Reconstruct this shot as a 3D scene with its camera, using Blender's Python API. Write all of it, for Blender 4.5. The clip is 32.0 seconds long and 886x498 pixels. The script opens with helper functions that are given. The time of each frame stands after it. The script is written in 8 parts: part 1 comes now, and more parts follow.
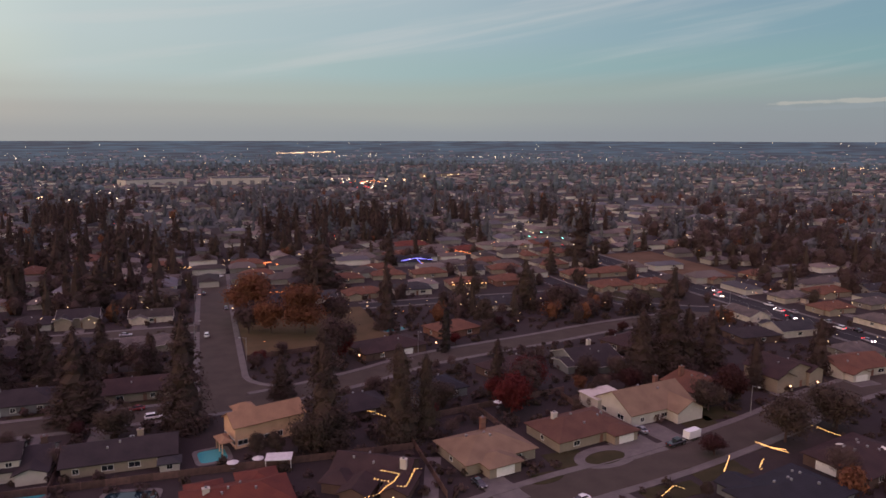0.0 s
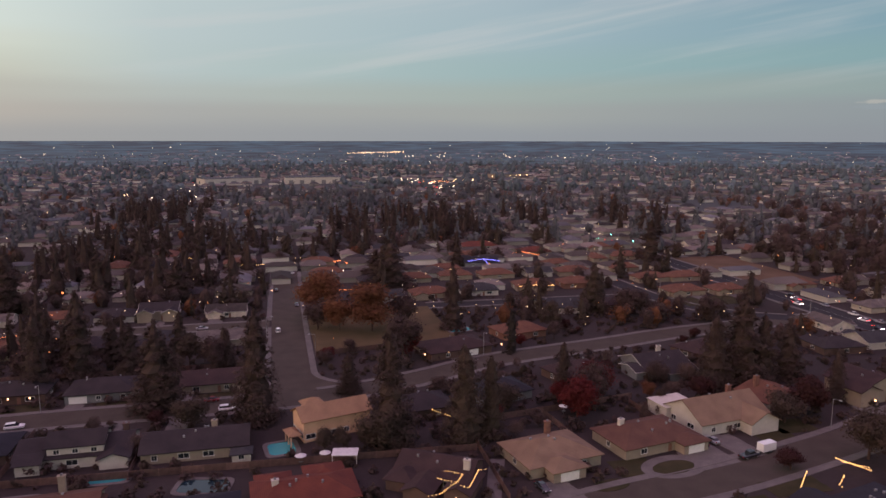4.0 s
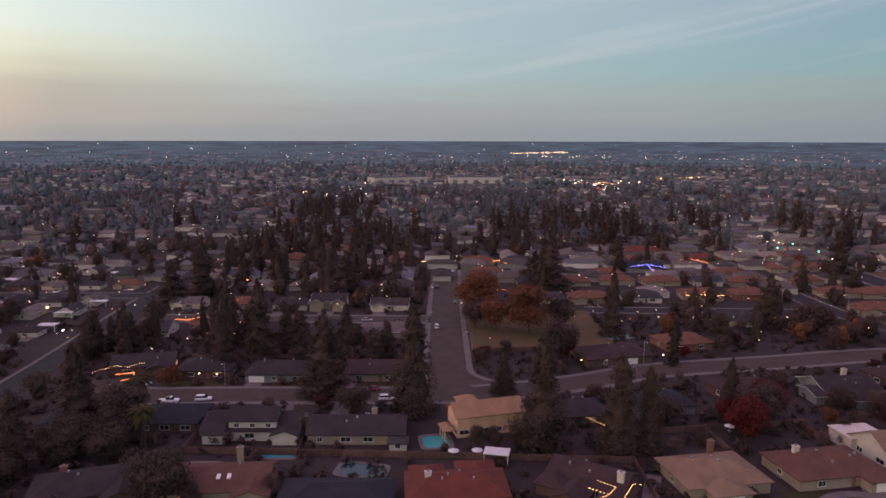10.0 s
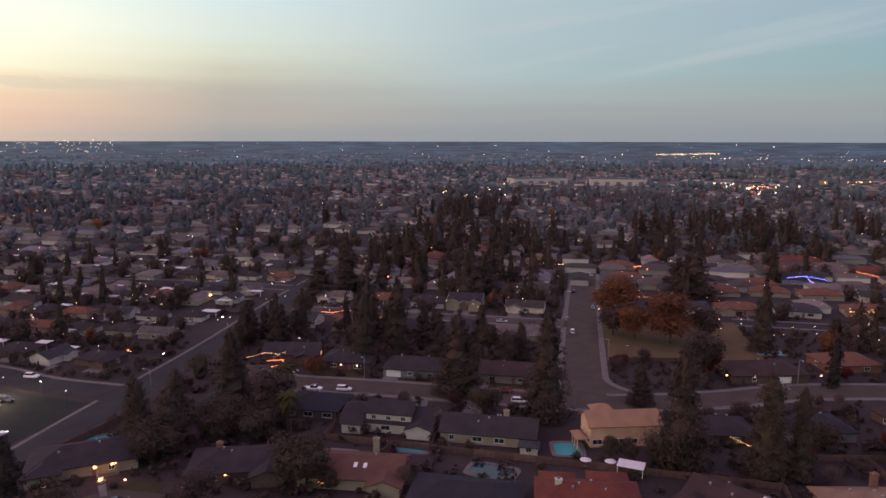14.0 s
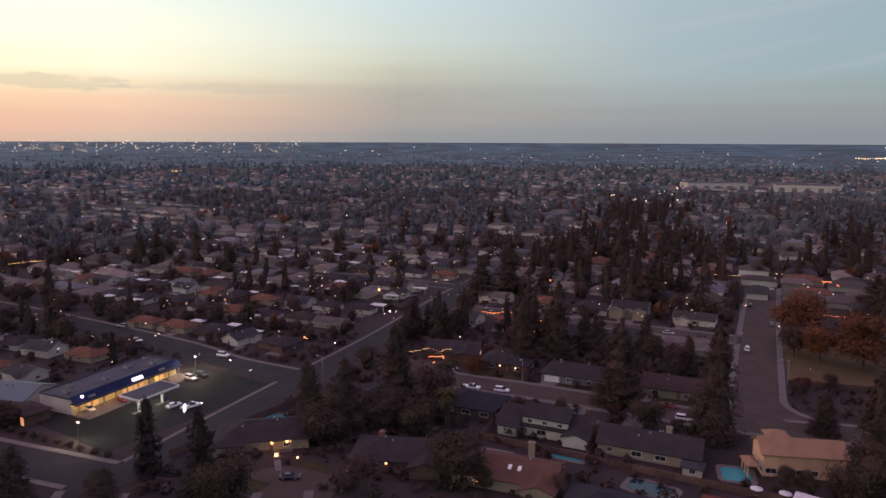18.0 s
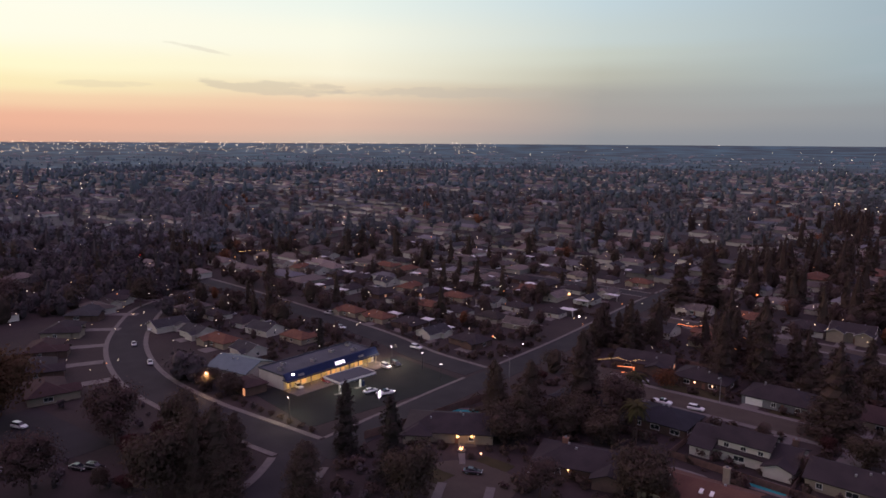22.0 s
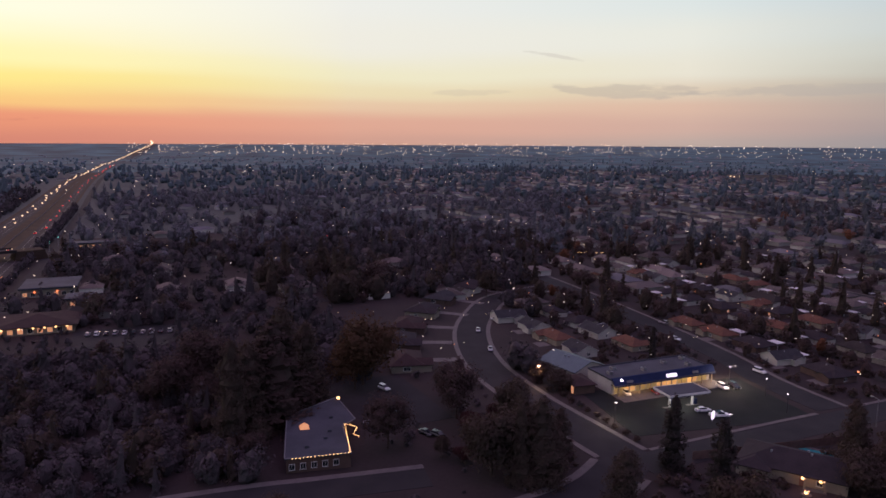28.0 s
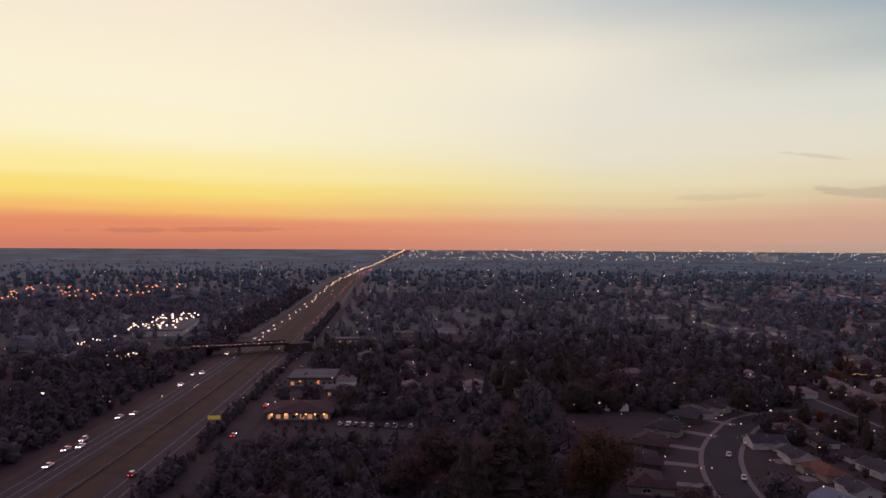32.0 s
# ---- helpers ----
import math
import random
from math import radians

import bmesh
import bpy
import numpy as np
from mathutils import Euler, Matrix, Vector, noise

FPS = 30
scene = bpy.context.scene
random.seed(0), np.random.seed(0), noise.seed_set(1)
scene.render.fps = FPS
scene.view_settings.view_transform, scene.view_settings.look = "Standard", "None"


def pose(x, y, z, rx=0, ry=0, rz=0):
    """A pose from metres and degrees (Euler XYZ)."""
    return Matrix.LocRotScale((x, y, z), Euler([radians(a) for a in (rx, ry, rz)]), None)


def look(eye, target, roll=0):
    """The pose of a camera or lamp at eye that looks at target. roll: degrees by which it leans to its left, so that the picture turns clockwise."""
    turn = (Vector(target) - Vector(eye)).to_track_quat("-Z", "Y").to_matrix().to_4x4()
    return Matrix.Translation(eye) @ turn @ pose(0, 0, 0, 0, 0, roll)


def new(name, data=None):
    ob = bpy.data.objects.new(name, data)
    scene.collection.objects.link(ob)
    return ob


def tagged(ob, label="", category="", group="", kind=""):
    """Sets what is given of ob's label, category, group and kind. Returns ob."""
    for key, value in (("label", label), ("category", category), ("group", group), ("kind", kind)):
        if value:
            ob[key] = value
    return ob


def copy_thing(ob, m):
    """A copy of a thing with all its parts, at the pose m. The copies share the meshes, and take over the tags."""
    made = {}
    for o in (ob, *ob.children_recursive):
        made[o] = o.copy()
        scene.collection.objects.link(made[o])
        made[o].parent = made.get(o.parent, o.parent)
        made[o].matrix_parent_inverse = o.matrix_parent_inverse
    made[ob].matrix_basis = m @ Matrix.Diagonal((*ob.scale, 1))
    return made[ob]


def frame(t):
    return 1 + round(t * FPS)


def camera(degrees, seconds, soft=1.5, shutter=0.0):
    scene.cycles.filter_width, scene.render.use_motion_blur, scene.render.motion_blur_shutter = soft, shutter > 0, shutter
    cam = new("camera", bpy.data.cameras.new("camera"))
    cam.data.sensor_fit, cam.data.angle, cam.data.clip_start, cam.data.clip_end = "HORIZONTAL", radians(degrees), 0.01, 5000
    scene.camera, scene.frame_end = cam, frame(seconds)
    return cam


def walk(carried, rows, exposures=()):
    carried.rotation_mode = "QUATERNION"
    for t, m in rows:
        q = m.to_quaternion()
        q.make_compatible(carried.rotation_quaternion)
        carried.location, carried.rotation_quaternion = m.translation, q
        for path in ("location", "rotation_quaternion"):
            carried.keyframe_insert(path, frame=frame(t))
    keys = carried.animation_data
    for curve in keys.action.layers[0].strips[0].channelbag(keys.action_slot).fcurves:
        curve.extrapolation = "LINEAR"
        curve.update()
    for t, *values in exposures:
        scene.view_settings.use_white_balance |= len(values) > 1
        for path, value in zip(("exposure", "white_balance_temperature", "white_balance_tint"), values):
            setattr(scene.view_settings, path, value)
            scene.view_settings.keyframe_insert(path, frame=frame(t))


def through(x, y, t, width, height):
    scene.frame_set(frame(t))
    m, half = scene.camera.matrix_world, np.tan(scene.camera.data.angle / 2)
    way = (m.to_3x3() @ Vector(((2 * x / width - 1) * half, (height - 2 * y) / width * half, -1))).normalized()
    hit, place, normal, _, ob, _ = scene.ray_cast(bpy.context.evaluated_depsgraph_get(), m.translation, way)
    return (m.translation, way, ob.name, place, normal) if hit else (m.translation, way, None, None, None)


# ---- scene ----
# Evening over a suburb seen from a hovering drone; the street grid lies along x and y.

def view(t, x, y, z, yaw, pitch, roll):
    return t, pose(x, y, z, 90 + pitch, 0, yaw) @ pose(0, 0, 0, 0, 0, roll)


cam = camera(64.65, 32.0, soft=1.6)
walk(cam, [
    view(0, 0.01, -0.09, 75.11, -19.08, -8.96, 0.09),
    view(0.5, 0.02, -0.12, 75.14, -18.53, -8.96, 0.09),
    view(1, 0.02, -0.15, 75.19, -17.88, -8.96, 0.07),
    view(1.5, 0.03, -0.19, 75.23, -17.22, -8.96, 0.07),
    view(2, 0.04, -0.22, 75.27, -16.55, -8.97, 0.08),
    view(2.5, 0.04, -0.25, 75.32, -15.80, -8.97, 0.07),
    view(3, 0.05, -0.28, 75.36, -15.09, -8.96, 0.07),
    view(3.5, 0.06, -0.31, 75.40, -14.32, -8.96, 0.07),
    view(4, 0.07, -0.34, 75.44, -13.51, -8.96, 0.08),
    view(4.5, 0.09, -0.36, 75.47, -12.67, -8.96, 0.07),
    view(5, 0.10, -0.37, 75.50, -11.79, -8.97, 0.10),
    view(5.5, 0.11, -0.39, 75.53, -10.82, -8.96, 0.11),
    view(6, 0.13, -0.39, 75.55, -9.82, -8.96, 0.12),
    view(6.5, 0.14, -0.40, 75.58, -8.74, -8.96, 0.14),
    view(7, 0.16, -0.40, 75.60, -7.65, -8.95, 0.15),
    view(7.5, 0.19, -0.40, 75.62, -6.51, -8.94, 0.15),
    view(8, 0.21, -0.40, 75.65, -5.33, -8.94, 0.14),
    view(8.5, 0.24, -0.40, 75.68, -4.06, -8.95, 0.12),
    view(9, 0.26, -0.41, 75.72, -2.81, -8.95, 0.15),
    view(9.5, 0.29, -0.41, 75.76, -1.57, -8.95, 0.12),
    view(10, 0.32, -0.43, 75.81, -0.31, -8.96, 0.12),
    view(10.5, 0.34, -0.44, 75.86, 1.07, -8.95, 0.14),
    view(11, 0.37, -0.46, 75.93, 2.45, -8.95, 0.08),
    view(11.5, 0.39, -0.49, 76.00, 3.83, -8.95, 0.09),
    view(12, 0.41, -0.51, 76.07, 5.22, -8.94, 0.11),
    view(12.5, 0.43, -0.54, 76.14, 6.64, -8.95, 0.10),
    view(13, 0.45, -0.57, 76.22, 8.10, -8.95, 0.12),
    view(13.5, 0.46, -0.60, 76.30, 9.57, -8.95, 0.12),
    view(14, 0.48, -0.63, 76.38, 11.04, -8.94, 0.10),
    view(14.5, 0.49, -0.66, 76.45, 12.51, -8.93, 0.13),
    view(15, 0.51, -0.69, 76.53, 14.12, -8.92, 0.12),
    view(15.5, 0.52, -0.72, 76.60, 15.75, -8.91, 0.14),
    view(16, 0.54, -0.75, 76.67, 17.40, -8.90, 0.15),
    view(16.5, 0.55, -0.78, 76.74, 19.12, -8.89, 0.16),
    view(17, 0.57, -0.80, 76.81, 20.87, -8.88, 0.19),
    view(17.5, 0.59, -0.83, 76.86, 22.72, -8.86, 0.21),
    view(18, 0.62, -0.85, 76.92, 24.49, -8.86, 0.23),
    view(18.5, 0.64, -0.88, 76.96, 26.33, -8.85, 0.25),
    view(19, 0.67, -0.91, 77.00, 28.22, -8.84, 0.24),
    view(19.5, 0.70, -0.93, 77.04, 30.16, -8.82, 0.23),
    view(20, 0.74, -0.96, 77.07, 32.11, -8.81, 0.24),
    view(20.5, 0.77, -1.00, 77.10, 33.93, -8.79, 0.31),
    view(21, 0.80, -1.03, 77.13, 35.90, -8.79, 0.28),
    view(21.5, 0.84, -1.07, 77.15, 38.09, -8.78, 0.29),
    view(22, 0.87, -1.10, 77.17, 40.28, -8.77, 0.34),
    view(22.5, 0.91, -1.13, 77.20, 42.47, -8.75, 0.33),
    view(23, 0.95, -1.16, 77.22, 44.65, -8.73, 0.36),
    view(23.5, 1.00, -1.20, 77.23, 46.84, -8.72, 0.32),
    view(24, 1.04, -1.23, 77.25, 49.08, -8.71, 0.34),
    view(24.5, 1.09, -1.25, 77.27, 51.38, -8.71, 0.36),
    view(25, 1.14, -1.27, 77.29, 53.68, -8.71, 0.31),
    view(25.5, 1.18, -1.29, 77.30, 55.99, -8.70, 0.29),
    view(26, 1.23, -1.31, 77.32, 58.33, -8.69, 0.31),
    view(26.5, 1.27, -1.34, 77.34, 60.67, -8.69, 0.30),
    view(27, 1.30, -1.36, 77.35, 63.01, -8.72, 0.29),
    view(27.5, 1.34, -1.38, 77.36, 65.40, -8.67, 0.33),
    view(28, 1.37, -1.41, 77.38, 67.75, -8.66, 0.33),
    view(28.5, 1.39, -1.44, 77.39, 70.11, -8.66, 0.34),
    view(29, 1.41, -1.47, 77.40, 72.52, -8.64, 0.37),
    view(29.5, 1.43, -1.50, 77.40, 75.02, -8.23, 0.45),
    view(30, 1.44, -1.53, 77.41, 77.56, -5.83, 0.39),
    view(30.5, 1.45, -1.57, 77.41, 80.26, -2.32, 0.41),
    view(31, 1.45, -1.60, 77.42, 82.77, -0.18, 0.39),
    view(31.5, 1.45, -1.63, 77.42, 85.12, -0.11, 0.40),
    view(32, 1.45, -1.66, 77.42, 87.03, -0.14, 0.34),
], exposures=[(0, 0.05, 6650, 75), (6, 0.05, 6600, 75), (10, 0.03, 6440, 74), (13, 0.02, 6390, 74), (19, -0.2, 6260, 75), (25, -0.42, 6020, 77), (29, -0.55, 5950, 80), (31, -0.6, 6140, 80), (32, -0.72, 6330, 81)])


# ---- sky ----
def build_sky():
    world = bpy.data.worlds.new("dusk_sky")
    scene.world = world
    world.use_nodes = True
    nt = world.node_tree
    nt.nodes.clear()
    N, L = nt.nodes.new, nt.links.new
    out, bg = N("ShaderNodeOutputWorld"), N("ShaderNodeBackground")
    L(bg.outputs[0], out.inputs[0])
    tc = N("ShaderNodeTexCoord")
    sep = N("ShaderNodeSeparateXYZ")
    L(tc.outputs["Generated"], sep.inputs[0])
    flat = N("ShaderNodeCombineXYZ")
    L(sep.outputs[0], flat.inputs[0])
    L(sep.outputs[1], flat.inputs[1])
    nrm = N("ShaderNodeVectorMath")
    nrm.operation = "NORMALIZE"
    L(flat.outputs[0], nrm.inputs[0])
    dot = N("ShaderNodeVectorMath")
    dot.operation = "DOT_PRODUCT"
    a = radians(SUNSET_YAW)
    dot.inputs[1].default_value = (-math.sin(a), math.cos(a), 0)
    L(nrm.outputs[0], dot.inputs[0])

    def ramp(stops):
        r = N("ShaderNodeValToRGB")
        r.color_ramp.interpolation = "EASE"
        while len(r.color_ramp.elements) < len(stops):
            r.color_ramp.elements.new(0.5)
        for e, (p, c) in zip(r.color_ramp.elements, stops):
            e.position, e.color = p, (*c, 1)
        return r

    def mixed(c0, c1, lo, hi):
        m = N("ShaderNodeMapRange")
        m.inputs["From Min"].default_value, m.inputs["From Max"].default_value = lo, hi
        L(dot.outputs["Value"], m.inputs["Value"])
        x = N("ShaderNodeMix")
        x.data_type = "RGBA"
        L(m.outputs[0], x.inputs[0])
        L(c0, x.inputs[6])
        L(c1, x.inputs[7])
        return x.outputs[2]

    # a gentle warp so that the colour bands are not ruled with a straight edge
    warp = N("ShaderNodeTexNoise")
    warp.inputs["Scale"].default_value, warp.inputs["Detail"].default_value = 2.2, 3
    wmap = N("ShaderNodeMapping")
    wmap.inputs["Scale"].default_value = (1, 1, 9)
    L(tc.outputs["Generated"], wmap.inputs[0])
    L(wmap.outputs[0], warp.inputs["Vector"])
    wadd = N("ShaderNodeMath")
    wadd.operation = "MULTIPLY_ADD"
    wadd.inputs[1].default_value, wadd.inputs[2].default_value = 0.022, -0.011
    L(warp.outputs[0], wadd.inputs[0])
    elev = N("ShaderNodeMath")
    elev.operation = "ADD"
    L(sep.outputs[2], elev.inputs[0])
    L(wadd.outputs[0], elev.inputs[1])

    zen = (0.365, 0.285, 0.342)
    opposite = ramp([(0, (0.091, 0.157, 0.124)), (0.036, (0.091, 0.168, 0.129)), (0.06, (0.091, 0.193, 0.138)), (0.095, (0.067, 0.201, 0.155)), (0.14, (0.061, 0.188, 0.162)), (0.185, (0.061, 0.176, 0.162)), (0.4, (0.115, 0.203, 0.198)), (1, zen)])
    east = ramp([(0, (0.104, 0.176, 0.136)), (0.036, (0.124, 0.207, 0.143)), (0.06, (0.12, 0.229, 0.155)), (0.095, (0.104, 0.246, 0.181)), (0.14, (0.112, 0.252, 0.199)), (0.185, (0.12, 0.255, 0.203)), (0.4, (0.135, 0.235, 0.214)), (1, zen)])
    side = ramp([(0, (0.119, 0.19, 0.139)), (0.036, (0.139, 0.219, 0.151)), (0.06, (0.151, 0.261, 0.178)), (0.095, (0.157, 0.3, 0.213)), (0.14, (0.162, 0.31, 0.225)), (0.185, (0.166, 0.317, 0.232)), (0.4, (0.162, 0.27, 0.235)), (1, zen)])
    north_west = ramp([(0, (0.139, 0.205, 0.141)), (0.036, (0.185, 0.244, 0.148)), (0.062, (0.191, 0.262, 0.154)), (0.086, (0.236, 0.340, 0.184)), (0.115, (0.266, 0.415, 0.234)), (0.14, (0.265, 0.447, 0.28)), (0.185, (0.248, 0.456, 0.315)), (0.4, (0.189, 0.3, 0.246)), (1, zen)])
    mid = ramp([(0, (0.3, 0.317, 0.167)), (0.02, (0.379, 0.342, 0.167)), (0.045, (0.427, 0.396, 0.179)), (0.068, (0.423, 0.485, 0.217)), (0.09, (0.46, 0.62, 0.306)), (0.14, (0.452, 0.651, 0.347)), (0.185, (0.394, 0.627, 0.368)), (0.25, (0.195, 0.390, 0.277)), (0.335, (0.080, 0.245, 0.235)), (1, zen)])
    near_west = ramp([(0, (0.402, 0.278, 0.124)), (0.025, (0.46, 0.317, 0.134)), (0.05, (0.478, 0.464, 0.179)), (0.07, (0.487, 0.585, 0.211)), (0.09, (0.491, 0.651, 0.259)), (0.13, (0.487, 0.676, 0.354)), (0.185, (0.482, 0.689, 0.383)), (0.25, (0.515, 0.725, 0.392)), (0.335, (0.345, 0.555, 0.352)), (1, zen)])
    west = ramp([(0, (0.435, 0.19, 0.074)), (0.03, (0.54, 0.248, 0.077)), (0.049, (0.593, 0.464, 0.082)), (0.075, (0.598, 0.662, 0.099)), (0.1, (0.598, 0.747, 0.19)), (0.16, (0.587, 0.808, 0.358)), (0.2, (0.582, 0.8, 0.382)), (0.335, (0.561, 0.733, 0.382)), (0.55, (0.307, 0.33, 0.225)), (1, zen)])
    for r in (opposite, east, side, north_west, mid, near_west, west):
        L(elev.outputs[0], r.inputs[0])
    col = opposite.outputs[0]
    for nxt, lo, hi in ((east, -0.97, -0.68), (side, -0.68, -0.28), (north_west, -0.28, 0.07), (mid, 0.07, 0.42), (near_west, 0.42, 0.80), (west, 0.78, 0.995)):
        col = mixed(col, nxt.outputs[0], lo, hi)

    def sums(op, a, b):
        k = N("ShaderNodeMath")
        k.operation = op
        for i, q in enumerate((a, b)):
            if isinstance(q, (int, float)):
                k.inputs[i].default_value = q
            else:
                L(q, k.inputs[i])
        return k.outputs[0]

    def turned(source, scale, turn):
        q = N("ShaderNodeMapping")
        q.inputs["Scale"].default_value, q.inputs["Rotation"].default_value = scale, [radians(a) for a in turn]
        L(source, q.inputs[0])
        return q.outputs[0]

    def veil(under, amount, colour):
        q = N("ShaderNodeMix")
        q.data_type = "RGBA"
        q.inputs[7].default_value = (*colour, 1)
        L(amount, q.inputs[0])
        L(under, q.inputs[6])
        return q.outputs[2]

    def band(value, lo, hi, most=1.0):
        q = N("ShaderNodeMapRange")
        q.interpolation_type = "SMOOTHSTEP"
        q.inputs["From Min"].default_value, q.inputs["From Max"].default_value, q.inputs["To Max"].default_value = lo, hi, most
        L(value, q.inputs["Value"])
        return q.outputs[0]

    # cirrus drawn out in long slanting streaks over the north-east
    along = turned(turned(turned(tc.outputs["Generated"], (1, 1, 1), (0, 0, 30)), (1, 1, 1), (0, 9, 0)), (1.1, 2.2, 24), (0, 0, 0))
    streaks = N("ShaderNodeTexNoise")
    streaks.inputs["Scale"].default_value, streaks.inputs["Detail"].default_value, streaks.inputs["Distortion"].default_value = 1.5, 7, 0.35
    L(along, streaks.inputs["Vector"])
    amount = sums("MULTIPLY", band(streaks.outputs[0], 0.50, 0.78, 0.42), band(sep.outputs[2], 0.045, 0.12))
    amount = sums("MULTIPLY", amount, band(sums("MULTIPLY", dot.outputs["Value"], -1.0), -0.1, 0.5))
    col = veil(col, amount, (0.215, 0.33, 0.235))

    # single clouds: bearing, height, half length, half thickness, slope, strength, colour
    lump = N("ShaderNodeTexNoise")
    lump.inputs["Scale"].default_value, lump.inputs["Detail"].default_value = 26, 7
    L(turned(tc.outputs["Generated"], (1, 1, 4), (0, 0, 0)), lump.inputs["Vector"])
    rough = sums("MULTIPLY_ADD", lump.outputs[0], 3.4)
    rough.node.inputs[2].default_value = -1.7
    for bearing, height, length, thick, slope, most, colour in ((53, 0.070, 0.13, 0.010, -0.02, 0.45, (0.27, 0.335, 0.175)), (66, 0.068, 0.06, 0.005, 0.02, 0.25, (0.30, 0.36, 0.185)),
                                                                (59, 0.117, 0.045, 0.003, -0.16, 0.32, (0.29, 0.36, 0.20)), (40, 0.066, 0.20, 0.008, 0.0, 0.35, (0.25, 0.32, 0.18)),
                                                                (-51, 0.047, 0.12, 0.0035, 0.02, 0.8, (0.155, 0.24, 0.16)), (-50, 0.040, 0.13, 0.004, 0.02, 0.5, (0.10, 0.185, 0.145)), (106, 0.022, 0.16, 0.004, 0.02, 0.4, (0.30, 0.145, 0.065))):
        a = radians(bearing)
        across, toward = N("ShaderNodeVectorMath"), N("ShaderNodeVectorMath")
        across.operation = toward.operation = "DOT_PRODUCT"
        across.inputs[1].default_value, toward.inputs[1].default_value = (math.cos(a), math.sin(a), 0), (-math.sin(a), math.cos(a), 0)
        L(nrm.outputs[0], across.inputs[0])
        L(nrm.outputs[0], toward.inputs[0])
        u = sums("DIVIDE", across.outputs["Value"], length)
        v = sums("DIVIDE", sums("SUBTRACT", sums("SUBTRACT", sep.outputs[2], height), sums("MULTIPLY", across.outputs["Value"], slope)), thick)
        far = sums("ADD", sums("MULTIPLY", u, u), sums("MULTIPLY", v, v))
        near = band(sums("SUBTRACT", rough, far), -1.0, -0.25, most)
        col = veil(col, sums("MULTIPLY", near, band(toward.outputs["Value"], 0.2, 0.5)), colour)
    L(col, bg.inputs[0])
    bg.inputs[1].default_value = 2.0


SUNSET_YAW = 114
build_sky()

# the last glow of the sky over the place where the sun went down
sun_data = bpy.data.lights.new("afterglow", "SUN")
sun_data.energy, sun_data.angle, sun_data.color = 0.50, radians(45), (1.0, 0.56, 0.42)
sun = new("afterglow", sun_data)
sun.matrix_world = look((0, 0, 500), (0.91 * 400, 0.41 * 400, 500 - 130))


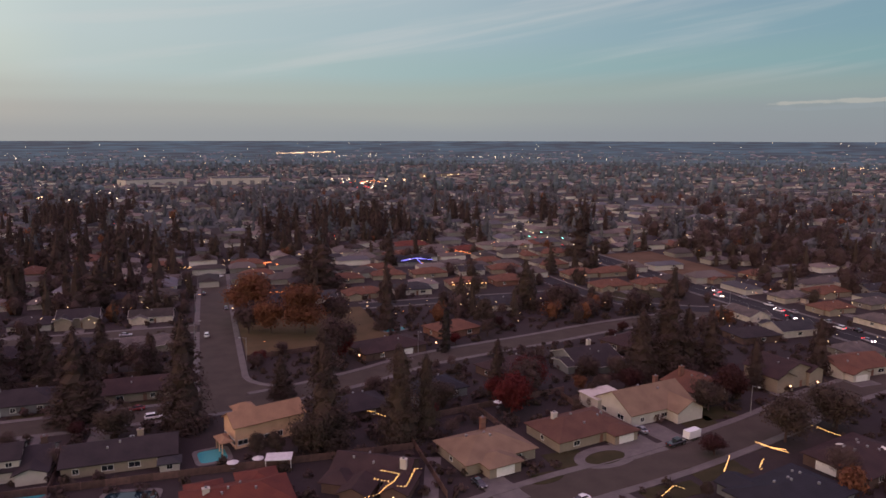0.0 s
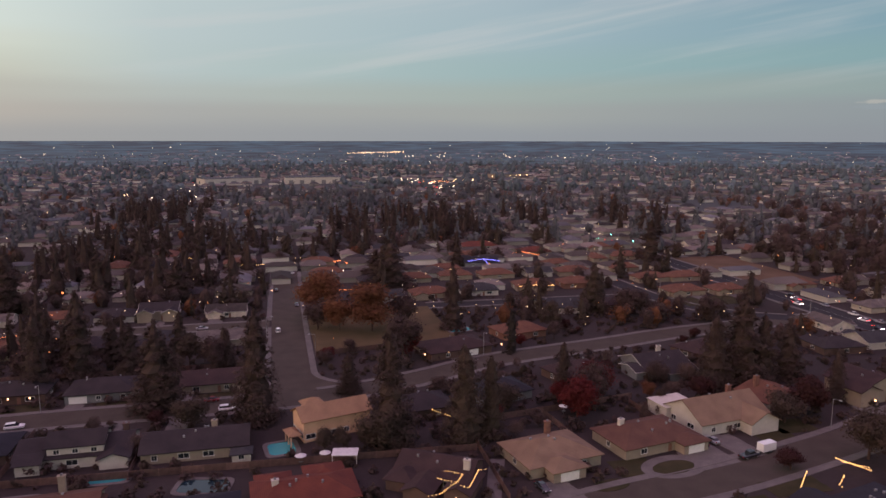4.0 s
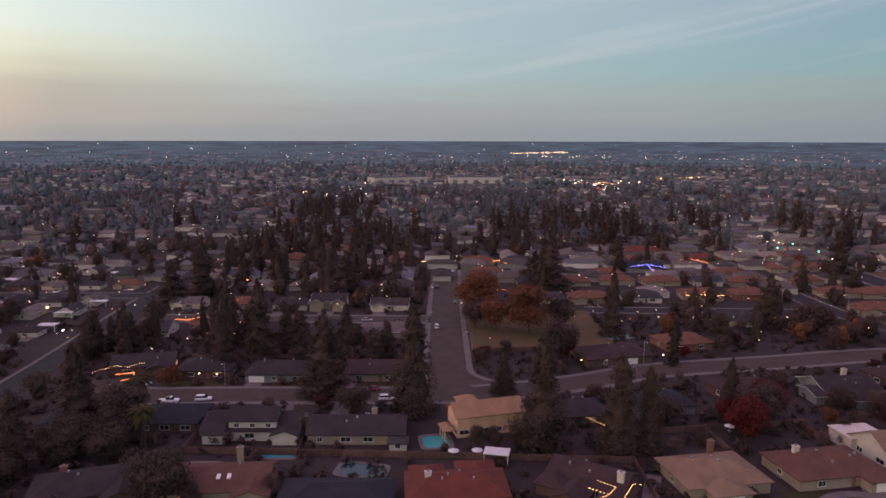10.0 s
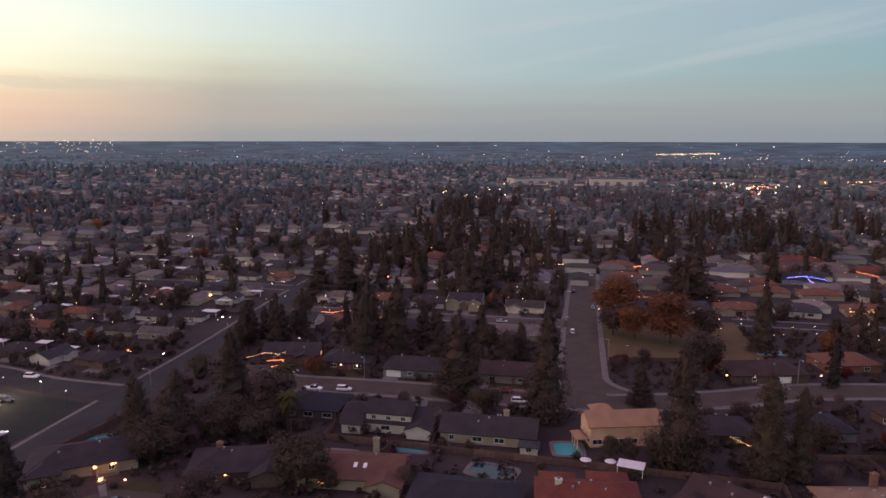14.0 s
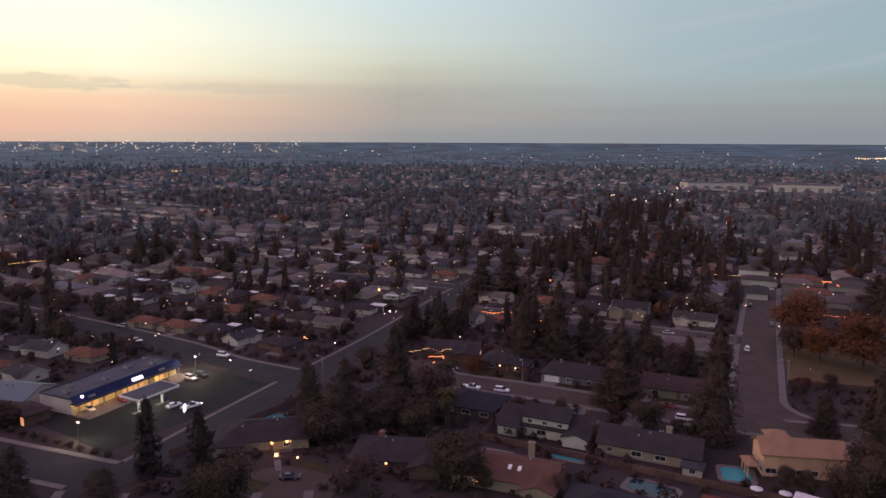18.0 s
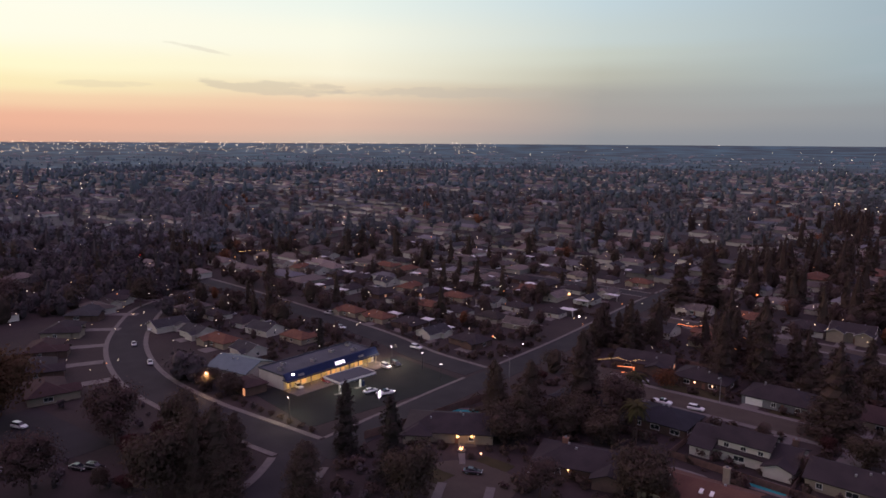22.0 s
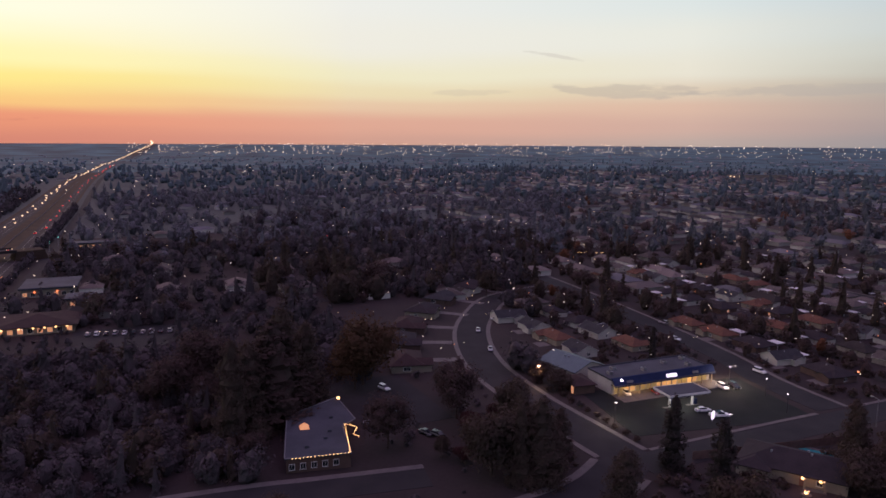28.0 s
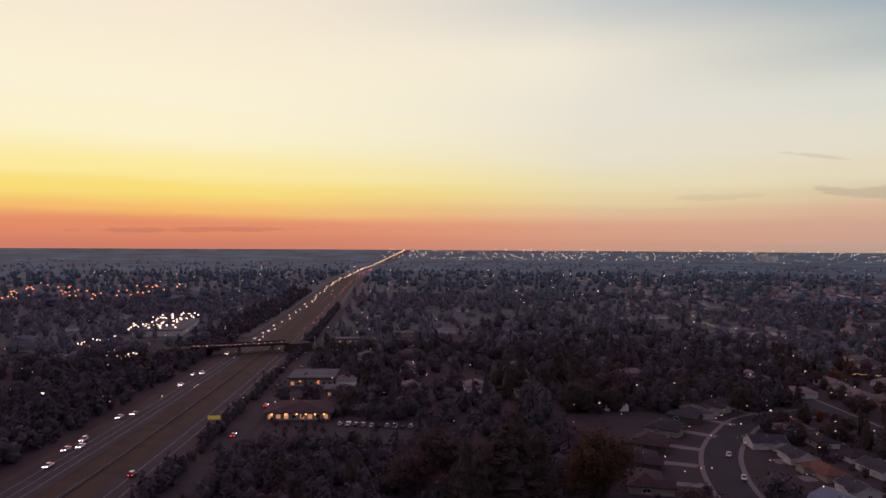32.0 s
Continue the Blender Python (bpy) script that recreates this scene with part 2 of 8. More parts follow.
# ---- materials ----
def material(name, c0, c1, scale=1.0, rough=0.8, bump=0.0, fine=12.0, metal=0.0, vary=0.0, island=0.0, coords="Object", spec=0.4, bands=0.0, detail=5, through=0.0):
    """Two colours mixed by large noise, fine grain on top; vary and island shift the value from object to object, piece to piece."""
    m = bpy.data.materials.new(name)
    m.use_nodes = True
    nt = m.node_tree
    N, L = nt.nodes.new, nt.links.new
    p = nt.nodes["Principled BSDF"]
    p.inputs["Roughness"].default_value, p.inputs["Metallic"].default_value = rough, metal
    p.inputs["Specular IOR Level"].default_value = spec
    if coords == "World":
        vec = N("ShaderNodeNewGeometry").outputs["Position"]
    else:
        vec = N("ShaderNodeTexCoord").outputs["Object"]
    n1, n2 = N("ShaderNodeTexNoise"), N("ShaderNodeTexNoise")
    n1.inputs["Scale"].default_value, n1.inputs["Detail"].default_value = scale, detail
    n2.inputs["Scale"].default_value, n2.inputs["Detail"].default_value = fine, 3
    L(vec, n1.inputs["Vector"])
    L(vec, n2.inputs["Vector"])
    mr = N("ShaderNodeMapRange")
    mr.inputs["From Min"].default_value, mr.inputs["From Max"].default_value = 0.32, 0.68
    L(n1.outputs[0], mr.inputs["Value"])
    mx = N("ShaderNodeMix")
    mx.data_type = "RGBA"
    mx.inputs[6].default_value, mx.inputs[7].default_value = (*c0, 1), (*c1, 1)
    L(mr.outputs[0], mx.inputs[0])
    hs = N("ShaderNodeHueSaturation")
    L(mx.outputs[2], hs.inputs["Color"])
    val = N("ShaderNodeMath")
    val.operation = "MULTIPLY_ADD"
    val.inputs[1].default_value, val.inputs[2].default_value = 0.5, 0.75
    L(n2.outputs[0], val.inputs[0])
    last = val.outputs[0]
    for amount, src in ((vary, "o"), (island, "i")):
        if amount:
            r = N("ShaderNodeObjectInfo").outputs["Random"] if src == "o" else N("ShaderNodeNewGeometry").outputs["Random Per Island"]
            k = N("ShaderNodeMath")
            k.operation = "MULTIPLY_ADD"
            k.inputs[1].default_value, k.inputs[2].default_value = 2 * amount, 1 - amount
            L(r, k.inputs[0])
            q = N("ShaderNodeMath")
            q.operation = "MULTIPLY"
            L(last, q.inputs[0])
            L(k.outputs[0], q.inputs[1])
            last = q.outputs[0]
    height = n2.outputs[0]
    if bands:
        w = N("ShaderNodeTexWave")
        w.bands_direction = "Z"
        w.inputs["Scale"].default_value, w.inputs["Distortion"].default_value = bands, 1.2
        L(vec, w.inputs["Vector"])
        k = N("ShaderNodeMath")
        k.operation = "MULTIPLY_ADD"
        k.inputs[1].default_value, k.inputs[2].default_value = 0.22, 0.88
        L(w.outputs[1], k.inputs[0])
        q = N("ShaderNodeMath")
        q.operation = "MULTIPLY"
        L(last, q.inputs[0])
        L(k.outputs[0], q.inputs[1])
        last = q.outputs[0]
        height = w.outputs[1]
    L(last, hs.inputs["Value"])
    L(hs.outputs[0], p.inputs["Base Color"])
    if bump:
        b = N("ShaderNodeBump")
        b.inputs["Strength"].default_value, b.inputs["Distance"].default_value = bump, 0.05
        L(height, b.inputs["Height"])
        L(b.outputs[0], p.inputs["Normal"])
    if through:
        tl, both = N("ShaderNodeBsdfTranslucent"), N("ShaderNodeMixShader")
        L(hs.outputs[0], tl.inputs["Color"])
        both.inputs[0].default_value = through
        L(p.outputs[0], both.inputs[1])
        L(tl.outputs[0], both.inputs[2])
        L(both.outputs[0], nt.nodes["Material Output"].inputs["Surface"])
    return m


def glow(name, colour, strength, sampled=True):
    m = bpy.data.materials.new(name)
    m.use_nodes = True
    p = m.node_tree.nodes["Principled BSDF"]
    p.inputs["Base Color"].default_value = (*[0.5 * c for c in colour], 1)
    p.inputs["Emission Color"].default_value, p.inputs["Emission Strength"].default_value = (*colour, 1), strength
    if not sampled:
        m.cycles.emission_sampling = "NONE"
    return m


def gloss(name, colour, rough=0.1, metal=0.0, spec=0.5, coat=0.0):
    m = bpy.data.materials.new(name)
    m.use_nodes = True
    p = m.node_tree.nodes["Principled BSDF"]
    p.inputs["Base Color"].default_value = (*colour, 1)
    p.inputs["Roughness"].default_value, p.inputs["Metallic"].default_value, p.inputs["Specular IOR Level"].default_value = rough, metal, spec
    p.inputs["Coat Weight"].default_value = coat
    return m


M = {}
M["earth"] = material("earth", (0.033, 0.026, 0.026), (0.047, 0.036, 0.034), 0.05, 0.95, 0.3, 0.9, coords="World", spec=0.15, detail=8)
M["lawn"] = material("lawn", (0.0318, 0.03168, 0.01536), (0.053, 0.044, 0.02304), 0.25, 0.95, 0.3, 6, coords="World", spec=0.1)
M["dry_lawn"] = material("dry_lawn", (0.115, 0.078, 0.042), (0.075, 0.058, 0.03), 0.09, 0.95, 0.3, 4, coords="World", spec=0.1)
M["dirt"] = material("dirt", (0.132, 0.0825, 0.0525), (0.099, 0.0605, 0.0375), 0.08, 0.95, 0.2, 3, coords="World", spec=0.1)
M["asphalt"] = material("asphalt", (0.058, 0.047, 0.039), (0.075, 0.061, 0.050), 0.16, 0.85, 0.15, 5, coords="World", spec=0.1, detail=9)
M["dark_asphalt"] = material("dark_asphalt", (0.026, 0.0255, 0.0275), (0.038, 0.036, 0.037), 0.12, 0.8, 0.15, 5, coords="World", spec=0.1, detail=9)
M["concrete"] = material("concrete", (0.140, 0.124, 0.115), (0.102, 0.091, 0.087), 0.35, 0.85, 0.1, 4, coords="World", spec=0.3)
M["highway"] = material("highway", (0.050, 0.043, 0.043), (0.036, 0.031, 0.032), 0.05, 0.85, 0.1, 4, coords="World", spec=0.1, detail=8)
M["median"] = material("median", (0.075, 0.05, 0.033), (0.05, 0.036, 0.027), 0.08, 0.95, 0.3, 1.5, coords="World", spec=0.1)
M["paint"] = material("road_paint", (0.25, 0.25, 0.24), (0.16, 0.16, 0.155), 1.5, 0.7, coords="World")
ROOF = dict(scale=0.28, rough=0.88, bump=0.5, fine=7, bands=2.2, spec=0.15)
M["roof_brown"] = material("roof_brown", (0.05788, 0.03485, 0.03379), (0.03922, 0.02482, 0.02534), **ROOF)
M["roof_dark"] = material("roof_dark", (0.043, 0.034, 0.037), (0.029, 0.024, 0.027), **ROOF)
M["roof_slate"] = material("roof_slate", (0.0296, 0.02952, 0.03808), (0.0224, 0.02232, 0.02788), **ROOF)
M["roof_grey"] = material("roof_grey", (0.04752, 0.04608, 0.05032), (0.03168, 0.03168, 0.03552), **ROOF)
M["roof_tan"] = material("roof_tan", (0.225, 0.148, 0.098), (0.170, 0.112, 0.076), **ROOF)
M["roof_tile"] = material("roof_tile", (0.150, 0.044, 0.029), (0.108, 0.032, 0.025), **ROOF)
M["roof_salmon"] = material("roof_salmon", (0.125, 0.062, 0.045), (0.095, 0.047, 0.036), **ROOF)
M["roof_pink"] = material("roof_pink", (0.31, 0.180, 0.108), (0.24, 0.142, 0.088), **ROOF)
M["roof_rust"] = material("roof_rust", (0.158, 0.072, 0.046), (0.116, 0.053, 0.037), **ROOF)
M["roof_any"] = material("roof_mixed", (0.112, 0.091, 0.083), (0.064, 0.056, 0.054), vary=0.6, **ROOF)
M["roof_grey_isl"] = material("grey_roof_far", (0.115, 0.112, 0.122), (0.05, 0.049, 0.055), 0.02, 0.9, island=0.75, coords="World", spec=0.3)
M["roof_isl"] = material("roof_far", (0.135, 0.106, 0.094), (0.066, 0.055, 0.051), 0.02, 0.9, island=0.75, coords="World", spec=0.3)
WALL = dict(scale=0.4, rough=0.85, fine=5, bump=0.05, spec=0.25)
M["wall_white"] = material("wall_white", (0.527, 0.4872, 0.4316), (0.442, 0.4032, 0.3569), **WALL)
M["wall_cream"] = material("wall_cream", (0.300, 0.242, 0.185), (0.250, 0.202, 0.155), **WALL)
M["wall_pink"] = material("wall_pink", (0.66, 0.40, 0.26), (0.56, 0.34, 0.22), **WALL)
M["wall_brick"] = material("wall_brick", (0.24, 0.11, 0.075), (0.17, 0.08, 0.06), 1.2, 0.9, 0.2, 14)
M["wall_brown"] = material("wall_brown", (0.1293, 0.07603, 0.06221), (0.09158, 0.05702, 0.04838), **WALL)
M["wall_grey"] = material("wall_grey", (0.194, 0.194, 0.202), (0.144, 0.144, 0.151), **WALL)
M["wall_blue"] = material("wall_blue", (0.013, 0.026, 0.08), (0.01, 0.02, 0.062), **WALL)
M["wall_any"] = material("wall_mixed", (0.46, 0.39, 0.325), (0.30, 0.255, 0.215), vary=0.6, **WALL)
M["wall_isl"] = material("wall_far", (0.5435, 0.5024, 0.4482), (0.2938, 0.2622, 0.2348), 0.02, 0.9, island=0.6, coords="World")
M["trim"] = material("white_trim", (0.78, 0.76, 0.72), (0.7, 0.68, 0.64), 1.0, 0.6)
M["eave_paint"] = material("eave_paint", (0.50, 0.47, 0.43), (0.40, 0.37, 0.34), 1.0, 0.7)
M["fence_wood"] = material("fence_wood", (0.1484, 0.0836, 0.0672), (0.0954, 0.05456, 0.04608), 0.8, 0.9, 0.2, 9, vary=0.25)
M["bark"] = material("bark", (0.0901, 0.0528, 0.0432), (0.053, 0.03168, 0.02688), 2.5, 0.95, 0.4, 12)
M["twig"] = material("twig", (0.12, 0.075, 0.062), (0.085, 0.055, 0.048), 1.5, 0.95, island=0.3)
LEAF = dict(rough=0.8, fine=4, island=0.16, spec=0.1, through=0.35)
FAR_LEAF = dict(rough=0.85, fine=4, island=0.16, spec=0.08)
M["conifer"] = material("conifer_leaf", (0.070, 0.049, 0.043), (0.096, 0.064, 0.055), 0.3, **LEAF)
M["cypress"] = material("cypress_leaf", (0.044, 0.037, 0.034), (0.060, 0.047, 0.042), 0.3, **LEAF)
M["evergreen"] = material("evergreen_leaf", (0.068, 0.050, 0.041), (0.096, 0.067, 0.053), 0.3, **LEAF)
M["rust"] = material("rust_leaf", (0.21, 0.088, 0.046), (0.145, 0.060, 0.034), 0.25, vary=0.2, **LEAF)
M["amber"] = material("amber_leaf", (0.115, 0.064, 0.036), (0.082, 0.048, 0.029), 0.25, **LEAF)
M["wine"] = material("wine_leaf", (0.156, 0.0286, 0.0264), (0.0975, 0.0198, 0.0198), 0.25, **LEAF)
# aerial haze is tinted into this foliage colour as blue
M["far_dark"] = material("haze_tint_dark_leaf", (0.075, 0.102, 0.116), (0.096, 0.122, 0.135), 0.02, **FAR_LEAF)
M["bend_asphalt"] = material("bend_asphalt", (0.028, 0.0255, 0.028), (0.038, 0.0345, 0.0375), 0.14, 0.85, 0.15, 5, coords="World", spec=0.1, detail=9)
# lightened and blued: air haze over the middle distance, put into the colour
M["hazed_town_leaf"] = material("hazed_town_leaf", (0.086, 0.092, 0.103), (0.114, 0.116, 0.125), 0.05, **FAR_LEAF)
M["soffit"] = glow("soffit_tube", (1.0, 0.74, 0.14), 42.0)
M["shop_glow"] = glow("shop_interior", (1.0, 0.70, 0.2), 0.42)
M["shop_dim"] = glow("shop_dim_interior", (0.9, 0.75, 0.3), 0.08)
# brown and winter crowns farther off, brightened in base colour to imitate haze
M["hazed_town_brown"] = material("hazed_brown_leaf", (0.132, 0.092, 0.082), (0.098, 0.070, 0.067), 0.05, **FAR_LEAF)
M["hazed_wood"] = material("hazed_wood", (0.118, 0.113, 0.128), (0.152, 0.141, 0.150), 0.02, **FAR_LEAF)
M["lot_asphalt"] = material("lot_asphalt", (0.0144, 0.01721, 0.01622), (0.0204, 0.02295, 0.02122), 0.12, 0.8, 0.15, 5, coords="World", spec=0.1, detail=9)
# far earth with a haze tint mixed into its colour
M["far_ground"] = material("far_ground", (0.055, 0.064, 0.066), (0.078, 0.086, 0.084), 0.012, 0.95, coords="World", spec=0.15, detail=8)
M["winter_wood"] = material("winter_wood", (0.062, 0.050, 0.054), (0.084, 0.068, 0.071), 0.02, **FAR_LEAF)
M["brown"] = material("brown_leaf", (0.104, 0.068, 0.060), (0.074, 0.049, 0.047), 0.25, **LEAF)
# paler still: the blue of distant haze is part of this base colour
M["far_leaf"] = material("haze_tint_leaf", (0.085, 0.122, 0.140), (0.110, 0.146, 0.160), 0.02, **FAR_LEAF)
M["plum"] = material("plum_leaf", (0.075, 0.03, 0.028), (0.05, 0.022, 0.022), 0.25, **LEAF)
M["palm_leaf"] = material("palm_leaf", (0.05, 0.05, 0.022), (0.08, 0.065, 0.03), 0.4, **LEAF)
M["glass"] = gloss("window_glass", (0.02, 0.025, 0.03), 0.06, spec=0.6)
M["rubber"] = gloss("rubber", (0.02, 0.02, 0.02), 0.8)
M["alloy"] = gloss("alloy", (0.5, 0.5, 0.52), 0.35, 0.9)
M["dark_paint"] = gloss("dark_pole_paint", (0.035, 0.035, 0.037), 0.6)
M["steel"] = gloss("galvanised_steel", (0.35, 0.35, 0.36), 0.5, 0.7)
M["water"] = gloss("pool_water", (0.012, 0.26, 0.27), 0.25, spec=0.15)
M["dark_water"] = gloss("dark_pool_water", (0.008, 0.025, 0.035), 0.08, spec=0.5)
M["metal_roof"] = material("metal_roof", (0.077, 0.1085, 0.1368), (0.0595, 0.0875, 0.1116), 0.5, 0.45, metal=0.3)
M["flat_roof"] = material("flat_roof", (0.070, 0.076, 0.092), (0.045, 0.049, 0.061), 0.15, 0.9, detail=8)
M["car_white"] = gloss("car_white", (0.75, 0.75, 0.74), 0.25, coat=0.6)
M["car_dark"] = gloss("car_dark", (0.02, 0.02, 0.024), 0.25, coat=0.6)
M["car_red"] = gloss("car_red", (0.22, 0.02, 0.02), 0.25, coat=0.6)
M["car_silver"] = gloss("car_silver", (0.38, 0.38, 0.4), 0.3, 0.5, coat=0.5)
M["canvas"] = material("canvas", (0.62, 0.62, 0.62), (0.5, 0.5, 0.5), 1.0, 0.8)
M["lamp_off"] = gloss("lamp_glass", (0.5, 0.5, 0.5), 0.2)
M["warm"] = glow("warm_bulb", (1.0, 0.62, 0.22), 5.0)
M["gold"] = glow("golden_bulbs", (1.0, 0.66, 0.15), 5.0)
M["orange"] = glow("orange_bulbs", (1.0, 0.30, 0.06), 3.0)
M["blue_bulb"] = glow("blue_bulbs", (0.22, 0.30, 1.0), 3.0)
M["lit_window"] = glow("lit_window", (1.0, 0.52, 0.15), 0.75)
M["white_lamp"] = glow("white_lamp", (1.0, 1.0, 0.74), 10.0)
M["sign_white"] = glow("lit_sign", (0.92, 1.0, 0.86), 1.8)
M["head"] = glow("headlight", (1.0, 1.0, 0.76), 12.0, False)
M["tail"] = glow("taillight", (1.0, 0.03, 0.02), 5.0, False)
M["green"] = glow("green_signal", (0.05, 1.0, 0.55), 8.0, False)
M["far_white"] = glow("far_white_light", (1.0, 0.97, 0.50), 4.5, False)
M["far_warm"] = glow("far_warm_light", (1.0, 0.80, 0.30), 3.5, False)
M["far_orange"] = glow("far_sodium_light", (1.0, 0.36, 0.08), 2.6, False)
M["far_red"] = glow("far_red_light", (1.0, 0.06, 0.03), 2.6, False)


# ---- tools ----
def part(name, bm, mat, parent=None, label=""):
    """Links a bmesh, or a ready mesh, as one mesh object under its thing."""
    if isinstance(bm, bmesh.types.BMesh):
        me = bpy.data.meshes.new(name)
        bm.to_mesh(me)
        bm.free()
        me.materials.append(mat)
    else:
        me = bm
    ob = new(name, me)
    ob.parent = parent
    if label:
        ob["label"] = label
    return ob


def pydata(name, verts, faces, mat):
    me = bpy.data.meshes.new(name)
    me.from_pydata(verts, [], faces)
    me.materials.append(mat)
    return me


def thing(name, m, label, category, group=""):
    ob = new(name)
    ob.empty_display_size = 0.5
    ob.matrix_basis = m
    return tagged(ob, label, category, group)


BOXF = ((0, 3, 2, 1), (4, 5, 6, 7), (0, 1, 5, 4), (1, 2, 6, 5), (2, 3, 7, 6), (3, 0, 4, 7))


def box(bm, x0, x1, y0, y1, z0, z1, top=1.0):
    """A box; top narrows its upper face."""
    cx, cy = (x0 + x1) / 2, (y0 + y1) / 2
    a, b = (x1 - x0) / 2, (y1 - y0) / 2
    v = [bm.verts.new((cx + sx * a * k, cy + sy * b * k, z)) for z, k in ((z0, 1), (z1, top)) for sx, sy in ((-1, -1), (1, -1), (1, 1), (-1, 1))]
    for q in BOXF:
        bm.faces.new([v[i] for i in q])
    return v


def boxed(*args, **kw):
    bm = bmesh.new()
    box(bm, *args, **kw)
    return bm


def tube(bm, p0, p1, r0, r1, n=7):
    d = (Vector(p1) - Vector(p0)).normalized()
    s = d.orthogonal().normalized()
    u = d.cross(s)
    rings = []
    for p, r in ((p0, r0), (p1, r1)):
        rings.append([bm.verts.new(Vector(p) + r * (math.cos(2 * math.pi * i / n) * s + math.sin(2 * math.pi * i / n) * u)) for i in range(n)])
    for i in range(n):
        j = (i + 1) % n
        bm.faces.new((rings[0][i], rings[0][j], rings[1][j], rings[1][i]))
    bm.faces.new(rings[0][::-1])
    bm.faces.new(rings[1])


def pitched(w, d, z, rise, ridge="x", hip=True, over=0.6, thick=0.22):
    """A hip or gable roof as a solid with a fascia; w along x, d along y, eave at z."""
    bm = bmesh.new()
    if ridge == "y":
        w, d = d, w
    a, b = w / 2 + over, d / 2 + over
    drop = rise * over / (d / 2)
    e = z - drop
    if not hip:
        ends = []
        for x in (-a, a):
            ends.append([bm.verts.new((x, *q)) for q in ((-b, e), (-b, e + thick), (0, z + rise + thick), (b, e + thick), (b, e), (0, z + rise))])
        for i in range(6):
            j = (i + 1) % 6
            bm.faces.new((ends[0][i], ends[0][j], ends[1][j], ends[1][i]))
        for q in ends:
            bm.faces.new((q[0], q[1], q[2], q[5]))
            bm.faces.new((q[5], q[2], q[3], q[4]))
        bmesh.ops.recalc_face_normals(bm, faces=bm.faces)
        if ridge == "y":
            bmesh.ops.rotate(bm, verts=bm.verts, cent=(0, 0, 0), matrix=Matrix.Rotation(radians(90), 3, "Z"))
        return bm
    run = min(b, a * 0.95)
    lo = [bm.verts.new(p) for p in ((-a, -b, e), (a, -b, e), (a, b, e), (-a, b, e))]
    up = [bm.verts.new(p) for p in ((-a, -b, e + thick), (a, -b, e + thick), (a, b, e + thick), (-a, b, e + thick))]
    r = [bm.verts.new(p) for p in ((-(a - run), 0, z + rise + thick), (a - run, 0, z + rise + thick))]
    for i in range(4):
        j = (i + 1) % 4
        bm.faces.new((lo[i], lo[j], up[j], up[i]))
    bm.faces.new((up[0], up[1], r[1], r[0]))
    bm.faces.new((up[2], up[3], r[0], r[1]))
    bm.faces.new((up[1], up[2], r[1]))
    bm.faces.new((up[3], up[0], r[0]))
    bm.faces.new(lo[::-1])
    if ridge == "y":
        bmesh.ops.rotate(bm, verts=bm.verts, cent=(0, 0, 0), matrix=Matrix.Rotation(radians(90), 3, "Z"))
    return bm


def shifted(bm, x, y, z=0.0, rz=0.0):
    bmesh.ops.transform(bm, matrix=pose(x, y, z, 0, 0, rz), verts=bm.verts)
    return bm


def window_part(parent, x, y, z, w, h, side, pane="glass"):
    """A window proud of the wall that faces side n, s, e or w."""
    turn = {"s": 0, "e": 90, "n": 180, "w": 270}[side]
    m = pose(x, y, z, 0, 0, turn)
    key = ("frame", w, h)
    if key not in CACHE:
        bm = bmesh.new()
        for q in ((-w / 2 - 0.09, -w / 2, -h / 2, h / 2), (w / 2, w / 2 + 0.09, -h / 2, h / 2), (-w / 2 - 0.09, w / 2 + 0.09, h / 2, h / 2 + 0.09),
                  (-w / 2 - 0.14, w / 2 + 0.14, -h / 2 - 0.12, -h / 2), (-0.03, 0.03, -h / 2, h / 2)):
            box(bm, q[0], q[1], -0.07, 0.02, q[2], q[3])
        me = bpy.data.meshes.new("window")
        bm.to_mesh(me)
        bm.free()
        me.materials.append(M["trim"])
        CACHE[key] = me
    if (w, h, pane) not in CACHE:
        bm = boxed(-w / 2, w / 2, -0.03, 0.02, -h / 2, h / 2)
        me = bpy.data.meshes.new("pane")
        bm.to_mesh(me)
        bm.free()
        me.materials.append(M[pane])
        CACHE[(w, h, pane)] = me
    f = part("window", CACHE[key], None, parent)
    f.matrix_basis = m
    part("pane", CACHE[(w, h, pane)], None, f)
    return f


CACHE = {}
WAYS = {"s": (0, -1), "n": (0, 1), "e": (1, 0), "w": (-1, 0)}


